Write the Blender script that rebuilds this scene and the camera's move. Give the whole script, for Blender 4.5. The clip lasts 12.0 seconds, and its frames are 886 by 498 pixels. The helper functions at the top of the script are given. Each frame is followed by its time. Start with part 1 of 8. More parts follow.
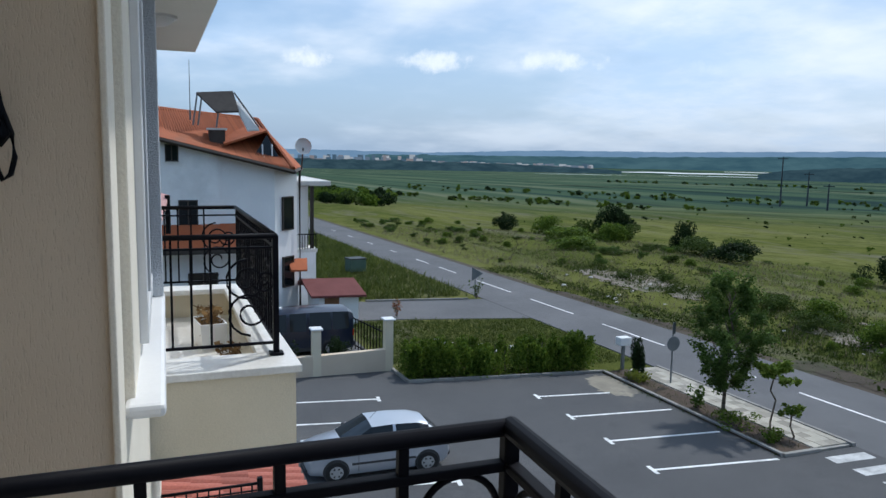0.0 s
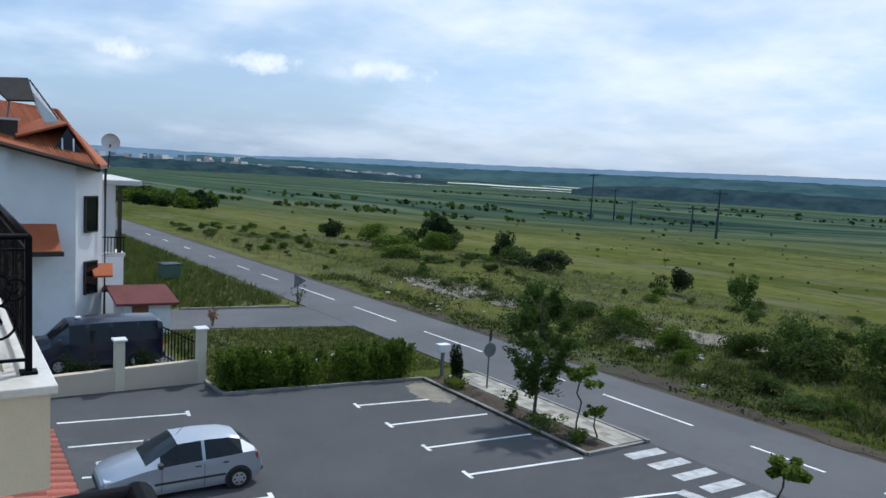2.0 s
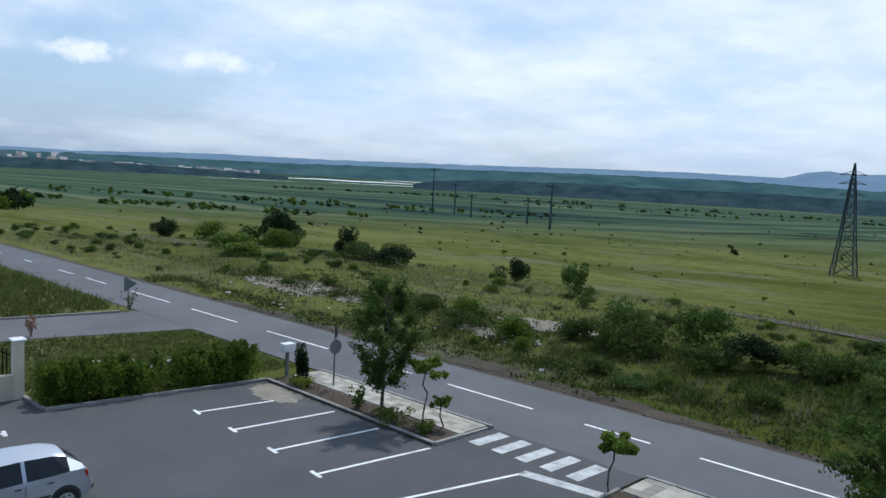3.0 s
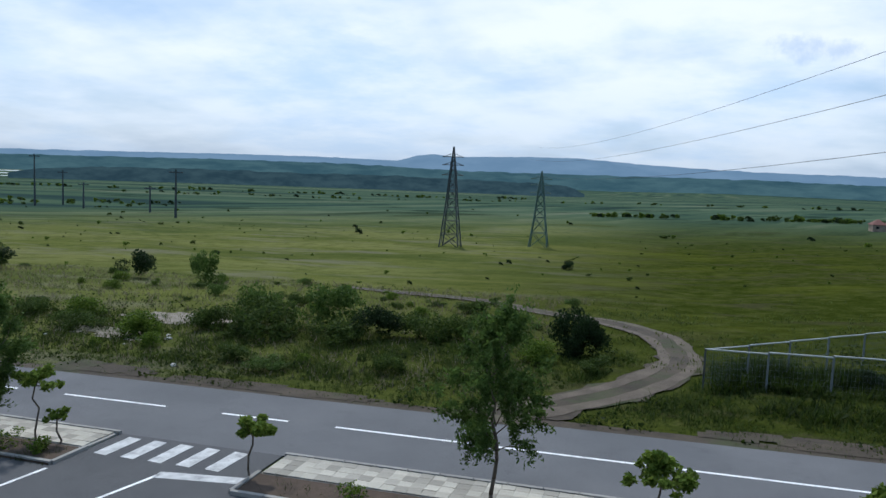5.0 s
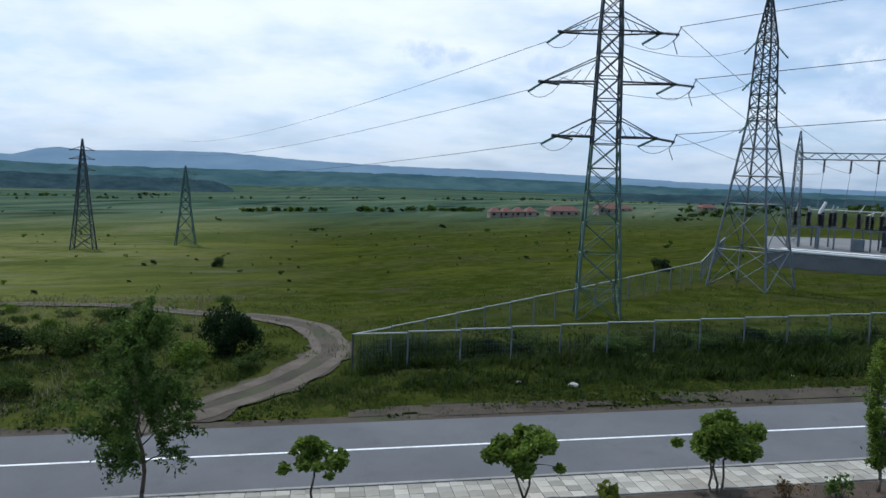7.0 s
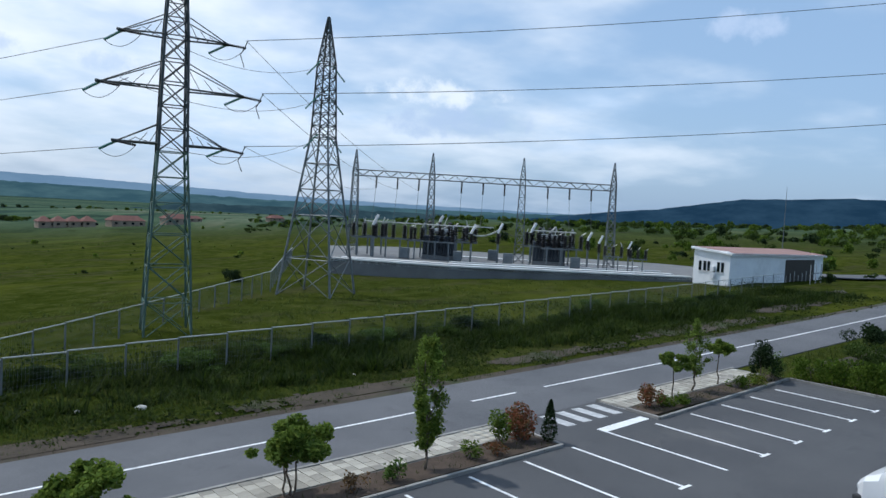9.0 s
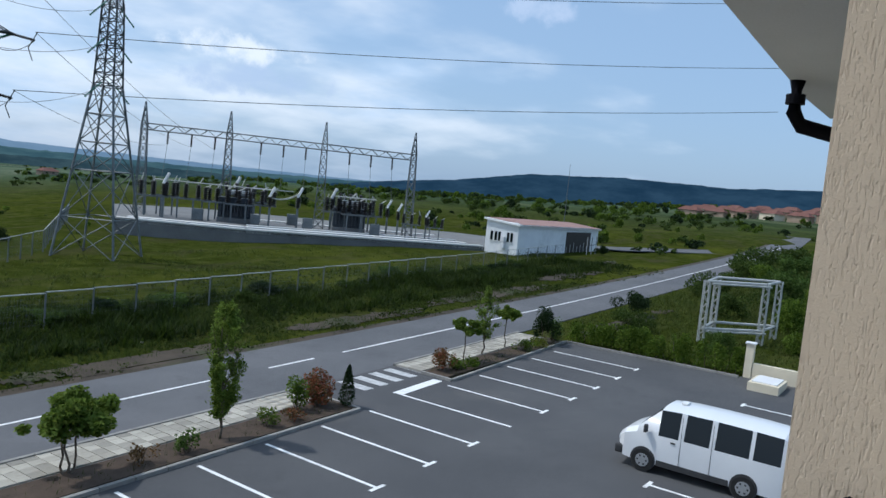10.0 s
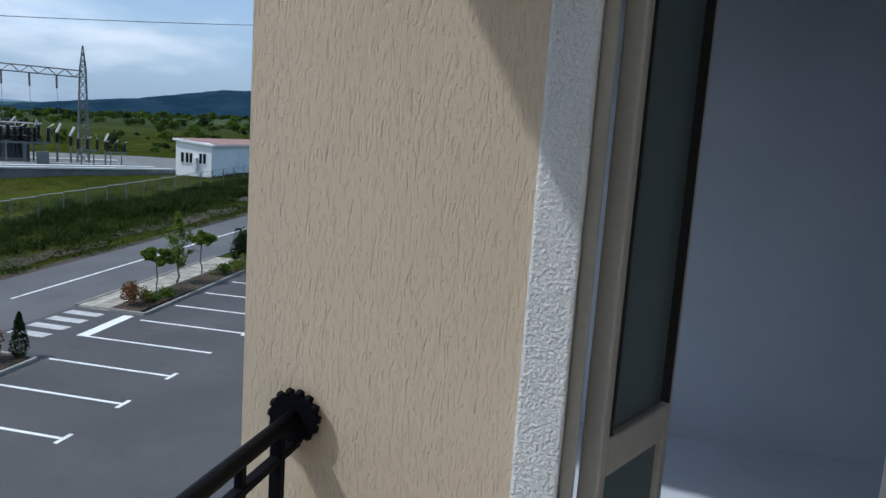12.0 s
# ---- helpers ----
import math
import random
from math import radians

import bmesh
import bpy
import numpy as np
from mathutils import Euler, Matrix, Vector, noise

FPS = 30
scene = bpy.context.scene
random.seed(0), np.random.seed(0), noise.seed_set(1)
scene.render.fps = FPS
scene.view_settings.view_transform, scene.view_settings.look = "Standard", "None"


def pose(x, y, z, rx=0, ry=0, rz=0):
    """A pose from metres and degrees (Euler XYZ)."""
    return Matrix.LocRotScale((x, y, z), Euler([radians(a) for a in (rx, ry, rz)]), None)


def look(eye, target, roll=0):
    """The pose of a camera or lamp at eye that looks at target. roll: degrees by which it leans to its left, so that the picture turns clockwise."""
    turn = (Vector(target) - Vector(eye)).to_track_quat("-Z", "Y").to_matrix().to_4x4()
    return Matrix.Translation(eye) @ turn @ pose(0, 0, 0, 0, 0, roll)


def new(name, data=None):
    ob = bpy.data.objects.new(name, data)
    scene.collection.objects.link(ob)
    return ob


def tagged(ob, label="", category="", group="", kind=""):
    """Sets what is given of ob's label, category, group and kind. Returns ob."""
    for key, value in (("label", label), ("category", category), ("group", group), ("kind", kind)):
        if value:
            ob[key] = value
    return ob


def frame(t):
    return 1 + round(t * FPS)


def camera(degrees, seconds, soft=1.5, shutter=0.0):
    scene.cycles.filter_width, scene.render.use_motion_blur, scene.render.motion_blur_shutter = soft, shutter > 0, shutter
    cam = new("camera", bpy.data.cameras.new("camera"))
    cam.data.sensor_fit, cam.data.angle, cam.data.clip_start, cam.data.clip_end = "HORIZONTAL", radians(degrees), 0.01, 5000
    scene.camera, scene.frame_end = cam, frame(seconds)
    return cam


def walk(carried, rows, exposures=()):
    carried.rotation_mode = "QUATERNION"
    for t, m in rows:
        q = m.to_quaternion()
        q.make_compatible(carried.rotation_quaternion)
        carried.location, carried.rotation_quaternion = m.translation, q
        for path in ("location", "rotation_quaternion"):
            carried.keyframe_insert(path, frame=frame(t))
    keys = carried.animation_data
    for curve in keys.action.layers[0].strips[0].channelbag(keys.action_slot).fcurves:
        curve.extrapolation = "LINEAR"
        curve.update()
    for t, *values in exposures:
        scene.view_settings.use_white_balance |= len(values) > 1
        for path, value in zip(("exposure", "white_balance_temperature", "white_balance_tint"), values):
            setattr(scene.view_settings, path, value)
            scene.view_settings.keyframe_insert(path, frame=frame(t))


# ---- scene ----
cam = camera(60.51, 12.0)
PATH = [
    (0.0, -0.049, -0.047, 8.460, 82.78, -0.97, 69.19),
    (0.5, -0.156, 0.000, 8.451, 81.26, -0.72, 67.96),
    (1.0, -0.167, 0.141, 8.450, 82.19, -2.01, 68.36),
    (1.5, -0.178, 0.251, 8.451, 82.80, -3.21, 62.34),
    (2.0, -0.208, 0.282, 8.430, 83.81, -3.29, 56.41),
    (2.5, -0.203, 0.277, 8.464, 83.91, -2.86, 52.81),
    (3.0, -0.191, 0.296, 8.456, 84.08, -3.07, 44.57),
    (5.0, -0.004, 0.312, 8.443, 84.22, -2.27, 17.10),
    (5.5, 0.142, 0.200, 8.486, 84.29, -2.15, 9.99),
    (6.0, 0.134, 0.175, 8.463, 84.41, -2.06, 3.46),
    (6.5, 0.161, 0.133, 8.460, 84.31, -1.78, -2.02),
    (8.5, 0.326, 0.245, 8.476, 87.57, -2.59, -33.26),
    (9.0, 0.255, 0.269, 8.505, 86.95, -3.17, -40.46),
    (9.5, 0.255, 0.398, 8.487, 86.25, -5.25, -49.02),
    (10.0, 0.090, 0.295, 8.560, 85.51, -5.70, -55.46),
    (10.5, 0.012, 0.244, 8.600, 84.37, -4.36, -61.04),
    (11.0, -0.065, 0.169, 8.62, 83.08, -2.84, -66.96),
    (11.5, 0.002, 0.033, 8.65, 81.35, -2.69, -75.69),
    (12.0, 0.193, -0.193, 8.636, 81.14, -3.85, -77.83),
]
walk(cam, [(t, pose(*p)) for t, *p in PATH], exposures=[(0.0, 0.0, 5900, 8), (12.0, 0.0, 5900, 8)])

# ---- sky and sun ----
SUN_YAW, SUN_EL = 30.0, 56.0
SUN_DIR = Vector((-math.sin(radians(SUN_YAW)) * math.cos(radians(SUN_EL)), math.cos(radians(SUN_YAW)) * math.cos(radians(SUN_EL)), math.sin(radians(SUN_EL))))
sun = new("sun", bpy.data.lights.new("sun", "SUN"))
sun.data.energy, sun.data.angle, sun.data.color = 2.6, radians(1.5), (1.0, 0.95, 0.88)
sun.matrix_world = look(SUN_DIR * 60, (0, 0, 0))


class Nodes:
    """Short hand for building a node tree."""

    def __init__(self, tree):
        self.t = tree
        self.t.nodes.clear()

    def add(self, kind, props=None, **ins):
        n = self.t.nodes.new(kind)
        for k, v in (props or {}).items():
            setattr(n, k, v)
        for k, v in ins.items():
            k = int(k[1:]) if k[0] == "i" and k[1:].isdigit() else k.replace("_", " ")
            sock = n.inputs[k]
            if isinstance(v, bpy.types.NodeSocket):
                self.t.links.new(v, sock)
            else:
                sock.default_value = v
        return n

    def math(self, op, a, b=0.0, clamp=False):
        return self.add("ShaderNodeMath", {"operation": op, "use_clamp": clamp}, i0=a, i1=b).outputs[0]

    def ramp(self, fac, stops):
        n = self.add("ShaderNodeValToRGB", i0=fac)
        els = n.color_ramp.elements
        while len(els) < len(stops):
            els.new(0.5)
        for e, (p, c) in zip(els, stops):
            e.position, e.color = p, (*c, 1) if len(c) == 3 else c
        return n.outputs[0]

    def mix(self, fac, a, b, blend="MIX"):
        n = self.add("ShaderNodeMix", {"data_type": "RGBA", "blend_type": blend})
        for k, v in ((0, fac), (6, a), (7, b)):
            if isinstance(v, bpy.types.NodeSocket):
                self.t.links.new(v, n.inputs[k])
            else:
                n.inputs[k].default_value = (*v, 1) if isinstance(v, tuple) and len(v) == 3 else v
        return n.outputs[2]

    def noise(self, vec, scale, detail=4.0, rough=0.55, out=0):
        return self.add("ShaderNodeTexNoise", Vector=vec, Scale=scale, Detail=detail, Roughness=rough).outputs[out]


world = bpy.data.worlds.new("sky")
scene.world = world
world.use_nodes = True
n = Nodes(world.node_tree)
sky = n.add("ShaderNodeTexSky", {"sky_type": "NISHITA", "sun_disc": False, "sun_elevation": radians(SUN_EL), "sun_rotation": radians(-SUN_YAW), "altitude": 60.0, "dust_density": 2.2, "ozone_density": 2.0})
tc = n.add("ShaderNodeTexCoord").outputs["Generated"]
sep = n.add("ShaderNodeSeparateXYZ", Vector=tc)
zz = n.math("ADD", n.math("MAXIMUM", sep.outputs[2], 0.0), 0.20)
flat = n.add("ShaderNodeCombineXYZ", X=n.math("DIVIDE", sep.outputs[0], zz), Y=n.math("DIVIDE", sep.outputs[1], zz), Z=0.0).outputs[0]
veil = n.noise(flat, 0.75, 5.0, 0.52)
puff = n.noise(flat, 2.1, 6.0, 0.5)
cov = n.math("ADD", n.math("MULTIPLY", veil, 0.75), n.math("MULTIPLY", puff, 0.45))
# thicker cloud towards the sun's side of the sky
dots = n.add("ShaderNodeVectorMath", {"operation": "DOT_PRODUCT"}, i0=tc, i1=(-0.15, 0.88, 0.45)).outputs["Value"]
cov = n.math("ADD", cov, n.math("MULTIPLY", n.math("SUBTRACT", dots, 0.65), 0.38))
fac = n.add("ShaderNodeMapRange", {"interpolation_type": "SMOOTHSTEP"}, Value=cov, i1=0.44, i2=0.74).outputs[0]
shade = n.add("ShaderNodeMapRange", {"interpolation_type": "SMOOTHSTEP"}, Value=n.noise(flat, 0.9, 7.0, 0.6), i1=0.42, i2=0.68).outputs[0]
cloud = n.mix(shade, (9.6, 9.9, 10.3), (6.2, 7.7, 9.7))
pale = n.mix(0.5, sky.outputs[0], (5.0, 7.1, 9.9))
low = n.add("ShaderNodeMapRange", Value=sep.outputs[2], i1=0.0, i2=0.14, i3=0.35, i4=1.0).outputs[0]
col = n.mix(n.math("MULTIPLY", fac, low), pale, cloud)
# single cumulus clouds: bearing, height, half width, half height, thickness, colour
fray = n.noise(tc, 34.0, 5.0, 0.6)
for yaw_, up_, hw_, hh_, cut_, tint_ in ((79.4, 0.117, 0.040, 0.015, 0.35, (10.3, 10.4, 10.5)), (69.9, 0.114, 0.055, 0.016, 0.35, (10.3, 10.4, 10.5)), (61.0, 0.117, 0.060, 0.016, 0.45, (10.1, 10.3, 10.5)), (48.4, 0.107, 0.075, 0.012, 0.55, (7.3, 8.4, 9.6)),
                                            (-7.8, 0.156, 0.065, 0.020, 0.50, (5.4, 6.6, 8.4)), (-17.0, 0.150, 0.050, 0.015, 0.55, (5.8, 7.0, 8.8)), (-40.7, 0.112, 0.11, 0.026, 0.45, (5.0, 6.2, 8.2)), (-39.5, 0.150, 0.10, 0.022, 0.45, (10.0, 10.2, 10.4)), (-61.5, 0.236, 0.06, 0.022, 0.55, (6.0, 7.0, 8.8)), (15.0, 0.150, 0.06, 0.012, 0.6, (7.4, 8.3, 9.4))):
    rt_ = (-math.cos(radians(yaw_)), -math.sin(radians(yaw_)), 0.0)
    fw_ = (-math.sin(radians(yaw_)), math.cos(radians(yaw_)), 0.0)
    u_ = n.math("DIVIDE", n.add("ShaderNodeVectorMath", {"operation": "DOT_PRODUCT"}, i0=tc, i1=rt_).outputs["Value"], hw_)
    v_ = n.math("DIVIDE", n.math("SUBTRACT", sep.outputs[2], up_), hh_)
    ahead_ = n.math("GREATER_THAN", n.add("ShaderNodeVectorMath", {"operation": "DOT_PRODUCT"}, i0=tc, i1=fw_).outputs["Value"], 0.0)
    mass_ = n.math("SUBTRACT", 1.0, n.math("ADD", n.math("MULTIPLY", u_, u_), n.math("MULTIPLY", v_, v_)))
    mass_ = n.math("ADD", mass_, n.math("MULTIPLY", n.math("SUBTRACT", fray, 0.5), 3.2))
    soft_ = n.add("ShaderNodeMapRange", {"interpolation_type": "SMOOTHSTEP"}, Value=mass_, i1=0.1, i2=1.3, i3=0.0, i4=1.0 - cut_ * 0.55).outputs[0]
    col = n.mix(n.math("MULTIPLY", soft_, ahead_), col, tint_)
bg = n.add("ShaderNodeBackground", Color=col, Strength=0.10)
n.add("ShaderNodeOutputWorld", Surface=bg.outputs[0])

# ---- materials ----


def material(name, c1, c2, rough=0.8, scale=3.0, bump=0.0, bscale=60.0, metal=0.0, fine=0.25, spec=0.4, rnd=0.0, space="Object", dirt=None):
    """A surface with two scales of variation between c1 and c2, fine grain, bump and random tint per object."""
    m = bpy.data.materials.new(name)
    m.use_nodes = True
    k = Nodes(m.node_tree)
    if space == "World":
        v = k.add("ShaderNodeNewGeometry").outputs["Position"]
    else:
        v = k.add("ShaderNodeTexCoord").outputs["Object"]
    big = k.ramp(k.noise(v, scale, 5.0, 0.6), [(0.32, (0, 0, 0)), (0.68, (1, 1, 1))])
    col_ = k.mix(big, c1, c2)
    small = k.noise(v, bscale, 3.0, 0.6)
    col_ = k.mix(fine, col_, k.ramp(small, [(0.3, tuple(x * 0.55 for x in c1)), (0.7, tuple(min(1, x * 1.35) for x in c2))]))
    if dirt:
        spots = k.ramp(k.noise(v, scale * 0.37, 8.0, 0.7), [(0.52, (0, 0, 0)), (0.66, (1, 1, 1))])
        col_ = k.mix(k.math("MULTIPLY", spots, dirt[1]), col_, dirt[0])
    if rnd:
        r = k.add("ShaderNodeObjectInfo").outputs["Random"]
        bright = k.add("ShaderNodeMapRange", Value=r, i3=1 - rnd, i4=1 + rnd).outputs[0]
        col_ = k.mix(1.0, col_, k.add("ShaderNodeCombineColor", i0=bright, i1=bright, i2=bright).outputs[0], "MULTIPLY")
    p = k.add("ShaderNodeBsdfPrincipled", Roughness=rough, Metallic=metal, Base_Color=col_)
    p.inputs["Specular IOR Level"].default_value = spec
    if bump:
        b = k.add("ShaderNodeBump", Strength=min(1.0, bump), Distance=0.01, Height=small)
        k.t.links.new(b.outputs[0], p.inputs["Normal"])
    k.add("ShaderNodeOutputMaterial", Surface=p.outputs[0])
    return m


def leaf_material(name, c1, c2, island=True, rough=0.7, trans=0.42):
    m = bpy.data.materials.new(name)
    m.use_nodes = True
    k = Nodes(m.node_tree)
    geo = k.add("ShaderNodeNewGeometry")
    r = geo.outputs["Random Per Island"] if island else k.noise(geo.outputs["Position"], 4.0)
    c = k.mix(r, c1, c2)
    patch = k.noise(geo.outputs["Position"], 0.9, 3.0)
    c = k.mix(k.ramp(patch, [(0.35, (0, 0, 0)), (0.65, (1, 1, 1))]), c, k.mix(0.5, c, tuple(x * 0.5 for x in c1)))
    p = k.add("ShaderNodeBsdfPrincipled", Roughness=rough, Base_Color=c)
    p.inputs["Specular IOR Level"].default_value = 0.12
    tr = k.add("ShaderNodeBsdfTranslucent", Color=c)
    mx = k.add("ShaderNodeMixShader", i0=trans, i1=p.outputs[0], i2=tr.outputs[0])
    k.add("ShaderNodeOutputMaterial", Surface=mx.outputs[0])
    return m


def glass_material(name, tint=(0.010, 0.013, 0.016), rough=0.08):
    m = bpy.data.materials.new(name)
    m.use_nodes = True
    k = Nodes(m.node_tree)
    p = k.add("ShaderNodeBsdfPrincipled", Roughness=rough, Base_Color=(*tint, 1))
    p.inputs["Specular IOR Level"].default_value = 0.35
    k.add("ShaderNodeOutputMaterial", Surface=p.outputs[0])
    return m


def stucco_material(name, c1, c2):
    """Scratched plaster: vertical grooves of uneven length."""
    m = bpy.data.materials.new(name)
    m.use_nodes = True
    k = Nodes(m.node_tree)
    v = k.add("ShaderNodeTexCoord").outputs["Object"]
    st = k.add("ShaderNodeMapping", Vector=v, Scale=(190.0, 190.0, 48.0)).outputs[0]
    st2 = k.add("ShaderNodeMapping", Vector=v, Scale=(125.0, 125.0, 22.0)).outputs[0]
    worm = k.ramp(k.noise(st, 1.0, 2.0, 0.5), [(0.36, (0, 0, 0)), (0.44, (1, 1, 1))])
    worm2 = k.ramp(k.noise(st2, 1.0, 3.0, 0.55), [(0.3, (0, 0, 0)), (0.42, (1, 1, 1))])
    h = k.math("ADD", k.math("MULTIPLY", worm, 0.5), k.math("MULTIPLY", worm2, 0.5))
    h = k.math("ADD", h, k.math("MULTIPLY", k.noise(v, 220.0, 3.0), 0.35))
    c = k.mix(k.noise(v, 1.3, 5.0), c1, c2)
    c = k.mix(k.math("MULTIPLY", k.math("SUBTRACT", 1.0, worm2), 0.16), c, tuple(x * 0.6 for x in c1))
    b = k.add("ShaderNodeBump", Strength=0.55, Distance=0.004, Height=h)
    p = k.add("ShaderNodeBsdfPrincipled", Roughness=0.9, Base_Color=c, Normal=b.outputs[0])
    p.inputs["Specular IOR Level"].default_value = 0.2
    k.add("ShaderNodeOutputMaterial", Surface=p.outputs[0])
    return m


def field_material():
    """Meadow: green and straw patches, dry weeds, far marsh strips and woods with painted haze."""
    m = bpy.data.materials.new("meadow")
    m.use_nodes = True
    k = Nodes(m.node_tree)
    pos = k.add("ShaderNodeNewGeometry").outputs["Position"]
    s = k.add("ShaderNodeSeparateXYZ", Vector=pos)
    wide = k.add("ShaderNodeMapping", Vector=pos, Scale=(0.45, 1.0, 1.0)).outputs[0]
    a = k.noise(wide, 0.030, 6.0, 0.6)
    b = k.noise(pos, 0.35, 6.0, 0.65)
    c = k.noise(pos, 6.0, 4.0, 0.7)
    base = k.ramp(a, [(0.34, (0.050, 0.070, 0.020)), (0.47, (0.116, 0.130, 0.038)), (0.60, (0.185, 0.185, 0.070))])
    base = k.mix(k.ramp(b, [(0.45, (0, 0, 0)), (0.70, (0.75, 0.75, 0.75))]), base, (0.022, 0.040, 0.006))
    # long mown-looking swathes: bright grass, painted shade of hollows, mauve dead stalks
    swathe = k.add("ShaderNodeMapping", Vector=pos, Scale=(0.026, 0.075, 1.0)).outputs[0]
    sw = k.noise(swathe, 1.0, 6.0, 0.62)
    base = k.mix(k.ramp(sw, [(0.50, (0, 0, 0)), (0.66, (0.55, 0.55, 0.55))]), base, (0.170, 0.175, 0.050))
    base = k.mix(k.ramp(sw, [(0.30, (0.6, 0.6, 0.6)), (0.46, (0, 0, 0))]), base, (0.040, 0.060, 0.016))
    dry = k.ramp(k.noise(k.add("ShaderNodeMapping", Vector=pos, Scale=(0.03, 0.13, 1.0)).outputs[0], 1.0, 7.0, 0.7), [(0.53, (0, 0, 0)), (0.66, (0.8, 0.8, 0.8))])
    base = k.mix(dry, base, (0.185, 0.168, 0.135))
    base = k.mix(0.35, base, k.ramp(c, [(0.3, (0.010, 0.018, 0.002)), (0.7, (0.150, 0.155, 0.045))]))
    # lush weeds towards the substation, with brown and mauve dead stalks among them
    lush = k.ramp(k.noise(pos, 0.55, 7.0, 0.72), [(0.32, (0.009, 0.016, 0.003)), (0.46, (0.028, 0.040, 0.009)), (0.56, (0.050, 0.062, 0.016)), (0.68, (0.086, 0.086, 0.032))])
    lush = k.mix(k.ramp(sw, [(0.50, (0, 0, 0)), (0.66, (0.6, 0.6, 0.6))]), lush, (0.104, 0.114, 0.020))
    stalks = k.ramp(k.noise(wide, 0.21, 7.0, 0.72), [(0.52, (0, 0, 0)), (0.64, (0.6, 0.6, 0.6))])
    lush = k.mix(stalks, lush, (0.070, 0.056, 0.045))
    lush = k.mix(0.4, lush, k.ramp(c, [(0.3, (0.003, 0.008, 0.001)), (0.7, (0.070, 0.080, 0.007))]))
    side = k.math("ADD", s.outputs["X"], k.math("MULTIPLY", a, 30.0))
    base = k.mix(k.add("ShaderNodeMapRange", {"interpolation_type": "SMOOTHSTEP"}, Value=side, i1=-22.0, i2=22.0).outputs[0], base, lush)
    # far plain: long strips of crops, reeds and woods, haze mixed into their colours
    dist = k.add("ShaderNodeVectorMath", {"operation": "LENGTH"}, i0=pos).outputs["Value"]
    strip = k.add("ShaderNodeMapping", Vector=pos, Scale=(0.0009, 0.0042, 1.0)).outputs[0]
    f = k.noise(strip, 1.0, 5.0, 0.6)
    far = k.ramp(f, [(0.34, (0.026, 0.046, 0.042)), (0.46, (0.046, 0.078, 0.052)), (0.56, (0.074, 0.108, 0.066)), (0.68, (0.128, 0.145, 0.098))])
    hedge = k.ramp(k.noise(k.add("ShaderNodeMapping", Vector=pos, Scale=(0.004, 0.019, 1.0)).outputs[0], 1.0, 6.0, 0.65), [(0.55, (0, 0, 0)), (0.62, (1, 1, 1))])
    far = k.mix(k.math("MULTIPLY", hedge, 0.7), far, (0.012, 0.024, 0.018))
    # blue-green haze of distance, painted in from 140 m outwards
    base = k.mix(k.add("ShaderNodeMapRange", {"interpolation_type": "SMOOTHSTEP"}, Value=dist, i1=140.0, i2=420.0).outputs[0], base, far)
    bmp = k.add("ShaderNodeBump", Strength=0.8, Distance=0.12, Height=k.noise(pos, 3.0, 6.0, 0.75))
    p = k.add("ShaderNodeBsdfPrincipled", Roughness=0.95, Base_Color=base, Normal=bmp.outputs[0])
    p.inputs["Specular IOR Level"].default_value = 0.0
    k.add("ShaderNodeOutputMaterial", Surface=p.outputs[0])
    return m


def asphalt_material(name, c1, c2, cracks=0.0):
    m = bpy.data.materials.new(name)
    m.use_nodes = True
    k = Nodes(m.node_tree)
    pos = k.add("ShaderNodeNewGeometry").outputs["Position"]
    c = k.mix(k.ramp(k.noise(pos, 0.22, 6.0, 0.6), [(0.35, (0, 0, 0)), (0.65, (1, 1, 1))]), c1, c2)
    c = k.mix(k.ramp(k.noise(pos, 1.1, 5.0, 0.7), [(0.56, (0, 0, 0)), (0.72, (0.5, 0.5, 0.5))]), c, tuple(x * 0.72 for x in c1))
    c = k.mix(k.ramp(k.noise(pos, 0.09, 7.0, 0.75), [(0.58, (0, 0, 0)), (0.70, (0.4, 0.4, 0.4))]), c, (0.19, 0.175, 0.15))
    g_ = k.noise(pos, 90.0, 2.0)
    c = k.mix(0.25, c, k.ramp(g_, [(0.35, (0.02, 0.02, 0.02)), (0.7, (0.26, 0.26, 0.27))]))
    b = k.add("ShaderNodeBump", Strength=0.3, Distance=0.004, Height=g_)
    p = k.add("ShaderNodeBsdfPrincipled", Roughness=0.88, Base_Color=c, Normal=b.outputs[0])
    p.inputs["Specular IOR Level"].default_value = 0.25
    k.add("ShaderNodeOutputMaterial", Surface=p.outputs[0])
    return m


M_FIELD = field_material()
M_PARK = asphalt_material("parking_asphalt", (0.056, 0.057, 0.060), (0.082, 0.082, 0.084))
M_ROAD = asphalt_material("road_asphalt", (0.092, 0.094, 0.100), (0.132, 0.132, 0.138))
M_PAINT = material("road_paint", (0.72, 0.72, 0.70), (0.86, 0.86, 0.85), 0.7, 4.0, 0.1, 120.0, space="World", dirt=((0.30, 0.30, 0.30), 0.6))
M_KERB = material("kerb_concrete", (0.20, 0.19, 0.175), (0.31, 0.30, 0.275), 0.9, 2.0, 0.5, 70.0, rnd=0.12)
M_PAVER = material("paver", (0.29, 0.27, 0.225), (0.43, 0.40, 0.34), 0.9, 1.2, 0.4, 60.0, rnd=0.32, dirt=((0.14, 0.12, 0.09), 0.7))
M_SOIL = material("soil", (0.04, 0.027, 0.018), (0.085, 0.058, 0.04), 0.95, 2.0, 1.0, 22.0, space="World")
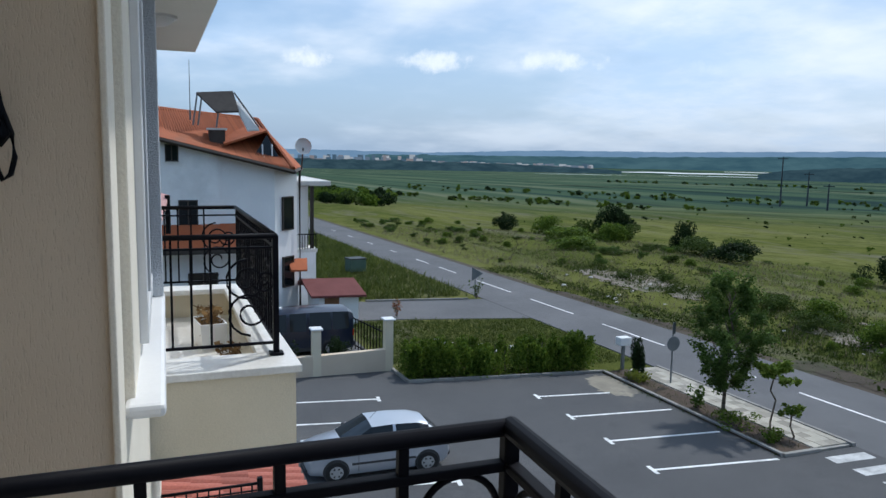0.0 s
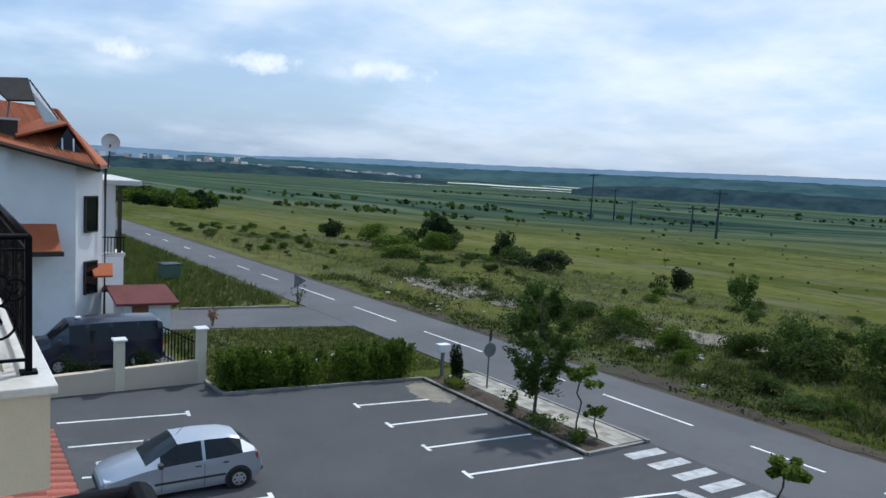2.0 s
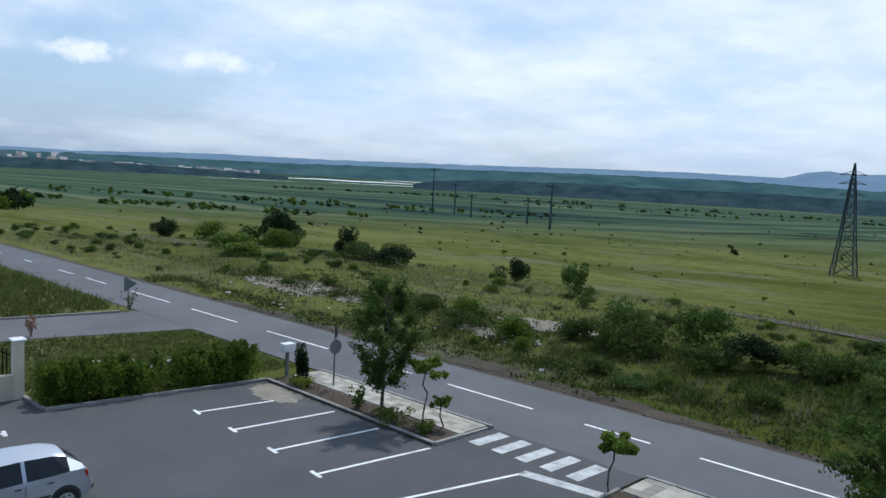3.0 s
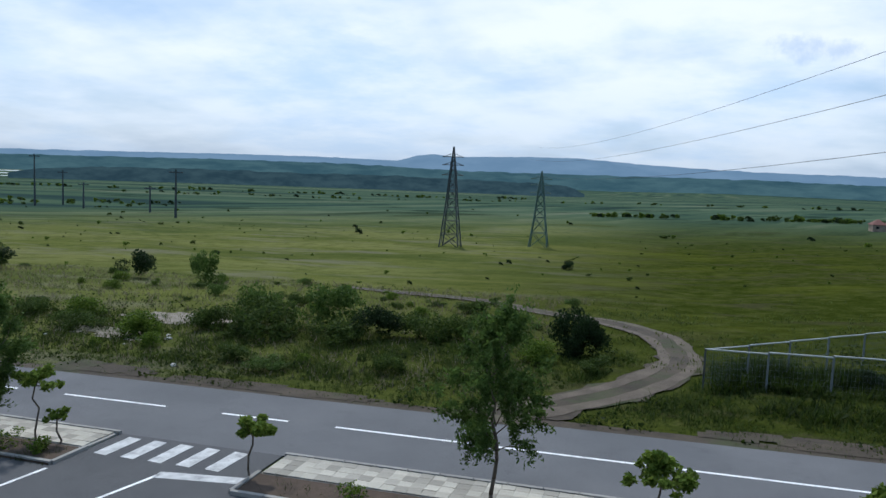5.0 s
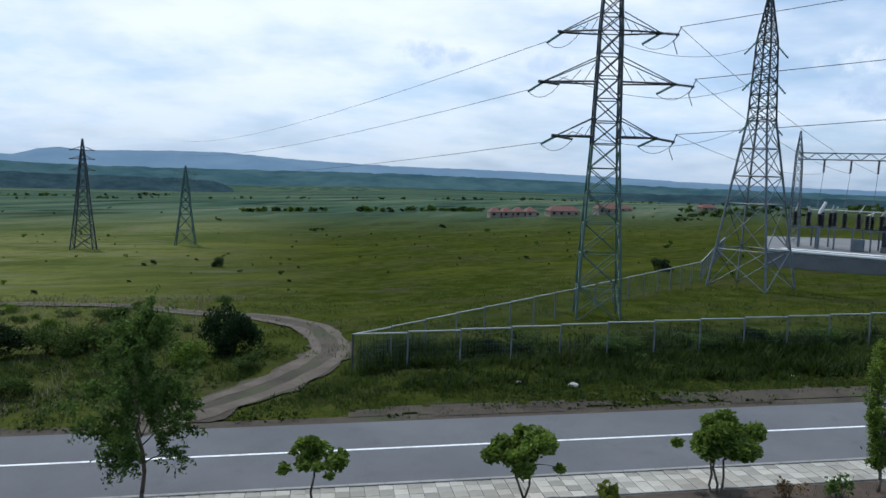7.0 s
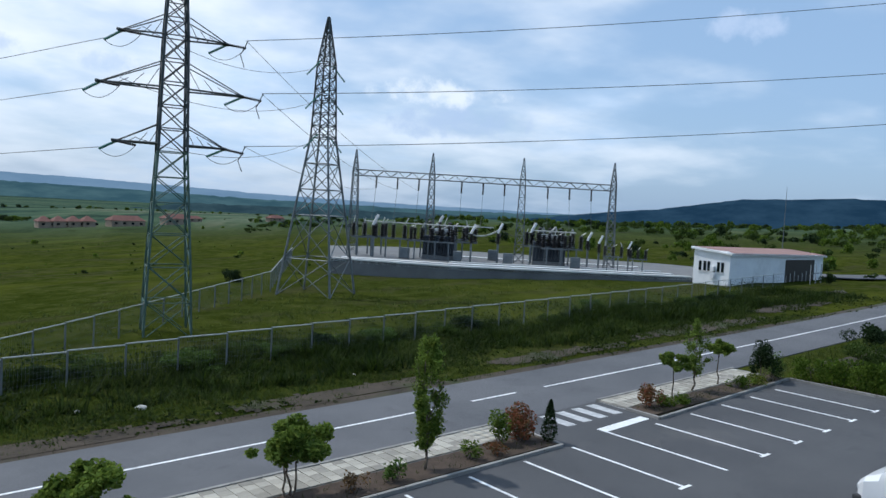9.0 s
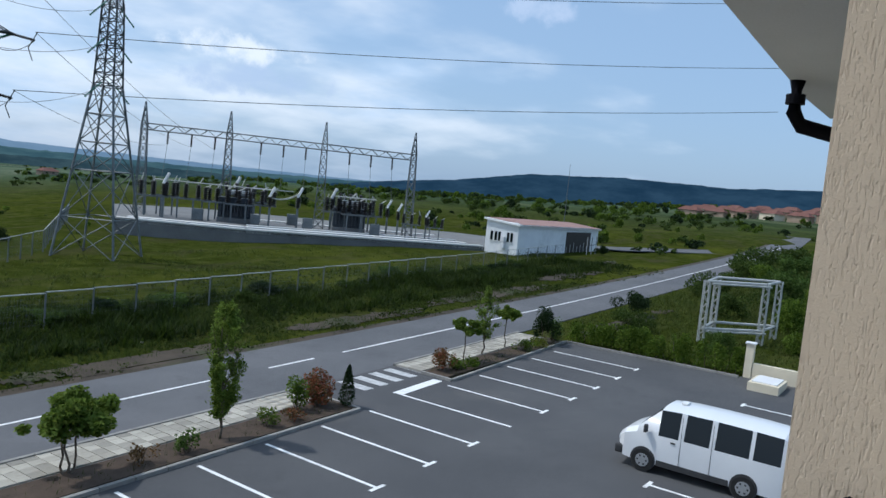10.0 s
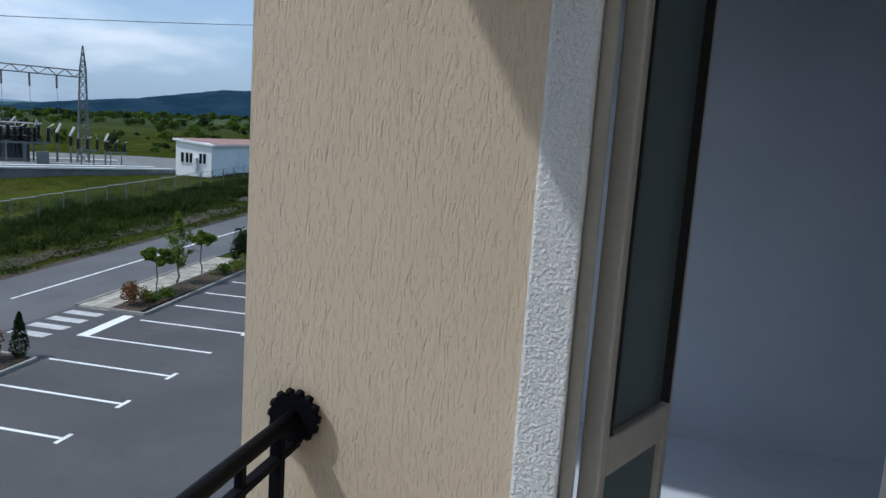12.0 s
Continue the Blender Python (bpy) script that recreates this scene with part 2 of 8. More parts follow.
M_DIRT = material("dirt", (0.026, 0.019, 0.012), (0.070, 0.053, 0.035), 0.95, 0.6, 1.0, 9.0, space="World", dirt=((0.035, 0.050, 0.010), 0.85))
M_PAINT_WORN = material("worn_road_paint", (0.30, 0.30, 0.30), (0.62, 0.62, 0.61), 0.75, 3.0, 0.1, 120.0, space="World", dirt=((0.15, 0.15, 0.15), 0.8))
M_STUCCO = stucco_material("tan_stucco", (0.56, 0.46, 0.345), (0.65, 0.545, 0.42))
M_CREAM = material("cream_plaster", (0.66, 0.58, 0.43), (0.72, 0.64, 0.49), 0.9, 1.5, 0.35, 90.0, fine=0.1)
M_FACADE = material("pale_cream_plaster", (0.73, 0.67, 0.56), (0.79, 0.73, 0.62), 0.9, 1.5, 0.35, 90.0, fine=0.1)
M_TRIM = material("white_textured_plaster", (0.62, 0.64, 0.67), (0.72, 0.74, 0.76), 0.9, 2.0, 0.9, 120.0, fine=0.12)
M_WHITE = material("white_plaster", (0.80, 0.80, 0.80), (0.87, 0.87, 0.86), 0.9, 0.7, 0.2, 40.0, fine=0.08, dirt=((0.52, 0.52, 0.50), 0.35))
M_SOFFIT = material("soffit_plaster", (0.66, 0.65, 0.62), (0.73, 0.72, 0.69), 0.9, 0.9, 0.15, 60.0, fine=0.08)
M_MARBLE = material("pale_marble", (0.66, 0.63, 0.58), (0.80, 0.78, 0.74), 0.35, 2.2, 0.05, 30.0, fine=0.15, dirt=((0.5, 0.45, 0.38), 0.5))
M_IRON = material("black_iron", (0.003, 0.003, 0.005), (0.006, 0.006, 0.009), 0.55, 5.0, 0.0, 90.0, fine=0.1, spec=0.08)
M_PVC = material("white_pvc", (0.70, 0.70, 0.70), (0.76, 0.76, 0.76), 0.4, 3.0, fine=0.05)
M_PVC_OLD = material("grey_frame", (0.40, 0.39, 0.36), (0.48, 0.47, 0.44), 0.5, 3.0, fine=0.1)
M_GLASS = glass_material("window_glass")
M_GLASS_DOOR = glass_material("door_glass", (0.105, 0.14, 0.15), 0.03)
M_ROOM = material("room_paint", (0.42, 0.47, 0.56), (0.50, 0.55, 0.64), 0.9, 1.0, fine=0.05)
M_STEEL = material("galvanised_steel", (0.12, 0.135, 0.14), (0.20, 0.215, 0.22), 0.6, 1.5, metal=0.35, fine=0.2)
M_STEEL_DARK = material("painted_steel_dark", (0.030, 0.038, 0.040), (0.065, 0.078, 0.080), 0.6, 1.0, metal=0.2, fine=0.2)
M_STEEL_GREEN = material("painted_steel_green", (0.055, 0.105, 0.080), (0.10, 0.155, 0.125), 0.6, 1.0, metal=0.2, fine=0.2)
M_FENCE_BAR = material("light_steel_bar", (0.42, 0.42, 0.40), (0.52, 0.52, 0.49), 0.5, 2.0, metal=0.2)
M_INSUL = material("brown_insulator", (0.010, 0.008, 0.008), (0.02, 0.016, 0.015), 0.4, 4.0)
M_INSUL_G = material("green_glass_insulator", (0.05, 0.16, 0.13), (0.09, 0.24, 0.19), 0.25, 4.0)
M_CONC = material("pale_concrete", (0.55, 0.54, 0.51), (0.70, 0.69, 0.66), 0.9, 0.4, 0.3, 20.0, space="World")
M_CONC_DK = material("dark_concrete", (0.12, 0.12, 0.12), (0.19, 0.19, 0.185), 0.9, 0.4, 0.3, 20.0, space="World")
M_TILE = material("orange_roof_tile", (0.29, 0.070, 0.022), (0.38, 0.105, 0.036), 0.8, 1.3, 0.4, 30.0, rnd=0.18, dirt=((0.20, 0.10, 0.06), 0.5))
M_TILE_RED = material("red_roof_tile", (0.30, 0.08, 0.055), (0.42, 0.15, 0.11), 0.8, 1.3, 0.4, 30.0, rnd=0.2, dirt=((0.45, 0.30, 0.26), 0.6))
M_TILE_FAR = material("weathered_far_tile", (0.12, 0.052, 0.042), (0.19, 0.085, 0.065), 0.9, 0.5)
M_PINK = material("faded_pink_tile", (0.50, 0.26, 0.24), (0.60, 0.35, 0.32), 0.8, 1.3, 0.3, 30.0)
M_SHINGLE = material("dark_red_shingle", (0.12, 0.034, 0.032), (0.17, 0.055, 0.05), 0.9, 1.0, 0.6, 40.0)
M_DARK = material("dark_brown_trim", (0.03, 0.022, 0.018), (0.05, 0.04, 0.032), 0.6, 3.0)
M_WOOD = material("brown_wood", (0.16, 0.075, 0.035), (0.24, 0.12, 0.06), 0.7, 3.0, 0.3, 30.0)
M_RUBBER = material("black_rubber", (0.012, 0.012, 0.012), (0.02, 0.02, 0.02), 0.8, 6.0)
M_PLASTIC = material("dark_grey_plastic", (0.03, 0.03, 0.032), (0.05, 0.05, 0.052), 0.6, 6.0)
M_RIM = material("silver_rim", (0.40, 0.41, 0.42), (0.50, 0.51, 0.52), 0.4, 6.0, metal=0.6)
M_BARK = material("bark", (0.09, 0.07, 0.05), (0.15, 0.12, 0.09), 0.9, 6.0, 0.8, 40.0)
M_STONE = material("pale_rubble", (0.42, 0.40, 0.36), (0.56, 0.54, 0.50), 0.9, 3.0, 0.6, 20.0)
M_LEAF = leaf_material("willow_leaf", (0.045, 0.085, 0.016), (0.13, 0.20, 0.045))
M_LEAF_B = leaf_material("broad_leaf", (0.07, 0.125, 0.015), (0.235, 0.31, 0.055))
M_LEAF_D = leaf_material("dark_leaf", (0.014, 0.028, 0.010), (0.035, 0.062, 0.02))
M_LEAF_H = leaf_material("hedge_leaf", (0.042, 0.088, 0.009), (0.19, 0.265, 0.034))
M_LEAF_Y = leaf_material("yellow_green_leaf", (0.11, 0.15, 0.02), (0.26, 0.28, 0.05))
M_LEAF_R = leaf_material("red_tinted_leaf", (0.10, 0.09, 0.03), (0.34, 0.10, 0.06))
M_LEAF_DRY = leaf_material("dry_plant_leaf", (0.16, 0.09, 0.04), (0.34, 0.22, 0.10))
M_BUSH = leaf_material("field_bush_leaf", (0.030, 0.056, 0.012), (0.105, 0.150, 0.030))
M_GRASS = leaf_material("grass_blade", (0.022, 0.044, 0.006), (0.085, 0.115, 0.022), trans=0.5)
M_GRASS_L = leaf_material("meadow_blade", (0.042, 0.068, 0.012), (0.140, 0.165, 0.040), trans=0.5)
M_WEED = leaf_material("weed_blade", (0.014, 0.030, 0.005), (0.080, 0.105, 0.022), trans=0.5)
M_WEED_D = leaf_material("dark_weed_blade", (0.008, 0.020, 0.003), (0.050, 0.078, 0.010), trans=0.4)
M_GRASS_DRY = leaf_material("dry_weed", (0.12, 0.105, 0.065), (0.25, 0.225, 0.155), trans=0.5)


def car_paint(name, c, metal=0.0, rough=0.28):
    m = bpy.data.materials.new(name)
    m.use_nodes = True
    k = Nodes(m.node_tree)
    v = k.add("ShaderNodeTexCoord").outputs["Object"]
    cc = k.mix(k.noise(v, 1.6, 5.0), c, tuple(x * 0.9 for x in c))
    p = k.add("ShaderNodeBsdfPrincipled", Roughness=rough, Metallic=metal, Base_Color=cc)
    p.inputs["Coat Weight"].default_value = 0.5
    p.inputs["Coat Roughness"].default_value = 0.08
    k.add("ShaderNodeOutputMaterial", Surface=p.outputs[0])
    return m


M_SILVER = car_paint("silver_paint", (0.50, 0.53, 0.58), 0.6, 0.32)
M_VANWHITE = car_paint("white_paint", (0.78, 0.79, 0.80))
M_NAVY = car_paint("navy_paint", (0.006, 0.013, 0.035))
M_LAMP_RED = material("red_lens", (0.35, 0.02, 0.015), (0.45, 0.03, 0.02), 0.2, 6.0)
M_LAMP_CLEAR = material("clear_lens", (0.55, 0.57, 0.6), (0.7, 0.72, 0.75), 0.15, 6.0)


# Far backdrop as emission: daylight and distance haze are put into the colour.
def backdrop_glow(name, c1, c2, scale):
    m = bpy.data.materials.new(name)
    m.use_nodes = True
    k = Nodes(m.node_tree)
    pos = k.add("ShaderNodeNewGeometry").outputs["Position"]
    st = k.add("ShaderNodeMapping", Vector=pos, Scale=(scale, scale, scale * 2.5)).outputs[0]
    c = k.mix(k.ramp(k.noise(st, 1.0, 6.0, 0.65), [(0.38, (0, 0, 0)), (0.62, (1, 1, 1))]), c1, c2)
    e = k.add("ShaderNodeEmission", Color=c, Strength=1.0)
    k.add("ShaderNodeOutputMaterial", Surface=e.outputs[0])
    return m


# bluer and paler with distance: the haze sits in these colours
M_HILL_FAR = backdrop_glow("far_hill", (0.15, 0.245, 0.36), (0.18, 0.28, 0.40), 0.004)
M_HILL_MID = backdrop_glow("mid_hill", (0.040, 0.090, 0.115), (0.070, 0.135, 0.155), 0.006)
M_HILL_NEAR = backdrop_glow("wooded_hill", (0.014, 0.040, 0.075), (0.028, 0.064, 0.108), 0.008)
M_TOWN = backdrop_glow("far_town", (0.09, 0.13, 0.18), (0.20, 0.22, 0.25), 0.05)
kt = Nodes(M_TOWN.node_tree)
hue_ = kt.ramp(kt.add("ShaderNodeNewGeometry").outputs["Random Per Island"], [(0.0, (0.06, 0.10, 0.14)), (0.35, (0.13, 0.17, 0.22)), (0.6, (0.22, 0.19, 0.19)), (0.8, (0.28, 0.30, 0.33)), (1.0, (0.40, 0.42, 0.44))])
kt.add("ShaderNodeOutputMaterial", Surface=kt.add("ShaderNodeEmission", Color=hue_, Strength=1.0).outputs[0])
M_WOODS = backdrop_glow("far_woods", (0.024, 0.050, 0.066), (0.044, 0.080, 0.095), 0.02)
# bright shine of the water, painted as a glow
M_WATER = backdrop_glow("salt_pan_water", (0.72, 0.80, 0.86), (0.82, 0.88, 0.92), 0.01)

# ---- mesh helpers ----


def mesh_of(bm, name):
    me = bpy.data.meshes.new(name)
    bmesh.ops.recalc_face_normals(bm, faces=bm.faces)
    bm.to_mesh(me)
    bm.free()
    return me


def part(name, bm, mat, parent=None, label="", smooth=False):
    me = mesh_of(bm, name) if isinstance(bm, bmesh.types.BMesh) else bm
    if not me.materials:
        me.materials.append(mat)
    if smooth:
        me.shade_smooth()
    ob = new(name, me)
    ob.parent = parent
    if label:
        ob["label"] = label
    return ob


def thing(name, label, category, at=(0, 0, 0), turn=0.0, group="", kind=""):
    e = new(name)
    e.empty_display_size = 0.1
    e.matrix_basis = pose(*at, 0, 0, turn)
    return tagged(e, label, category, group, kind)


def box(bm, x0, x1, y0, y1, z0, z1, bevel=0.0):
    r = bmesh.ops.create_cube(bm, size=1, matrix=Matrix.LocRotScale(((x0 + x1) / 2, (y0 + y1) / 2, (z0 + z1) / 2), None, (abs(x1 - x0), abs(y1 - y0), abs(z1 - z0))))
    if bevel:
        es = list({e for v in r["verts"] for e in v.link_edges})
        bmesh.ops.bevel(bm, geom=es, offset=bevel, segments=2, affect="EDGES", profile=0.5)
    return bm


def boxed(*a, bevel=0.0):
    return box(bmesh.new(), *a, bevel=bevel)


def rod(bm, a, b, r, sides=6, r2=None):
    a, b = Vector(a), Vector(b)
    d = b - a
    if d.length < 1e-6:
        return bm
    m = Matrix.Translation((a + b) / 2) @ d.to_track_quat("Z", "Y").to_matrix().to_4x4()
    bmesh.ops.create_cone(bm, cap_ends=True, segments=sides, radius1=r, radius2=r if r2 is None else r2, depth=d.length, matrix=m)
    return bm


def raw(name, verts, faces, mat):
    """A mesh from numpy arrays; quads or triangles, all of one size."""
    me = bpy.data.meshes.new(name)
    verts, faces = np.asarray(verts, np.float32), np.asarray(faces, np.int32)
    nf, w_ = faces.shape
    me.vertices.add(len(verts))
    me.vertices.foreach_set("co", verts.ravel())
    me.loops.add(nf * w_)
    me.loops.foreach_set("vertex_index", faces.ravel())
    me.polygons.add(nf)
    me.polygons.foreach_set("loop_start", np.arange(nf, dtype=np.int32) * w_)
    me.polygons.foreach_set("loop_total", np.full(nf, w_, np.int32))
    me.update(calc_edges=True)
    me.materials.append(mat)
    return me


def tube(pts, r, sides=8, name="tube"):
    """A bent round bar along points."""
    bm = bmesh.new()
    pts = [Vector(p) for p in pts]
    rings = []
    for i, p in enumerate(pts):
        d = (pts[min(i + 1, len(pts) - 1)] - pts[max(i - 1, 0)]).normalized()
        q = d.to_track_quat("Z", "Y")
        rings.append([bm.verts.new(p + q @ Vector((r * math.cos(2 * math.pi * j / sides), r * math.sin(2 * math.pi * j / sides), 0))) for j in range(sides)])
    for a, b in zip(rings, rings[1:]):
        for j in range(sides):
            bm.faces.new((a[j], a[(j + 1) % sides], b[(j + 1) % sides], b[j]))
    bm.faces.new(rings[0][::-1])
    bm.faces.new(rings[-1])
    return bm


# ---- ground ----
SX, SY = 0.02375, -0.0079


def smooth01(a, b, v):
    u = np.clip((v - a) / (b - a), 0, 1)
    return u * u * (3 - 2 * u)


def ground_z(x, y):
    """Height of the land: a gentle slope at the car park, falling to the plain, rising to the hills on the far side."""
    x, y = np.asarray(x, float), np.asarray(y, float)
    z = SX * np.clip(x, -260, 190) + SY * np.clip(y, -40, 90)
    s = np.maximum(0, y - 44 - 0.95 * np.maximum(0, x - 4))
    z = z - 9.0 * (1 - np.exp(-s / 150.0))
    r = np.hypot(x, y)
    z = z - 30.0 * smooth01(260, 2600, r) * smooth01(-0.35, 0.25, (y - 0.55 * x) / (r + 1)) * 1.0
    z = z + 9.5 * smooth01(150, 420, x) * smooth01(260, 0, np.abs(y - 40))
    return z


def gz(x, y):
    return float(ground_z(x, y))


def axis(lo, hi, near, step, grow=1.16):
    """Grid lines: even steps out to near, then growing ones."""
    out = list(np.arange(-near, near + 1e-6, step))
    s, v = step, near
    while v < hi:
        s *= grow
        v += s
        out.append(min(v, hi))
    s, v = step, -near
    while v > lo:
        s *= grow
        v -= s
        out.append(max(v, lo))
    return np.array(sorted(set(out)))


gx, gy = axis(-4600, 4600, 90, 2.5), axis(-420, 4600, 110, 2.5)
GX, GY = np.meshgrid(gx, gy)
GZ = ground_z(GX, GY)
rough_ = np.array([[noise.noise((x * 0.11, y * 0.11, 0)) * 0.28 + noise.noise((x * 0.03, y * 0.03, 5)) * 0.5 for x in gx] for y in gy])
wild = smooth01(27.5, 34, GY) * smooth01(700, 100, np.hypot(GX, GY))
GZ = GZ + rough_ * wild - 0.02
nx, ny = len(gx), len(gy)
ii = np.arange(nx * ny).reshape(ny, nx)
quads = np.stack([ii[:-1, :-1], ii[:-1, 1:], ii[1:, 1:], ii[1:, :-1]], -1).reshape(-1, 4)
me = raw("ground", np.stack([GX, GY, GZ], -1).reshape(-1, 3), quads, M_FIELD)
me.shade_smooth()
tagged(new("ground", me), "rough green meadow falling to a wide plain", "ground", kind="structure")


def sheet(name, outline, lift, mat, label, category, thick=0.12, kind="structure", parent=None):
    """A paved area with edges, laid on the slope."""
    bm = bmesh.new()
    top = [bm.verts.new((x, y, gz(x, y) + lift)) for x, y in outline]
    bot = [bm.verts.new((x, y, gz(x, y) + lift - thick)) for x, y in outline]
    bm.faces.new(top)
    k = len(top)
    for i in range(k):
        bm.faces.new((top[i], bot[i], bot[(i + 1) % k], top[(i + 1) % k]))
    ob = part(name, bm, mat, parent)
    return tagged(ob, label, category, kind=kind)


def road_y(x):
    return 23.5 + 0.00030 * max(0.0, x - 20) ** 2


def strip(name, xs, off0, off1, lift, mat, label, category, thick=0.1, parent=None):
    bm = bmesh.new()
    rows = []
    for x in xs:
        yc = road_y(x)
        a, b = yc + off0, yc + off1
        rows.append([bm.verts.new(p) for p in ((x, a, gz(x, a) + lift), (x, b, gz(x, b) + lift), (x, b, gz(x, b) + lift - thick), (x, a, gz(x, a) + lift - thick))])
    for r, q in zip(rows, rows[1:]):
        for i in range(4):
            bm.faces.new((r[i], r[(i + 1) % 4], q[(i + 1) % 4], q[i]))
    bm.faces.new(rows[0])
    bm.faces.new(rows[-1][::-1])
    ob = part(name, bm, mat, parent)
    return tagged(ob, label, category, kind="structure") if label else ob


XS = [-260 + 6.25 * i for i in range(76)]
strip("road", XS, -3.0, 2.75, 0.03, M_ROAD, "grey two-lane asphalt road along the meadow", "road")
strip("road_shoulder", XS, 2.72, 3.5, 0.012, M_DIRT, "strip of bare dirt and gravel along the road", "verge")
PARK = [(-30.6, -1.5), (39.2, -1.5), (39.2, 8.4), (38.7, 8.4), (38.7, 17.5), (26.8, 17.3), (26.8, 20.6), (20.9, 20.6), (20.9, 17.25), (-11.0, 17.5), (-11.0, 20.6), (-16.9, 20.6), (-16.9, 17.6), (-27.1, 17.75), (-28.1, 9.4), (-30.3, 9.2)]
sheet("parking_lot", PARK, 0.028, M_PARK, "dark grey asphalt car park with white bays", "parking lot")
sheet("driveway", [(-39.0, 20.6), (-40.8, 13.0), (-41.4, 8.0), (-48.0, 8.0), (-47.0, 12.6), (-46.0, 20.6)], 0.02, M_ROAD, "grey asphalt driveway joining the road", "driveway")
sheet("driveway", [(-31.0, -1.0), (-41.4, -1.0), (-41.4, 9.2), (-31.0, 9.2)], 0.016, M_ROAD, "asphalt yard behind a low garden wall", "driveway")
sheet("side_road", [(126.0, 31.2), (108.0, 41.0), (92.0, 62.0), (96.0, 64.0), (112.0, 44.5), (136.0, 33.0)], 0.03, M_ROAD, "grey side road beyond the substation hut", "road")
M_EARTH = material("pale_earth", (0.15, 0.125, 0.095), (0.27, 0.235, 0.19), 0.95, 0.5, 1.0, 9.0, space="World", dirt=((0.07, 0.085, 0.03), 0.8))
M_RUT = material("dry_rut", (0.060, 0.046, 0.033), (0.125, 0.098, 0.072), 0.95, 0.9, 1.0, 12.0, space="World", dirt=((0.05, 0.055, 0.02), 0.6))
M_SAND = material("washed_sand", (0.17, 0.15, 0.12), (0.30, 0.27, 0.21), 0.95, 1.1, 0.6, 40.0, space="World", dirt=((0.075, 0.075, 0.075), 0.9))


def uneven(x, y):
    """Height of the wild ground with its humps."""
    w2 = float(smooth01(27.5, 34, y)) * float(smooth01(700, 100, math.hypot(x, y)))
    return gz(x, y) + (noise.noise((x * 0.11, y * 0.11, 0)) * 0.28 + noise.noise((x * 0.03, y * 0.03, 5)) * 0.5) * w2 - 0.02


def bare_patch(cx, cy, rx, ry, mat, label, seed, step=0.45, lift=0.05, category="earth"):
    """A ragged patch of bare ground laid over the humps."""
    bm = bmesh.new()
    grid = {}

    def corner(i, j):
        if (i, j) not in grid:
            x, y = cx + i * step, cy + j * step
            grid[i, j] = bm.verts.new((x, y, uneven(x, y) + lift))
        return grid[i, j]
    for i in range(-int(rx / step) - 2, int(rx / step) + 3):
        for j in range(-int(ry / step) - 2, int(ry / step) + 3):
            x, y = i * step, j * step
            if (x / rx) ** 2 + (y / ry) ** 2 + 0.9 * noise.noise(((cx + x) * 0.45, (cy + y) * 0.6, seed)) + 0.5 * noise.noise(((cx + x) * 1.6, (cy + y) * 1.9, seed)) < 0.85:
                bm.faces.new((corner(i, j), corner(i + 1, j), corner(i + 1, j + 1), corner(i, j + 1)))
    tagged(part("bare_patch", bm, mat), label, category, kind="structure")


bare_patch(-50.5, 35.3, 8.5, 2.6, M_EARTH, "pale patch of trodden earth in the meadow", 1)
bare_patch(-29.0, 33.2, 3.2, 1.2, M_EARTH, "pale patch of bare earth among the weeds", 2)
bare_patch(-27.5, 38.0, 4.0, 1.5, M_EARTH, "pale stony clearing between the bushes", 3)
for px_, py_, rx_, ry_ in ((18.0, 27.6, 6.0, 0.9), (33.0, 28.3, 7.0, 0.9), (50.0, 29.2, 9.0, 1.2), (68.0, 31.2, 7.0, 1.2), (-15.0, 26.9, 6.0, 0.6), (-24.0, 27.3, 3.0, 0.9), (-40.0, 27.0, 8.0, 0.6), (6.0, 27.2, 5.0, 0.7), (84.0, 35.0, 5.0, 1.6)):
    bare_patch(px_, py_, rx_, ry_, M_DIRT, "brown bare soil on the road verge", px_, 0.28)
bare_patch(48.0, 17.6, 9.0, 0.8, M_DIRT, "brown bare soil on the road verge", 14.0, 0.28)
bare_patch(-25.0, 16.9, 1.9, 0.75, M_SAND, "tan sand washed into the corner of the car park", 8, 0.15, 0.052, "sand")


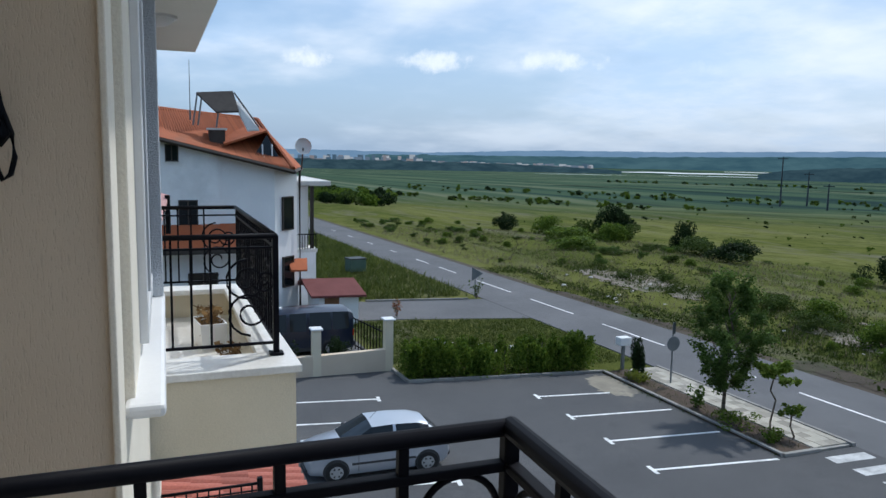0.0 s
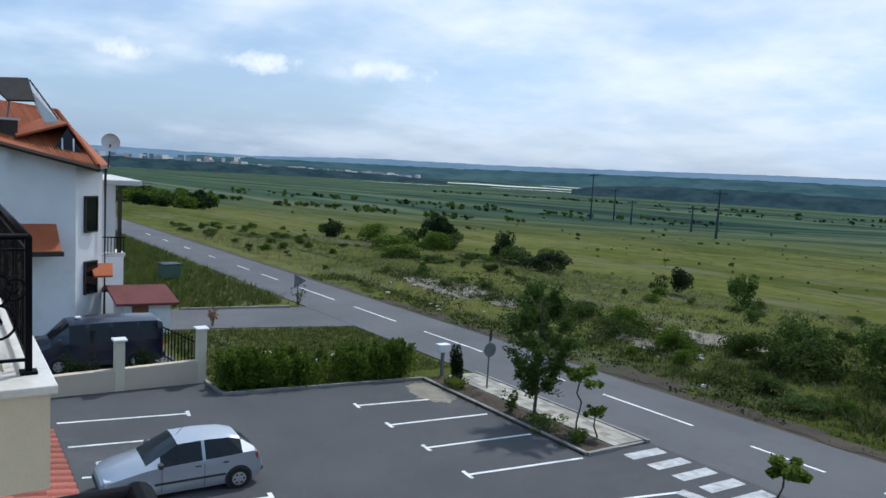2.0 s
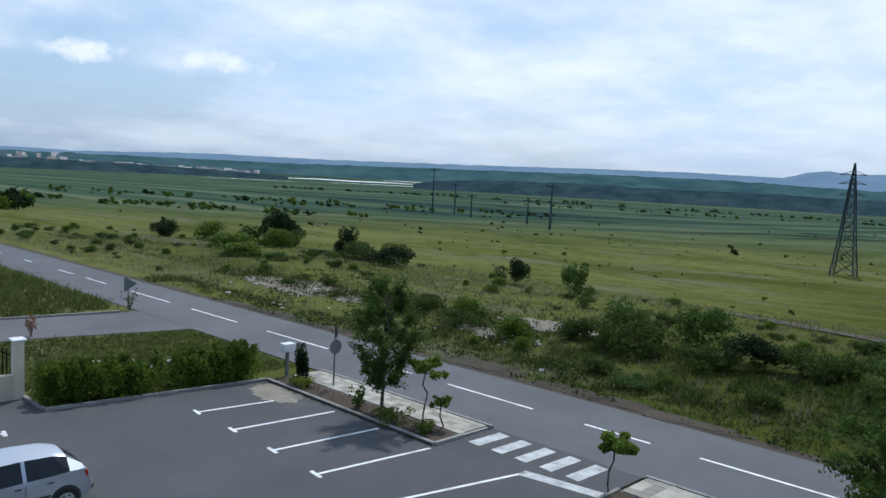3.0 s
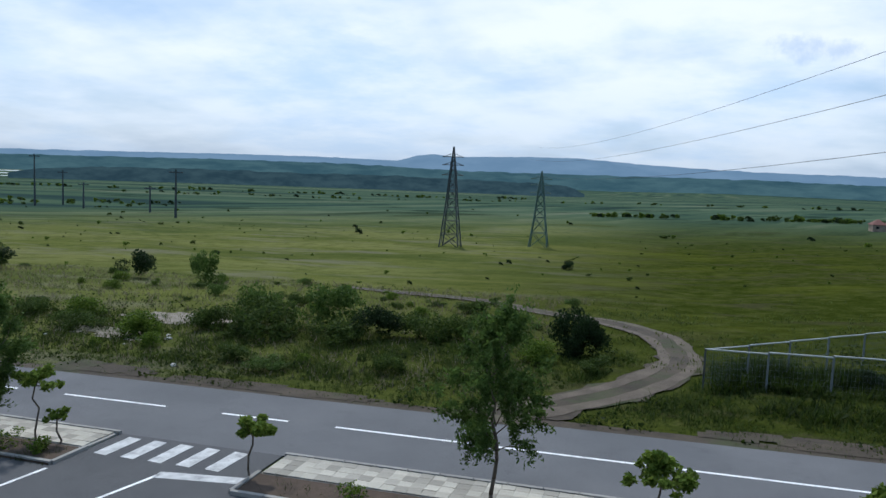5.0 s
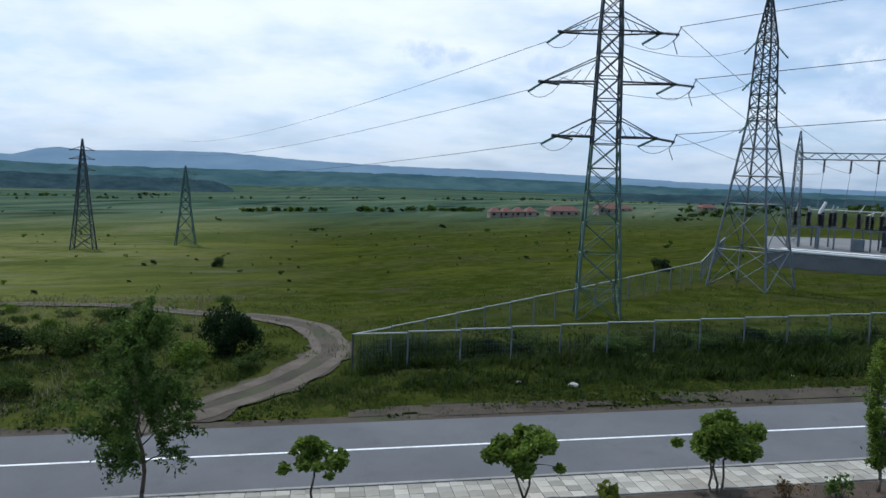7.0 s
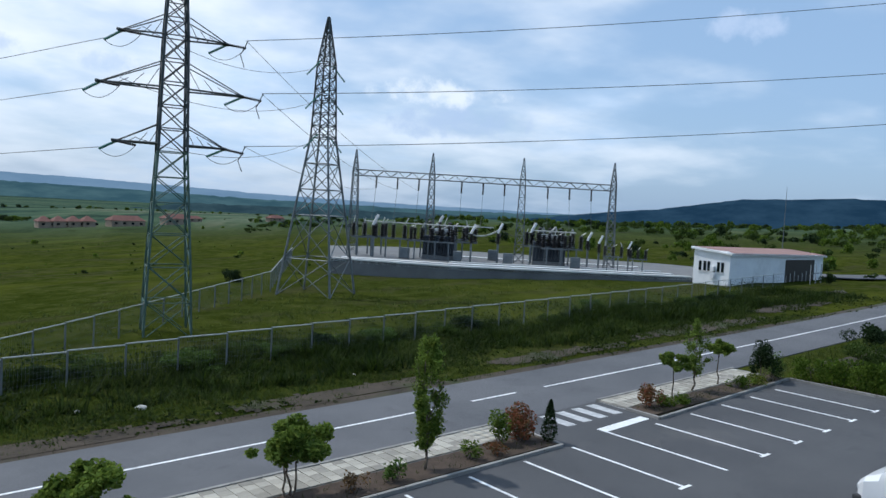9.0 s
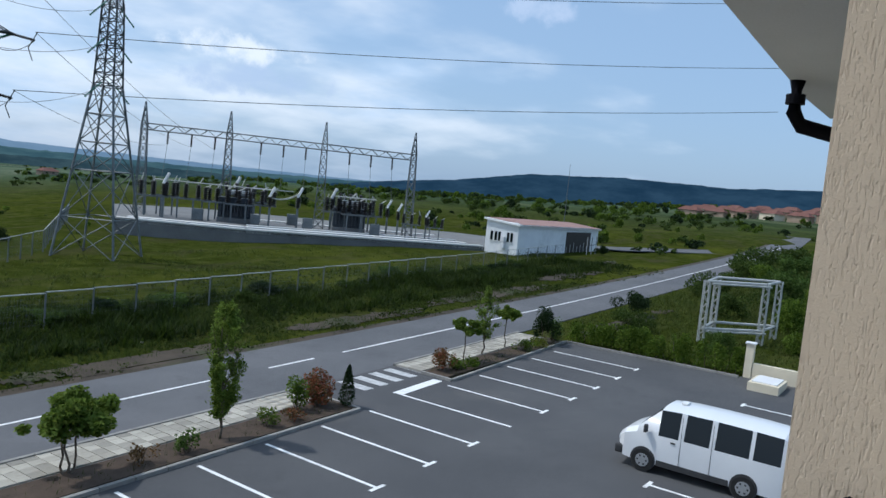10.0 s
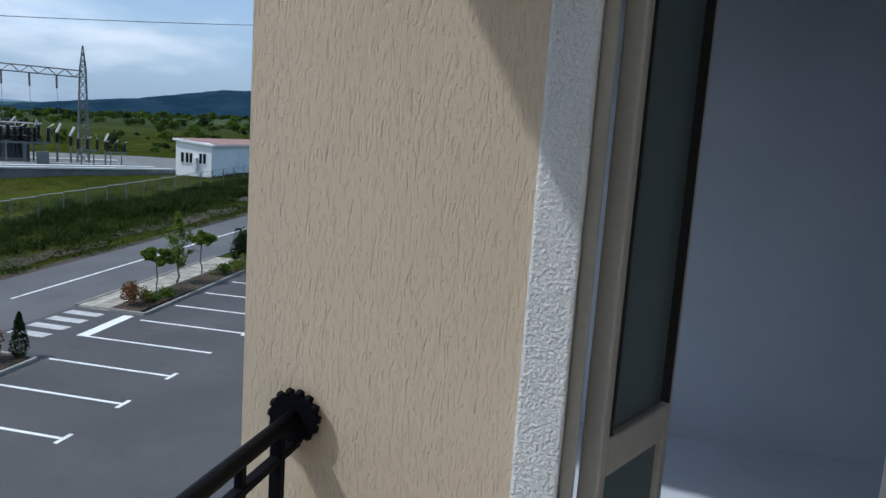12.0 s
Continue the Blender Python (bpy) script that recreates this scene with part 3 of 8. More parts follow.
# the cart track that bends into the meadow
TRACK = [(-6.5, 26.6), (-4.4, 28.4), (-1.1, 32.8), (0.6, 37.4), (0.4, 41.5), (-1.0, 45.3), (-4.6, 49.7), (-11.3, 54.5), (-18.7, 58.0), (-30.0, 62.0)]
for off, wid, lift_, dirt_, say_ in ((0.0, 1.45, 0.045, M_DIRT, "worn earth bed of a curving field track"), (-0.72, 0.40, 0.06, M_RUT, "bare earth wheel rut of a curving field track"), (0.72, 0.40, 0.06, M_RUT, "bare earth wheel rut of a curving field track")):
    bm = bmesh.new()
    prev = None
    pts = []
    for i in range(len(TRACK) - 1):
        p0, p1, p2, p3 = (Vector(TRACK[max(0, min(len(TRACK) - 1, j))]) for j in (i - 1, i, i + 1, i + 2))
        for u in range(8):
            u /= 8
            pts.append(0.5 * ((2 * p1) + (p2 - p0) * u + (2 * p0 - 5 * p1 + 4 * p2 - p3) * u * u + (3 * p1 - p0 - 3 * p2 + p3) * u ** 3))
    for i, p in enumerate(pts[:-1]):
        d = (pts[i + 1] - p).normalized()
        nn = Vector((-d.y, d.x))
        w_ = wid * (1 + 0.5 * noise.noise((p.x, p.y, off))) * max(0.35, 1 - 0.65 * i / len(pts))
        a, b = p + nn * (off - w_), p + nn * (off + w_)

        def hz(v):
            w2 = float(smooth01(27.5, 34, v.y))
            return gz(v.x, v.y) + (noise.noise((v.x * 0.11, v.y * 0.11, 0)) * 0.28 + noise.noise((v.x * 0.03, v.y * 0.03, 5)) * 0.5) * w2 + lift_
        row = [bm.verts.new((a.x, a.y, hz(a))), bm.verts.new((b.x, b.y, hz(b)))]
        if prev:
            bm.faces.new((prev[0], prev[1], row[1], row[0]))
        prev = row
    tagged(part("track_bed" if off == 0 else "wheel_rut", bm, dirt_), say_, "track", kind="structure")


# ---- painted lines ----
def paint(x0, y0, x1, y1, w_, lift=0.034):
    a, b = Vector((x0, y0)), Vector((x1, y1))
    d = (b - a).normalized()
    nn = Vector((-d.y, d.x)) * w_ / 2
    bm = bmesh.new()
    steps = max(1, int((b - a).length / 10))
    prev = None
    for i in range(steps + 1):
        p = a.lerp(b, i / steps)
        row = [bm.verts.new((q.x, q.y, gz(q.x, q.y) + lift)) for q in (p - nn, p + nn)]
        if prev:
            bm.faces.new((prev[0], prev[1], row[1], row[0]))
        prev = row
    return bm


def bay_line(x0, y0, x1, y1, tee=True):
    e = thing("bay_line", "white painted parking bay line with a cross end" if tee else "white painted parking bay line", "road marking", group="bay lines", kind="structure")
    part("stripe", paint(x0, y0, x1, y1, 0.12), M_PAINT, e)
    if tee:
        d = (Vector((x1, y1)) - Vector((x0, y0))).normalized()
        part("cross_end", paint(x0 - d.y * 0.3, y0 + d.x * 0.3, x0 + d.y * 0.3, y0 - d.x * 0.3, 0.13, 0.037), M_PAINT, e)


for x, y, x2, y2 in [(-24.8, 13.35, -24.4, 16.3), (-22.3, 13.33, -21.9, 17.3), (-19.8, 13.27, -19.4, 17.3), (-17.35, 13.15, -16.85, 17.3)]:
    bay_line(x, y, x2, y2)
bay_line(-14.7, 12.9, -13.5, 18.1, False)
for x in (11.1, 13.6, 16.1, 18.55, 21.0, 23.5, 26.04, 28.54, 31.0, 33.47, 35.9):
    bay_line(x, 12.5, x + 0.1, 17.0 if x != 23.5 else 17.6, x != 23.5)
for x in (-26.35, -23.85, -21.2, -18.4):
    bay_line(x, 7.55, x - 0.65, 3.5)
for x in (17.0, 19.5, 22.0, 24.5, 33.7):
    bay_line(x, 7.0, x - 0.1, 3.2)
# zebra crossings, with the bar that closes each
for zx, sgn in ((-16.5, 1), (22.9, 1)):
    for i in range(5):
        x = zx + i * 0.98
        bm = bmesh.new()
        vs = [bm.verts.new((a, b, gz(a, b) + 0.035)) for a, b in ((x, 18.75), (x + 0.5, 18.7), (x + 0.55, 20.25), (x + 0.05, 20.3))]
        bm.faces.new(vs)
        tagged(part("zebra_stripe", bm, M_PAINT_WORN), "worn white painted zebra crossing stripe", "road marking", "zebra stripes", "structure")
tagged(part("stop_bar", paint(-13.6, 17.95, -11.0, 18.35, 0.45), M_PAINT_WORN), "wide white painted bar beside the crossing", "road marking", kind="structure")
tagged(part("stop_bar", paint(23.55, 17.65, 26.5, 17.75, 0.45), M_PAINT), "wide white painted bar beside the crossing", "road marking", kind="structure")
for a, b in [(-106, -103), (-96.5, -94), (-87, -84.5), (-77.6, -75.4), (-68.7, -65.3), (-62.5, -58.6), (-54.1, -48.0), (-45.0, -39.4), (-36.2, -30.6), (-27.6, -24.4), (-22.1, -17.5), (-15.1, -12.45), (-10.65, 20.4), (22.3, 25.0)]:
    tagged(part("centre_line", paint(a, 23.53, b, 23.53, 0.13, 0.036), M_PAINT), "white painted centre line of the road", "road marking", "centre lines", "structure")
strip("centre_line", [26.9 + 4 * i for i in range(36)], -0.035, 0.095, 0.038, M_PAINT, "long unbroken white centre line of the road", "road marking", 0.004)

# ---- the camera's building ----
FLOOR_Z, RAIL_Z, EAVE_Z = 6.98, 8.04, 9.6
BX = 1.63


def wall(name, x0, x1, y0, y1, z0, z1, mat, label):
    return tagged(part(name, boxed(x0, x1, y0, y1, z0, z1), mat), label, "wall", kind="structure")


# room to the right of the balcony: outer wall with the door opening
wall("wall_east_pier", BX, BX + 0.30, -0.07, 0.515, -0.5, EAVE_Z, M_STUCCO, "tan scratched stucco wall beside the balcony door")
wall("wall_east_head", BX, BX + 0.30, -0.93, -0.16, 9.42, EAVE_Z, M_STUCCO, "tan stucco wall over the balcony door")
wall("wall_east_back", BX, BX + 0.30, -3.2, -0.93, -0.5, EAVE_Z, M_STUCCO, "tan stucco wall beside the balcony door")
wall("wall_east_low", BX, BX + 0.30, -0.93, -0.07, -0.5, FLOOR_Z, M_STUCCO, "tan stucco wall below the balcony door")
tagged(part("door_surround", boxed(BX - 0.012, BX + 0.298, -0.163, -0.07, FLOOR_Z, EAVE_Z - 0.002, bevel=0.006), M_TRIM), "white rough plaster band round the balcony door", "trim", kind="structure")
tagged(part("door_surround", boxed(BX - 0.012, BX + 0.30, -0.93, -0.845, FLOOR_Z, 9.42, bevel=0.006), M_TRIM), "white rough plaster band round the balcony door", "trim", kind="structure")
# front wall in four pieces round an invented, unseen gap that brightens the room
for a_ in ((BX + 0.30, 2.1, -0.5, EAVE_Z), (4.5, 7.6, -0.5, EAVE_Z), (2.1, 4.5, -0.5, 7.3), (2.1, 4.5, 9.4, EAVE_Z)):
    wall("wall_north_room", a_[0], a_[1], 0.215, 0.515, a_[2], a_[3], M_CREAM, "cream plaster front wall with an unseen opening added for light")
wall("wall_room_back", BX + 0.30, 7.6, -3.2, -3.0, FLOOR_Z, EAVE_Z, M_ROOM, "bare grey-blue room wall")
wall("wall_room_side", 4.6, 4.8, -3.0, 0.215, FLOOR_Z, EAVE_Z, M_ROOM, "bare grey-blue room wall")
tagged(part("floor_room", boxed(BX + 0.30, 4.6, -3.0, 0.215, FLOOR_Z - 0.2, FLOOR_Z), M_ROOM), "pale floor of the room behind the door", "floor", kind="structure")
tagged(part("ceiling_room", boxed(BX + 0.30, 4.6, -3.0, 0.215, 9.5, 9.598), M_ROOM), "plain ceiling of the room", "ceiling", kind="structure")
wall("wall_end", 7.6, 7.8, -3.2, 0.515, -0.5, EAVE_Z, M_CREAM, "cream plaster end wall of the building")


def glazed_leaf(parent, w_, z0, z1, mid, glass):
    """A door leaf in the x direction from its hinge: frame bars and panes."""
    leaf = new("door_leaf")
    leaf.parent = parent
    t_ = 0.05
    for a, b, c, d in ((0, 0.032, z0, z1), (w_ - 0.032, w_, z0, z1), (0.032, w_ - 0.032, z1 - 0.08, z1), (0.032, w_ - 0.032, z0, z0 + 0.1), (0.032, w_ - 0.032, mid - 0.045, mid + 0.045)):
        part("leaf_bar", boxed(a, b, -t_ / 2, t_ / 2, c, d, bevel=0.006), M_PVC_OLD, leaf)
    part("pane", boxed(0.032, w_ - 0.032, -0.008, 0.008, mid + 0.045, z1 - 0.08), glass, leaf, "dark clear glass pane")
    part("pane", boxed(0.032, w_ - 0.032, -0.008, 0.008, z0 + 0.1, mid - 0.045), glass, leaf, "dark clear glass pane")
    for a in (0.0295, w_ - 0.0345):
        part("gasket", boxed(a, a + 0.006, -0.029, 0.029, mid + 0.05, z1 - 0.085), M_RUBBER, leaf, "black rubber glazing seal")
    return leaf


door = thing("door_1", "grey framed glazed balcony door standing open inwards", "door", (BX + 0.05, -0.163, 0), 0, kind="structure")
part("door_frame", boxed(-0.02, 0.08, -0.03, 0.0, FLOOR_Z, 9.42, bevel=0.005), M_PVC_OLD, door)
part("door_frame", boxed(-0.02, 0.08, -0.682, -0.62, FLOOR_Z, 9.42, bevel=0.005), M_PVC_OLD, door)
part("door_frame", boxed(-0.02, 0.08, -0.62, -0.03, 9.36, 9.42, bevel=0.005), M_PVC_OLD, door)
lf = glazed_leaf(door, 0.36, FLOOR_Z + 0.03, 9.35, 7.98, M_GLASS_DOOR)
lf.matrix_basis = pose(0.055, -0.058, 0, 0, 0, -27)

# left of the balcony
wall("wall_west", -2.3, -2.0, -3.2, -0.15, -0.5, EAVE_Z, M_STUCCO, "tan scratched stucco side wall in shade")
wall("wall_back", -2.0, BX, -1.75, -1.45, -0.5, EAVE_Z, M_STUCCO, "tan stucco back wall of the balcony")
tagged(part("wall_north_facade", boxed(-9.6, -2.3, -0.45, -0.15, -0.5, EAVE_Z), M_FACADE), "cream plaster front wall of the building", "wall", kind="structure").matrix_basis = Matrix.Translation((-2.3, -0.15, 0)) @ Matrix.Rotation(radians(-0.75), 4, "Z") @ Matrix.Translation((2.3, 0.15, 0))
tagged(part("corner_band", boxed(-2.301, -1.985, -0.155, -0.138, -0.5, EAVE_Z, bevel=0.004), M_FACADE), "cream plaster corner band", "trim", kind="structure")
win = thing("window_1", "white framed window with a projecting white sill", "window", (-2.9, -0.14, 0), -0.75, kind="structure")
part("window_surround", boxed(-1.6, 0.42, -0.02, 0.03, 7.655, 9.5, bevel=0.006), M_FACADE, win, "cream plaster window surround")
for a_ in ((-1.5, -1.42, 7.74, 9.42), (-0.18, -0.1, 7.74, 9.42), (-0.84, -0.76, 7.74, 9.42), (-1.42, -0.18, 9.34, 9.42), (-1.42, -0.18, 7.74, 7.82)):
    part("window_frame", boxed(a_[0], a_[1], 0.028, 0.062, a_[2], a_[3], bevel=0.005), M_PVC, win)
part("window_jamb", boxed(-1.34, -1.27, 0.0, 0.112, 7.70, 9.45, bevel=0.006), M_TRIM, win, "white plastered projecting window jamb")
part("pane", boxed(-1.42, -0.84, 0.032, 0.044, 7.82, 9.34), M_GLASS, win)
part("pane", boxed(-0.76, -0.18, 0.032, 0.044, 7.82, 9.34), M_GLASS, win)
part("window_sill", boxed(-1.40, 0.50, 0.0, 0.118, 7.655, 7.70, bevel=0.016), M_PVC, win, "white window sill with a rounded nose")
wall("wall_house_back", -9.6, 7.8, -3.5, -3.2, -0.5, EAVE_Z, M_CREAM, "cream plaster rear wall of the building")
tagged(part("wall_gable_west", boxed(-9.75, -9.6, -3.2, -0.05, -0.5, EAVE_Z), M_CREAM), "cream plaster side wall of the building", "wall", kind="structure")

# eaves and roof
bm = bmesh.new()
vs = [bm.verts.new((x, y, EAVE_Z)) for x, y in ((-9.78, -3.8), (-9.78, 0.47), (-4.5, 0.46), (-4.5, 0.51), (2.9, 0.51), (3.1, 1.36), (6.9, 1.50), (8.2, 1.48), (8.2, -3.8))]
f_ = bm.faces.new(vs)
r_ = bmesh.ops.extrude_face_region(bm, geom=[f_])
bmesh.ops.translate(bm, verts=[v for v in r_["geom"] if isinstance(v, bmesh.types.BMVert)], vec=(0, 0, 0.16))
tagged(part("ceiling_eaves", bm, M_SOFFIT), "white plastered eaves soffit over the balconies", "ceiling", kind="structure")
bm = bmesh.new()
lo = [(-9.78, -3.8, 9.765), (8.2, -3.8, 9.765), (8.2, 0.42, 9.765), (-9.78, 0.42, 9.765)]
hi = [(-7.5, -1.6, 11.2), (6.0, -1.6, 11.2)]
V = [bm.verts.new(p) for p in lo + hi]
for q in ((0, 1, 5, 4), (1, 2, 5), (2, 3, 4, 5), (3, 0, 4), (3, 2, 1, 0)):
    bm.faces.new([V[i] for i in q])
tagged(part("roof", bm, M_TILE), "hipped orange tile roof of the building", "roof", kind="structure")
dp = thing("downpipe", "black bent rainwater pipe under the eaves corner", "downpipe", (0, 0, 0))
part("gutter_outlet", tube([(6.12, 1.42, 9.60), (6.12, 1.42, 9.37), (6.16, 1.37, 9.28), (6.5, 0.98, 9.2), (6.86, 0.62, 9.12), (6.92, 0.58, 9.02), (6.92, 0.58, 0.2)], 0.055, 10), M_IRON, dp, smooth=True)
part("pipe_collar", rod(bmesh.new(), (6.12, 1.42, 9.5), (6.12, 1.42, 9.43), 0.068, 12), M_IRON, dp)
lamp = thing("ceiling_lamp", "round white dome lamp under the eaves", "lamp", (-7.3, 0.02, EAVE_Z))
bm = bmesh.new()
bmesh.ops.create_uvsphere(bm, u_segments=20, v_segments=10, radius=0.16, matrix=Matrix.Diagonal((1, 1, 0.6, 1)))
bmesh.ops.bisect_plane(bm, geom=bm.verts[:] + bm.edges[:] + bm.faces[:], plane_co=(0, 0, 0), plane_no=(0, 0, 1), clear_outer=True)
part("glass_dome", bm, M_PVC, lamp, smooth=True)
part("base_ring", rod(bmesh.new(), (0, 0, -0.025), (0, 0, 0), 0.175, 20), M_PVC, lamp)

# own balcony
tagged(part("balcony_floor", boxed(-1.35, BX, -1.45, 0.62, FLOOR_Z - 0.22, FLOOR_Z - 0.02), M_MARBLE), "pale stone balcony floor slab", "floor", kind="structure")


def scroll(bm_pts, r=0.008):
    return tube(bm_pts, r, 6)


def spiral(cx, cz, r0, r1, a0, a1, steps=26):
    return [(cx + (r0 + (r1 - r0) * i / steps) * math.cos(a0 + (a1 - a0) * i / steps), 0, cz + (r0 + (r1 - r0) * i / steps) * math.sin(a0 + (a1 - a0) * i / steps)) for i in range(steps + 1)]


def iron_panel(parent, length, height, bars, scrolls=(), top_r=0.028, drop=0.074):
    """A run of wrought iron along x from the origin: round top bar, under bar, low bar, upright bars and scrolls."""
    part("handrail", tube([(0, 0, height), (length * 0.5, 0, height), (length, 0, height)], top_r, 12), M_IRON, parent, smooth=True)
    part("upper_bar", boxed(0, length, -0.012, 0.012, height - drop - 0.016, height - drop, bevel=0.003), M_IRON, parent)
    part("lower_bar", boxed(0, length, -0.012, 0.012, 0.08, 0.10, bevel=0.003), M_IRON, parent)
    for x in bars:
        part("bar", boxed(x - 0.008, x + 0.008, -0.008, 0.008, 0.09, height - 0.01), M_IRON, parent)
    for cx in scrolls:
        for pts in (spiral(cx, height - 0.32, 0.16, 0.03, math.pi * 0.5, math.pi * 4.2), spiral(cx + 0.02, 0.32, 0.17, 0.03, -math.pi * 0.5, -math.pi * 4.0), spiral(cx + 0.12, 0.55, 0.09, 0.02, math.pi, math.pi * 4.0)):
            part("scroll", tube(pts, 0.009, 6), M_IRON, parent, smooth=True)
    return parent


RH = RAIL_Z - FLOOR_Z + 0.008
RX, RY = -1.10, 0.475
rail = thing("balcony_railing", "black wrought iron balcony railing with round handrail", "railing", (RX, RY, FLOOR_Z - 0.02), math.degrees(math.atan2(0.39 - RY, BX - RX)))
L_ = math.hypot(BX - RX, 0.07)
iron_panel(rail, L_, RH, [0.18 + 0.136 * i for i in range(18)], (), 0.0175, 0.054)
part("corner_post", boxed(-0.013, 0.013, -0.013, 0.013, 0, RH, bevel=0.003), M_IRON, rail)
part("arch", tube([(0.112 + 0.095 * math.cos(a), 0, RH - 0.165 + 0.095 * math.sin(a)) for a in [2 * math.pi * i / 28 for i in range(29)]], 0.006, 8), M_IRON, rail, smooth=True)
part("end_post", boxed(L_ - 0.10, L_ - 0.075, -0.0125, 0.0125, 0.05, RH - 0.01, bevel=0.003), M_IRON, rail)
bm = bmesh.new()
bmesh.ops.create_cone(bm, cap_ends=True, segments=32, radius1=0.052, radius2=0.046, depth=0.022, matrix=Matrix.Translation((L_ - 0.012, 0, RH)) @ Matrix.Rotation(radians(90), 4, "Y"))
part("wall_flange", bm, M_IRON, rail, "black cast rosette flange")
for i in range(14):
    a = 2 * math.pi * i / 14
    bm = bmesh.new()
    bmesh.ops.create_icosphere(bm, subdivisions=1, radius=0.012, matrix=Matrix.Translation((L_ - 0.014, 0.05 * math.cos(a), RH + 0.05 * math.sin(a))))
    part("petal", bm, M_IRON, rail, smooth=True)
rail2 = thing("balcony_railing", "black wrought iron side railing with an arched panel", "railing", (RX, RY, FLOOR_Z - 0.02), -90)
iron_panel(rail2, 1.9, RH, [0.18 + 0.185 * i for i in range(9)], (), 0.0145, 0.054)
part("arch", tube([(0.085 + 0.066 * math.cos(a), 0, RH - 0.136 + 0.066 * math.sin(a)) for a in [2 * math.pi * i / 28 for i in range(29)]], 0.006, 8), M_IRON, rail2, smooth=True)
cord = thing("hanging_cord", "dark looped cord hanging at the side wall", "cord", (-1.95, -0.35, 8.385))
part("loop", tube([(0.0, -0.02, 0.30), (0, -0.01, 0.22), (0, 0.0, 0.16), (0, 0.018, 0.10), (0, 0.022, 0.05), (0, 0.012, 0.012), (0, -0.004, 0.0), (0, -0.016, 0.03), (0, -0.014, 0.08), (0, -0.006, 0.16), (0, -0.02, 0.30)], 0.006, 8), M_IRON, cord, smooth=True)
part("knot", tube([(0.004, -0.012, 0.08), (0.006, 0.006, 0.10), (0.004, -0.006, 0.15), (0.004, -0.014, 0.2)], 0.014, 8), M_IRON, cord, smooth=True)
part("hook", rod(bmesh.new(), (-0.055, -0.02, 0.3), (0.01, -0.02, 0.3), 0.006, 8), M_STEEL, cord)

# neighbour's balcony
NX0, NX1, NY0, NY1, NZ = -8.65, -5.20, -0.12, 0.89, 6.98
nb = thing("neighbour_balcony", "tan walled balcony with a pale marble coping and floor", "balcony", (0, 0, 0), kind="structure")
part("parapet_wall", boxed(NX1 - 0.14, NX1 - 0.03, NY0, NY1 - 0.04, 6.32, NZ - 0.055), M_CREAM, nb)
part("parapet_wall", boxed(NX0 + 0.03, NX0 + 0.14, NY0, NY1 - 0.04, 6.32, NZ - 0.055), M_CREAM, nb)
part("parapet_wall", boxed(NX0 + 0.14, NX1 - 0.14, NY1 - 0.15, NY1 - 0.04, 6.32, NZ - 0.055), M_CREAM, nb)
part("coping", boxed(NX1 - 0.42, NX1, NY0, NY1, NZ - 0.055, NZ, bevel=0.008), M_MARBLE, nb, "pale marble coping slab")
part("coping", boxed(NX0, NX0 + 0.30, NY0, NY1, NZ - 0.055, NZ, bevel=0.008), M_MARBLE, nb, "pale marble coping slab")
part("coping", boxed(NX0 + 0.3, NX1 - 0.42, NY1 - 0.26, NY1, NZ - 0.055, NZ, bevel=0.008), M_MARBLE, nb, "pale marble coping slab")
part("balcony_slab", boxed(NX0 + 0.14, NX1 - 0.14, NY0, NY1 - 0.15, NZ - 0.5, NZ - 0.32), M_MARBLE, nb, "pale marble floor with grey streaks")
nr = thing("balcony_railing", "black wrought iron railing with scrolls on a marble coping", "railing", (NX1 - 0.33, NY0 + 0.02, NZ), 90)
iron_panel(nr, 0.86, 0.87, [0.15 + 0.13 * i for i in range(4)], (0.66,), 0.02)
part("post", boxed(0.84, 0.88, -0.02, 0.02, 0, 0.87), M_IRON, nr)
part("post", boxed(0.0, 0.04, -0.02, 0.02, 0, 0.87), M_IRON, nr)
part("foot_plate", boxed(0.81, 0.91, -0.05, 0.05, 0, 0.02, bevel=0.005), M_IRON, nr)
part("foot_plate", boxed(-0.03, 0.07, -0.05, 0.05, 0, 0.02, bevel=0.005), M_IRON, nr)
nr2 = thing("balcony_railing", "black wrought iron front railing seen end on", "railing", (NX0 + 0.3, NY1 - 0.13, NZ), 0)
iron_panel(nr2, NX1 - NX0 - 0.63, 0.87, [0.13 * i + 0.1 for i in range(21)], (0.7, 1.5, 2.3), 0.02)
nr3 = thing("balcony_railing", "black wrought iron side railing with a scroll", "railing", (NX0 + 0.3, NY0 + 0.02, NZ), 90)
iron_panel(nr3, 0.86, 0.87, [0.15 + 0.13 * i for i in range(4)], (0.66,), 0.02)


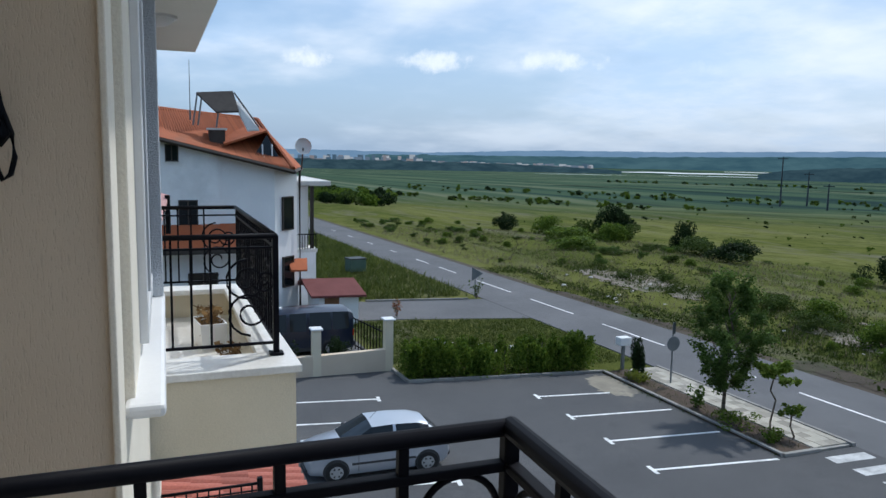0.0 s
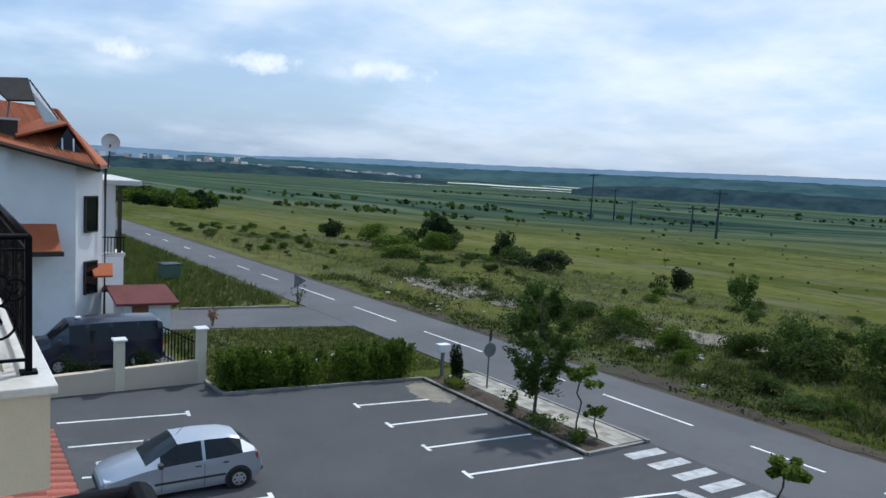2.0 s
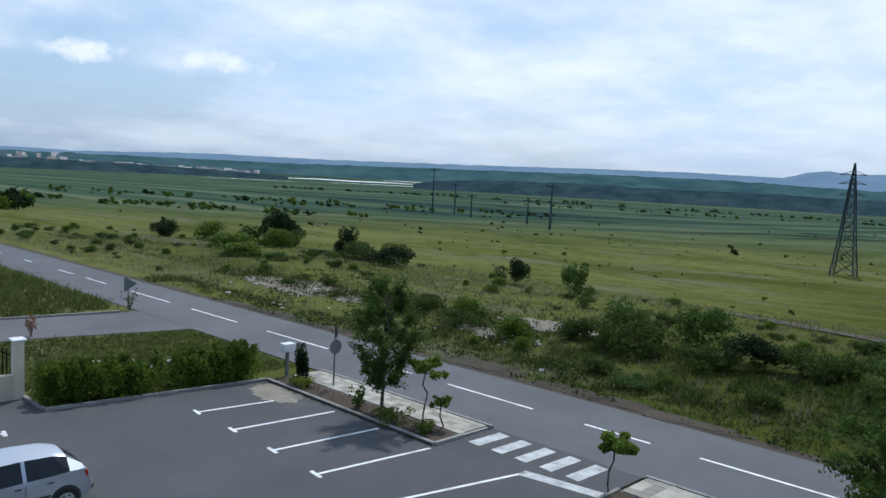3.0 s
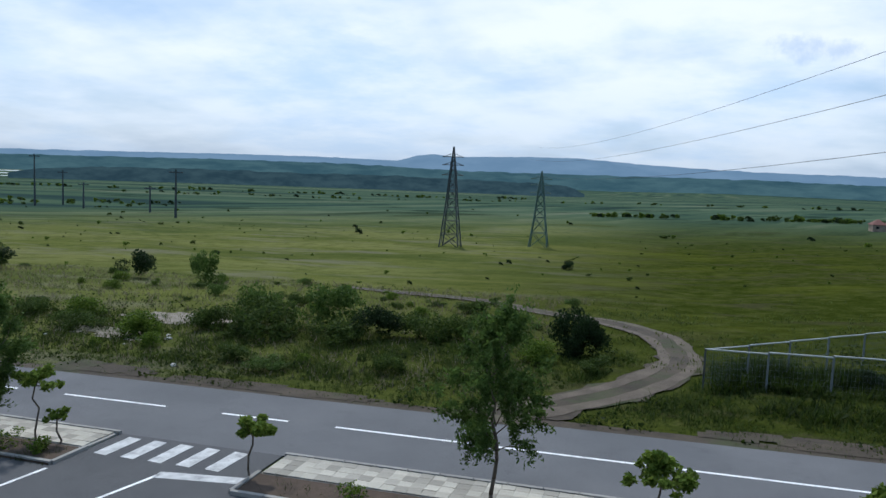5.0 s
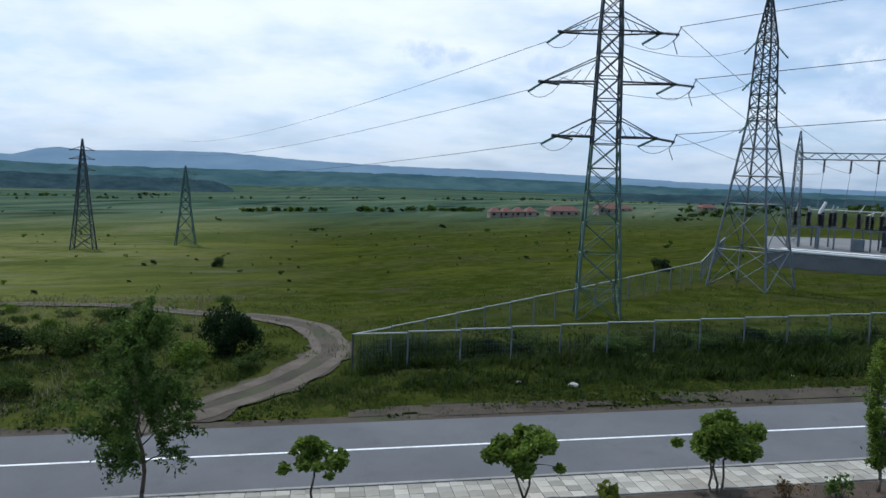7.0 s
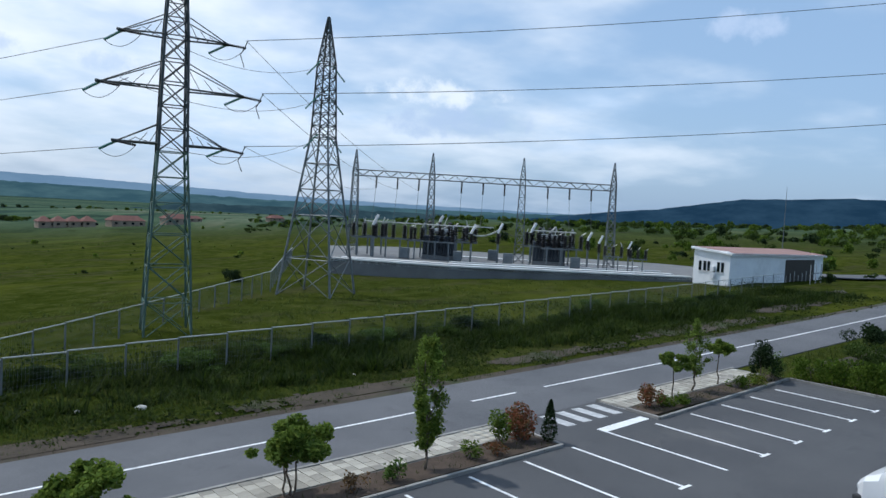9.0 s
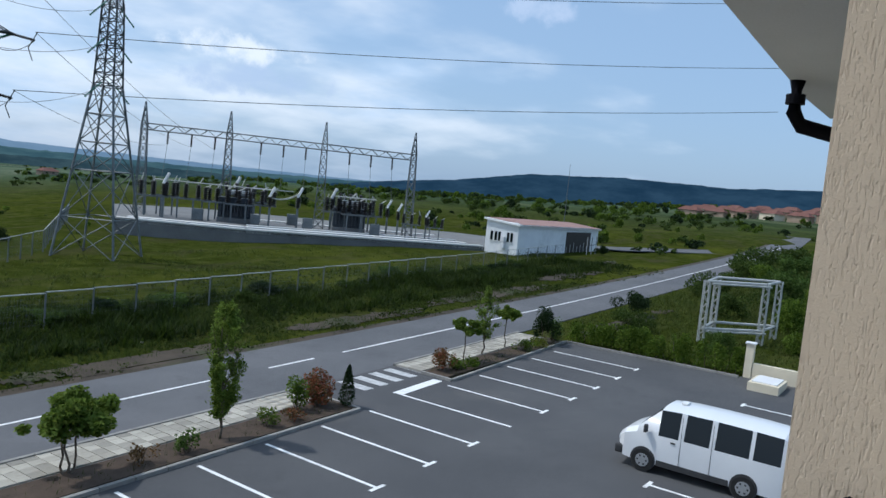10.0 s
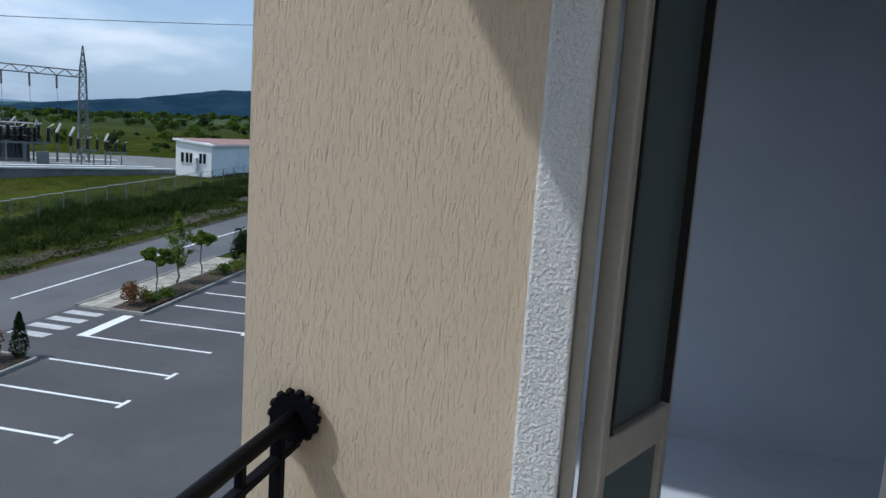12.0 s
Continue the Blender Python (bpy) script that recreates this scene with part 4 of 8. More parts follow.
def planter(x, y, z, w_, d, h, group):
    p = thing("flower_box", "white plastic flower box with withered brown plants", "planter", (x, y, z), 8, group)
    bm = bmesh.new()
    outer = [bm.verts.new((sx * w_ / 2 * k_, sy * d / 2 * k_, zz_)) for k_, zz_ in ((0.8, 0), (1, h), (0.88, h), (0.72, 0.02)) for sx, sy in ((-1, -1), (1, -1), (1, 1), (-1, 1))]
    for lv in range(3):
        for j in range(4):
            bm.faces.new((outer[lv * 4 + j], outer[lv * 4 + (j + 1) % 4], outer[lv * 4 + 4 + (j + 1) % 4], outer[lv * 4 + 4 + j]))
    bm.faces.new(outer[0:4][::-1])
    part("pot", bm, M_PVC, p)
    part("soil", boxed(-w_ * 0.42, w_ * 0.42, -d * 0.42, d * 0.42, h * 0.6, h * 0.85), M_SOIL, p)
    rr = np.random.default_rng(int(100 * x) % 97 + 5)
    k_ = 150
    c = np.column_stack([rr.uniform(-w_ * 0.42, w_ * 0.42, k_), rr.uniform(-d * 0.4, d * 0.4, k_), rr.uniform(h * 0.8, h + 0.12, k_)])
    a = rr.normal(size=(k_, 3)) * 0.016
    b = rr.normal(size=(k_, 3)) * 0.016
    vv = np.stack([c - a, c + b, c + a, c - b], 1).reshape(-1, 3)
    part("withered_plant", raw("withered_plant", vv, np.arange(4 * k_).reshape(-1, 4), M_LEAF_DRY), None, p)


planter(-7.2, 0.40, NZ - 0.32, 0.42, 0.24, 0.24, "flower boxes")
planter(-5.85, 0.45, NZ - 0.32, 0.34, 0.2, 0.2, "flower boxes")

# low tiled roof and railing below the neighbour's balcony
lr = thing("porch_roof", "faded red barrel tile porch roof with a dark edge", "roof", (0, 0, 0), kind="structure")
bm = bmesh.new()
RX0, RX1, RYB, RYF, ZB, ZF = -12.9, -8.75, -0.1, 1.74, 4.32, 3.98
V = [bm.verts.new(p) for p in ((RX0, RYB, ZB), (RX1, RYB, ZB), (RX1, RYF, ZF), (RX0, RYF, ZF), (RX0, RYB, ZB - 0.14), (RX1, RYB, ZB - 0.14), (RX1, RYF, ZF - 0.14), (RX0, RYF, ZF - 0.14))]
for q in ((0, 1, 2, 3), (7, 6, 5, 4), (0, 4, 5, 1), (1, 5, 6, 2), (2, 6, 7, 3), (3, 7, 4, 0)):
    bm.faces.new([V[i] for i in q])
part("roof_deck", bm, M_DARK, lr)
part("edge_board", boxed(RX0, RX1, RYF - 0.02, RYF + 0.05, ZF - 0.18, ZF + 0.03), M_DARK, lr)
ROOF_LOW = (lr, RX0, RX1, RYB, RYF, ZB, ZF)
for x in (RX0 + 0.2, RX1 - 0.2):
    part("roof_post", boxed(x - 0.1, x + 0.1, RYF - 0.3, RYF - 0.1, gz(x, 1.5), ZF - 0.15), M_CREAM, lr)
tr_ = thing("terrace_railing", "low black iron terrace railing", "railing", (-8.62, -0.1, 3.85), 90)
iron_panel(tr_, 1.12, 0.78, [0.12 * i + 0.06 for i in range(9)], (), 0.018)
part("post", boxed(1.08, 1.14, -0.03, 0.03, 0, 0.85), M_IRON, tr_)
tagged(part("terrace_slab", boxed(-8.74, -5.4, -0.12, 1.3, 3.65, 3.85), M_MARBLE), "stone terrace slab over the ground floor", "terrace", kind="structure")
tagged(part("wall_terrace", boxed(-8.7, -5.5, -0.12, 1.2, -0.4, 3.65), M_CREAM), "cream plaster ground floor wall under the terrace", "wall", kind="structure")

# ---- lattice masts ----


def lattice(parent, levels, leg_r, brace_r, mat, mat_low=None, z_split=0.0, tiers=1):
    """Four legs and crossed bracing through (z, half width) levels."""
    corners = ((-1, -1), (1, -1), (1, 1), (-1, 1))
    for cx, cy in corners:
        bm = bmesh.new()
        for (z0, h0), (z1, h1) in zip(levels, levels[1:]):
            rod(bm, (cx * h0, cy * h0, z0), (cx * h1, cy * h1, z1), leg_r, 5)
        part("leg", bm, mat, parent)
    for k_ in range(4):
        a, b = corners[k_], corners[(k_ + 1) % 4]
        bm = bmesh.new()
        for (z0, h0), (z1, h1) in zip(levels, levels[1:]):
            cnt = max(1, round((z1 - z0) / (2.0 * max(h0, h1, 0.25)) * tiers))
            for i in range(cnt):
                u0, u1 = i / cnt, (i + 1) / cnt
                ha, hb = h0 + (h1 - h0) * u0, h0 + (h1 - h0) * u1
                za, zb = z0 + (z1 - z0) * u0, z0 + (z1 - z0) * u1
                rod(bm, (a[0] * ha, a[1] * ha, za), (b[0] * hb, b[1] * hb, zb), brace_r, 4)
                rod(bm, (b[0] * ha, b[1] * ha, za), (a[0] * hb, a[1] * hb, zb), brace_r, 4)
                rod(bm, (a[0] * hb, a[1] * hb, zb), (b[0] * hb, b[1] * hb, zb), brace_r, 4)
        tagged(part("bracing", bm, mat, parent), kind="stuff")


def cross_arm(parent, z, half, hw, rise, mat):
    """Two-sided arm along x: twin lower chords to each tip, hangers from above."""
    for sgn in (-1, 1):
        bm = bmesh.new()
        for cy in (-hw, hw):
            rod(bm, (sgn * hw, cy, z), (sgn * half, cy * 0.25, z), 0.055, 4)
            rod(bm, (sgn * hw, cy, z + rise), (sgn * half, cy * 0.25, z), 0.035, 4)
        for i in range(1, 4):
            u = i / 4
            x = sgn * (hw + (half - hw) * u)
            rod(bm, (x, -hw * (1 - 0.75 * u), z), (x, hw * (1 - 0.75 * u), z), 0.03, 4)
            rod(bm, (x, 0, z), (sgn * (hw + (half - hw) * (u - 0.2)), 0, z + rise * (1 - u)), 0.02, 4)
        part("crossarm", bm, mat, parent)
        bm = bmesh.new()
        rod(bm, (sgn * half - 0.25, -0.12, z), (sgn * half + 0.12, 0.12, z), 0.10, 6)
        part("arm_tip", bm, mat, parent)


def insulator(bm, a, b, r=0.09, discs=9):
    a, b = Vector(a), Vector(b)
    axis_ = (b - a).normalized()
    side = axis_.orthogonal().normalized()
    over = axis_.cross(side)
    prof = [(0.0, 0.02)]
    for i in range(discs):
        u, q = (i + 0.5) / discs, 0.5 / discs
        prof += [(u - q * 0.8, r * 0.45), (u - q * 0.2, r), (u + q * 0.2, r), (u + q * 0.8, r * 0.45)]
    prof.append((1.0, 0.02))
    rings = [[bm.verts.new(a.lerp(b, u) + (side * math.cos(k_ * math.pi / 4) + over * math.sin(k_ * math.pi / 4)) * w_) for k_ in range(8)] for u, w_ in prof]
    for r0_, r1_ in zip(rings, rings[1:]):
        for k_ in range(8):
            bm.faces.new((r0_[k_], r0_[(k_ + 1) % 8], r1_[(k_ + 1) % 8], r1_[k_]))
    bm.faces.new(rings[0][::-1])
    bm.faces.new(rings[-1])


def cable(name, a, b, sag, r, parent, mat, steps=18):
    a, b = Vector(a), Vector(b)
    return part(name, tube([a.lerp(b, i / steps) - Vector((0, 0, sag * 4 * (i / steps) * (1 - i / steps))) for i in range(steps + 1)], r, 5), mat, parent)


T1X, T1Y = 17.4, 45.6
T1Z = gz(T1X, T1Y)
tw = thing("power_pylon", "tall green-grey lattice pylon with three cross-arms", "pylon", (T1X, T1Y, T1Z - 0.1), -15, "lattice pylons")
lattice(tw, [(0, 1.35), (4.2, 1.18), (8.0, 0.98), (11.0, 0.82)], 0.072, 0.032, M_STEEL_GREEN, tiers=1.1)
lattice(tw, [(11.0, 0.82), (17.8, 0.66), (19.9, 0.55), (23.4, 0.06)], 0.085, 0.036, M_STEEL_DARK, tiers=1.1)
ARMS1 = ((11.45, 3.05, 1.2), (14.75, 4.0, 1.5), (17.8, 2.95, 1.1))
for z, half, rise in ARMS1:
    cross_arm(tw, z, half, 0.7, rise, M_STEEL_DARK)
for z, half, rise in ARMS1:
    for sgn in (-1, 1):
        bm = bmesh.new()
        insulator(bm, (sgn * half, 0.1, z - 0.03), (sgn * half - 0.9, 1.1, z - 0.5))
        part("insulator_string", bm, M_INSUL_G, tw, "green glass insulator string")
        bm = bmesh.new()
        insulator(bm, (sgn * half, -0.1, z - 0.03), (sgn * half + 1.0, -0.9, z - 0.25))
        part("insulator_string", bm, M_INSUL, tw, "dark insulator string")
        part("jumper", tube([(sgn * half - 0.9 + 1.9 * u, 1.1 - 2.0 * u, z - 0.5 + 0.25 * u - 0.9 * 4 * u * (1 - u) * 0.6) for u in [i / 10 for i in range(11)]], 0.018, 5), M_STEEL_DARK, tw)

T2X, T2Y = 35.6, 58.4
T2Z = gz(T2X, T2Y)
tw2 = thing("power_pylon", "broad-based grey lattice pylon with short brackets", "pylon", (T2X, T2Y, T2Z - 0.1), 32, "lattice pylons")
lattice(tw2, [(0, 2.55), (3.2, 2.15), (7.0, 1.68), (13.8, 0.82)], 0.10, 0.045, M_STEEL, tiers=1.5)
lattice(tw2, [(13.8, 0.82), (20.2, 0.60), (24.3, 0.05)], 0.08, 0.04, M_STEEL_DARK, tiers=1.5)
for z in (14.0, 17.4, 20.3):
    for sgn in (-1, 1):
        bm = bmesh.new()
        for cy in (-0.5, 0.5):
            rod(bm, (sgn * 0.7, cy, z), (sgn * 1.2, 0, z), 0.05, 4)
        part("bracket", bm, M_STEEL_DARK, tw2)
        bm = bmesh.new()
        insulator(bm, (sgn * 1.2, 0, z), (sgn * 1.9, -0.9 * sgn, z - 1.3))
        part("insulator_string", bm, M_INSUL_G, tw2)

# overhead lines
lines = thing("overhead_lines", "sagging bare power lines between the pylons", "power line", (0, 0, 0))
m1 = pose(T1X, T1Y, T1Z, 0, 0, -15)
m2 = pose(T2X, T2Y, T2Z, 0, 0, 32)
for z, half, rise in ARMS1:
    for sgn in (-1, 1):
        near = m1 @ Vector((sgn * half + 1.0, -0.9, z + 0.1))
        back = m1 @ Vector((sgn * half - 0.9, 1.1, z - 0.5))
        if sgn < 0:
            cable("line", back, (-60.0 + z, 240.0, -4.0 + z * 1.2), 2.2, 0.02, lines, M_STEEL_DARK)
            cable("line", near, m2 @ Vector((-1.6, 0.6, {11.45: 14.0, 14.75: 17.4, 17.8: 20.3}[z] - 0.9)), 1.2, 0.018, lines, M_STEEL_DARK)
        else:
            cable("line", near, {11.45: (57.5, 80.9, 10.6), 14.75: (59.5, 79.0, 10.6), 17.8: (61.5, 77.1, 10.6)}[z], 0.9, 0.016, lines, M_STEEL_DARK)
            part("dropper", tube([near + Vector((0.1, 0, 0.0)), near + Vector((-0.35, 0, -0.9)), near + Vector((0.15, 0.5, -1.5))], 0.03, 5), M_STEEL_DARK, lines)
            # span that runs to the right over the car park
            cable("line", near, {11.45: (64.3, 13.4, 17.2), 14.75: (64.3, 13.7, 20.6), 17.8: (64.2, 14.3, 25.6)}[z], 0.5, 0.022, lines, M_STEEL)

# smaller pylons out in the meadow
for px_, py_, h_, mat_ in ((-42.3, 144.5, 19.8, M_STEEL_DARK), (-26.2, 153.4, 15.6, M_STEEL_GREEN)):
    t_ = thing("power_pylon", "small far lattice pylon in the meadow", "pylon", (px_, py_, gz(px_, py_) - 0.2), 5, "lattice pylons")
    lattice(t_, [(0, 1.9), (h_ * 0.4, 1.1), (h_ * 0.75, 0.55), (h_, 0.06)], 0.12, 0.06, mat_, tiers=1.4)
    for zf in (0.72, 0.82, 0.9):
        cross_arm(t_, h_ * zf, 1.9, 0.4, 0.6, mat_)
for px_, py_, h_ in ((-281.0, 279.0, 24.0), (-285.0, 300.0, 17.0), (-166.4, 226.3, 17.0), (-250.0, 275.0, 12.0), (-205.0, 262.0, 11.0)):
    t_ = thing("utility_pole", "thin far power pole with a cross-bar", "pole", (px_, py_, gz(px_, py_) - 0.3), 20, "far power poles")
    part("mast", rod(bmesh.new(), (0, 0, 0), (0, 0, h_), 0.5, 5, 0.28), M_STEEL_DARK, t_)
    part("crossbar", boxed(-2.4, 2.4, -0.2, 0.2, h_ - 1.2, h_ - 0.8), M_STEEL_DARK, t_)

# ---- wire fence round the substation ----


def fence(name, pts, h, step=2.55):
    f_ = thing(name, "grey steel mesh fence with light top bars", "fence", (0, 0, 0))
    i = 0
    for (x0, y0), (x1, y1) in zip(pts, pts[1:]):
        n_ = max(1, round(math.hypot(x1 - x0, y1 - y0) / step))
        for j in range(n_):
            xa, ya, xb, yb = x0 + (x1 - x0) * j / n_, y0 + (y1 - y0) * j / n_, x0 + (x1 - x0) * (j + 1) / n_, y0 + (y1 - y0) * (j + 1) / n_
            za, zb = gz(xa, ya), gz(xb, yb)
            zt = (za + zb) / 2 + h
            part("post", rod(bmesh.new(), (xa, ya, za - 0.3), (xa, ya, zt + 0.02), 0.045, 6), M_STEEL, f_)
            part("top_bar", rod(bmesh.new(), (xa, ya, zt), (xb, yb, zt), 0.034, 6), M_FENCE_BAR, f_)
            bm = bmesh.new()
            for k_ in range(1, 17):
                u = k_ / 17
                x_, y_ = xa + (xb - xa) * u, ya + (yb - ya) * u
                rod(bm, (x_, y_, (za + zb) / 2 + 0.1), (x_, y_, zt), 0.003, 3)
            for k_ in range(1, 7):
                z_ = (za + zb) / 2 + h * k_ / 7
                rod(bm, (xa, ya, z_), (xb, yb, z_), 0.003, 3)
            part("mesh_panel", bm, M_STEEL, f_)
            i += 1
    return f_


fence("wire_fence", [(1.6, 33.4), (14.0, 34.9), (34.0, 36.3), (60.0, 37.6), (84.0, 39.6)], 1.72)
fence("wire_fence", [(1.6, 33.4), (14.5, 45.0), (28.0, 57.4), (33.0, 62.0), (52.0, 92.0)], 1.72)

# ---- substation ----
YZ = 2.0
YARD = [(47.6, 75.4), (62.0, 98.5), (74.0, 97.0), (100.0, 66.0), (104.0, 48.0), (80.2, 48.6), (56.2, 64.3)]


def flat_prism(outline, z0, z1):
    bm = bmesh.new()
    lo_ = [bm.verts.new((x, y, z0)) for x, y in outline]
    hi_ = [bm.verts.new((x, y, z1)) for x, y in outline]
    for i in range(len(outline)):
        bm.faces.new((lo_[i], lo_[i - 1], hi_[i - 1], hi_[i]))
    bm.faces.new(hi_)
    bm.faces.new(lo_[::-1])
    return bm


tagged(part("substation_yard", flat_prism(YARD, -0.5, YZ), M_CONC_DK), "raised grey gravel yard behind a low retaining wall", "yard", kind="structure")
for (xa, ya), (xb, yb), w_ in ((YARD[0], YARD[6], 0.9), (YARD[6], YARD[5], 0.9), ((49.6, 76.2), (58.0, 66.6), 1.3), ((58.0, 66.6), (81.0, 51.5), 1.3), ((60.5, 69.0), (83.0, 54.5), 0.8), ((66.0, 80.0), (86.0, 60.0), 1.2)):
    d_ = Vector((xb - xa, yb - ya)).normalized()
    n_ = Vector((-d_.y, d_.x)) * w_
    tagged(part("cable_duct", flat_prism([(xa, ya), (xb, yb), (xb + n_.x, yb + n_.y), (xa + n_.x, ya + n_.y)], YZ - 0.3, YZ + 0.16), M_CONC), "pale concrete cable duct along the yard", "kerb", kind="structure")
GA, GB = Vector((55.5, 82.8)), Vector((79.6, 60.1))
gn = thing("gantry", "steel lattice gantry with four pointed columns", "gantry", (0, 0, 0))
for u_ in (0.0, 0.30, 0.652, 1.0):
    p = GA.lerp(GB, u_)
    col_e = new("column")
    col_e.parent = gn
    col_e.matrix_basis = pose(p.x, p.y, YZ, 0, 0, 45)
    lattice(col_e, [(0, 0.62), (9.7, 0.36), (10.7, 0.34), (13.5, 0.04)], 0.06, 0.03, M_STEEL, tiers=1.0)
bm = bmesh.new()
for a_, (dz, dn) in enumerate(((0, 0.3), (0, -0.3), (0.75, 0.3), (0.75, -0.3))):
    nrm = Vector((GB - GA).normalized().yx) * Vector((1, -1))
    za, zb = YZ + 10.2, YZ + 9.9
    rod(bm, (*(GA + nrm * dn), za + dz), (*(GB + nrm * dn), zb + dz), 0.06, 4)
for i in range(36):
    u0, u1 = i / 36, (i + 1) / 36
    p0, p1 = GA.lerp(GB, u0), GA.lerp(GB, u1)
    z0_, z1_ = za + (zb - za) * u0, za + (zb - za) * u1
    for s_ in (0.3, -0.3):
        lohi = (0, 0.75) if i % 2 else (0.75, 0)
        rod(bm, (*(p0 + nrm * s_), z0_ + lohi[0]), (*(p1 + nrm * s_), z1_ + lohi[1]), 0.03, 4)
part("beam", bm, M_STEEL, gn)
for i in range(3):
    for j in range(3):
        u = (i + 0.25 + 0.25 * j) / 3
        p = GA.lerp(GB, u)
        bm = bmesh.new()
        insulator(bm, (p.x, p.y, za + (zb - za) * u), (p.x - 0.15, p.y - 0.15, za + (zb - za) * u - 1.5), 0.14, 8)
        part("insulator_string", bm, M_INSUL, gn, "dark hanging insulator string")


M_TANK = material("transformer_paint", (0.035, 0.045, 0.055), (0.06, 0.07, 0.085), 0.55, 2.0, fine=0.2)
M_TAN_FAR = material("tan_plaster", (0.24, 0.17, 0.12), (0.40, 0.31, 0.23), 0.9, 0.3, fine=0.2)


def yard_unit(x, y, z, kind_, rr, size=1.0):
    lab = {0: "grey steel switch frame with dark post insulators", 1: "grey finned power transformer with bushings", 2: "slim steel support with a tilted breaker", 3: "grey steel control cabinet"}[kind_]
    e = thing(("switch_frame", "power_transformer", "circuit_breaker", "control_cabinet")[kind_], lab, ("switchgear", "transformer", "circuit breaker", "cabinet")[kind_], (x, y, z), -44 + rr.uniform(-4, 4), "substation equipment")
    e.scale = (size,) * 3
    if kind_ == 0:
        for dx in (-0.9, 0.9):
            part("support_post", boxed(dx - 0.09, dx + 0.09, -0.09, 0.09, 0, 2.3), M_STEEL, e)
        part("support_beam", boxed(-1.7, 1.7, -0.14, 0.14, 2.3, 2.5), M_STEEL, e)
        for dx in (-1.4, 0.0, 1.4):
            bm = bmesh.new()
            insulator(bm, (dx, 0, 2.5), (dx, 0, 4.2), 0.34, 7)
            part("post_insulator", bm, M_INSUL, e)
            part("blade", rod(bmesh.new(), (dx, 0, 4.2), (dx + rr.uniform(-0.3, 0.7), 0, 4.2 + rr.uniform(0.1, 0.9)), 0.06, 5), M_FENCE_BAR, e)
    elif kind_ == 1:
        part("tank", boxed(-1.8, 1.8, -0.9, 0.9, 0.5, 2.7, bevel=0.05), M_TANK, e)
        for i in range(9):
            part("cooling_fin", boxed(-1.5 + i * 0.36, -1.42 + i * 0.36, -1.35, -0.92, 0.8, 2.4), M_TANK, e)
        part("conservator", rod(bmesh.new(), (-1.2, 0.3, 3.2), (1.2, 0.3, 3.2), 0.32, 12), M_CONC, e)
        part("plinth", boxed(-1.8, 1.8, -1.3, 1.0, 0, 0.5), M_CONC_DK, e)
        for dx in (-1.0, 0, 1.0):
            bm = bmesh.new()
            insulator(bm, (dx, -0.3, 2.5), (dx * 1.15, -0.5, 4.3), 0.25, 7)
            part("bushing", bm, M_INSUL, e)
    elif kind_ == 2:
        part("support_post", boxed(-0.12, 0.12, -0.12, 0.12, 0, 2.6), M_STEEL, e)
        bm = bmesh.new()
        insulator(bm, (0, 0, 2.6), (0, 0, 4.0), 0.36, 7)
        part("post_insulator", bm, M_INSUL, e)
        part("breaker_head", rod(bmesh.new(), (-0.1, 0, 4.0), (0.5, 0, 5.3), 0.17, 8), M_PVC, e)
    else:
        part("cabinet_body", boxed(-0.6, 0.6, -0.4, 0.4, 0.1, 1.4, bevel=0.03), M_STEEL, e)
        part("cabinet_door", boxed(-0.5, 0.5, -0.43, -0.4, 0.2, 1.3), M_STEEL, e)
        part("plinth", boxed(-0.65, 0.65, -0.45, 0.45, 0, 0.1), M_CONC_DK, e)


rr = np.random.default_rng(4)
nrm3 = Vector((GB - GA).normalized().yx) * Vector((1, -1))
# front and back rows: place along the gantry, setback, kind, size
for u, back_, kd, size in ((0.06, 2.6, 0, 1.0), (0.10, 3.6, 2, 1.0), (0.17, 2.4, 0, 1.0), (0.22, 3.4, 3, 1.0), (0.28, 2.7, 0, 0.96), (0.345, 1.2, 1, 1.12), (0.36, 3.6, 0, 0.95), (0.42, 3.2, 3, 0.9), (0.44, 2.4, 0, 1.0), (0.47, 3.8, 2, 0.9),
                           (0.57, 3.0, 2, 0.95), (0.61, 3.5, 3, 1.0), (0.72, 2.4, 0, 1.0), (0.765, 1.2, 1, 1.12), (0.78, 3.6, 0, 0.95), (0.84, 2.8, 0, 0.96), (0.86, 3.9, 3, 1.0), (0.95, 2.6, 2, 0.8), (1.00, 3.4, 0, 0.72), (1.06, 2.8, 2, 0.7), (1.09, 3.8, 0, 0.66),
                           (0.08, -1.4, 0, 1.0), (0.24, -1.2, 0, 0.92), (0.33, -2.2, 2, 1.05), (0.40, -1.6, 0, 1.06), (0.55, -2.4, 3, 1.0), (0.70, -1.4, 2, 1.0), (0.75, -2.0, 0, 1.06), (0.82, -1.5, 0, 1.0), (0.92, -1.0, 2, 0.85)):
    p = GA.lerp(GB, u) - Vector((1.0, 1.0)) * back_ * 0.7
    yard_unit(p.x, p.y, YZ, kd, rr, size)
part_bus = thing("busbar", "long tubular busbars on the switchgear", "busbar", (0, 0, 0))
for s_, u0_, u1_ in ((1.7, 0.06, 0.30), (2.2, 0.30, 0.48), (2.2, 0.70, 0.86), (1.0, 0.40, 0.55)):
    a_, b_ = GA.lerp(GB, u0_) - Vector((s_, s_)), GA.lerp(GB, u1_) - Vector((s_, s_))
    part("tube", rod(bmesh.new(), (*a_, YZ + 4.4), (*b_, YZ + 4.4), 0.07, 5), M_FENCE_BAR, part_bus)
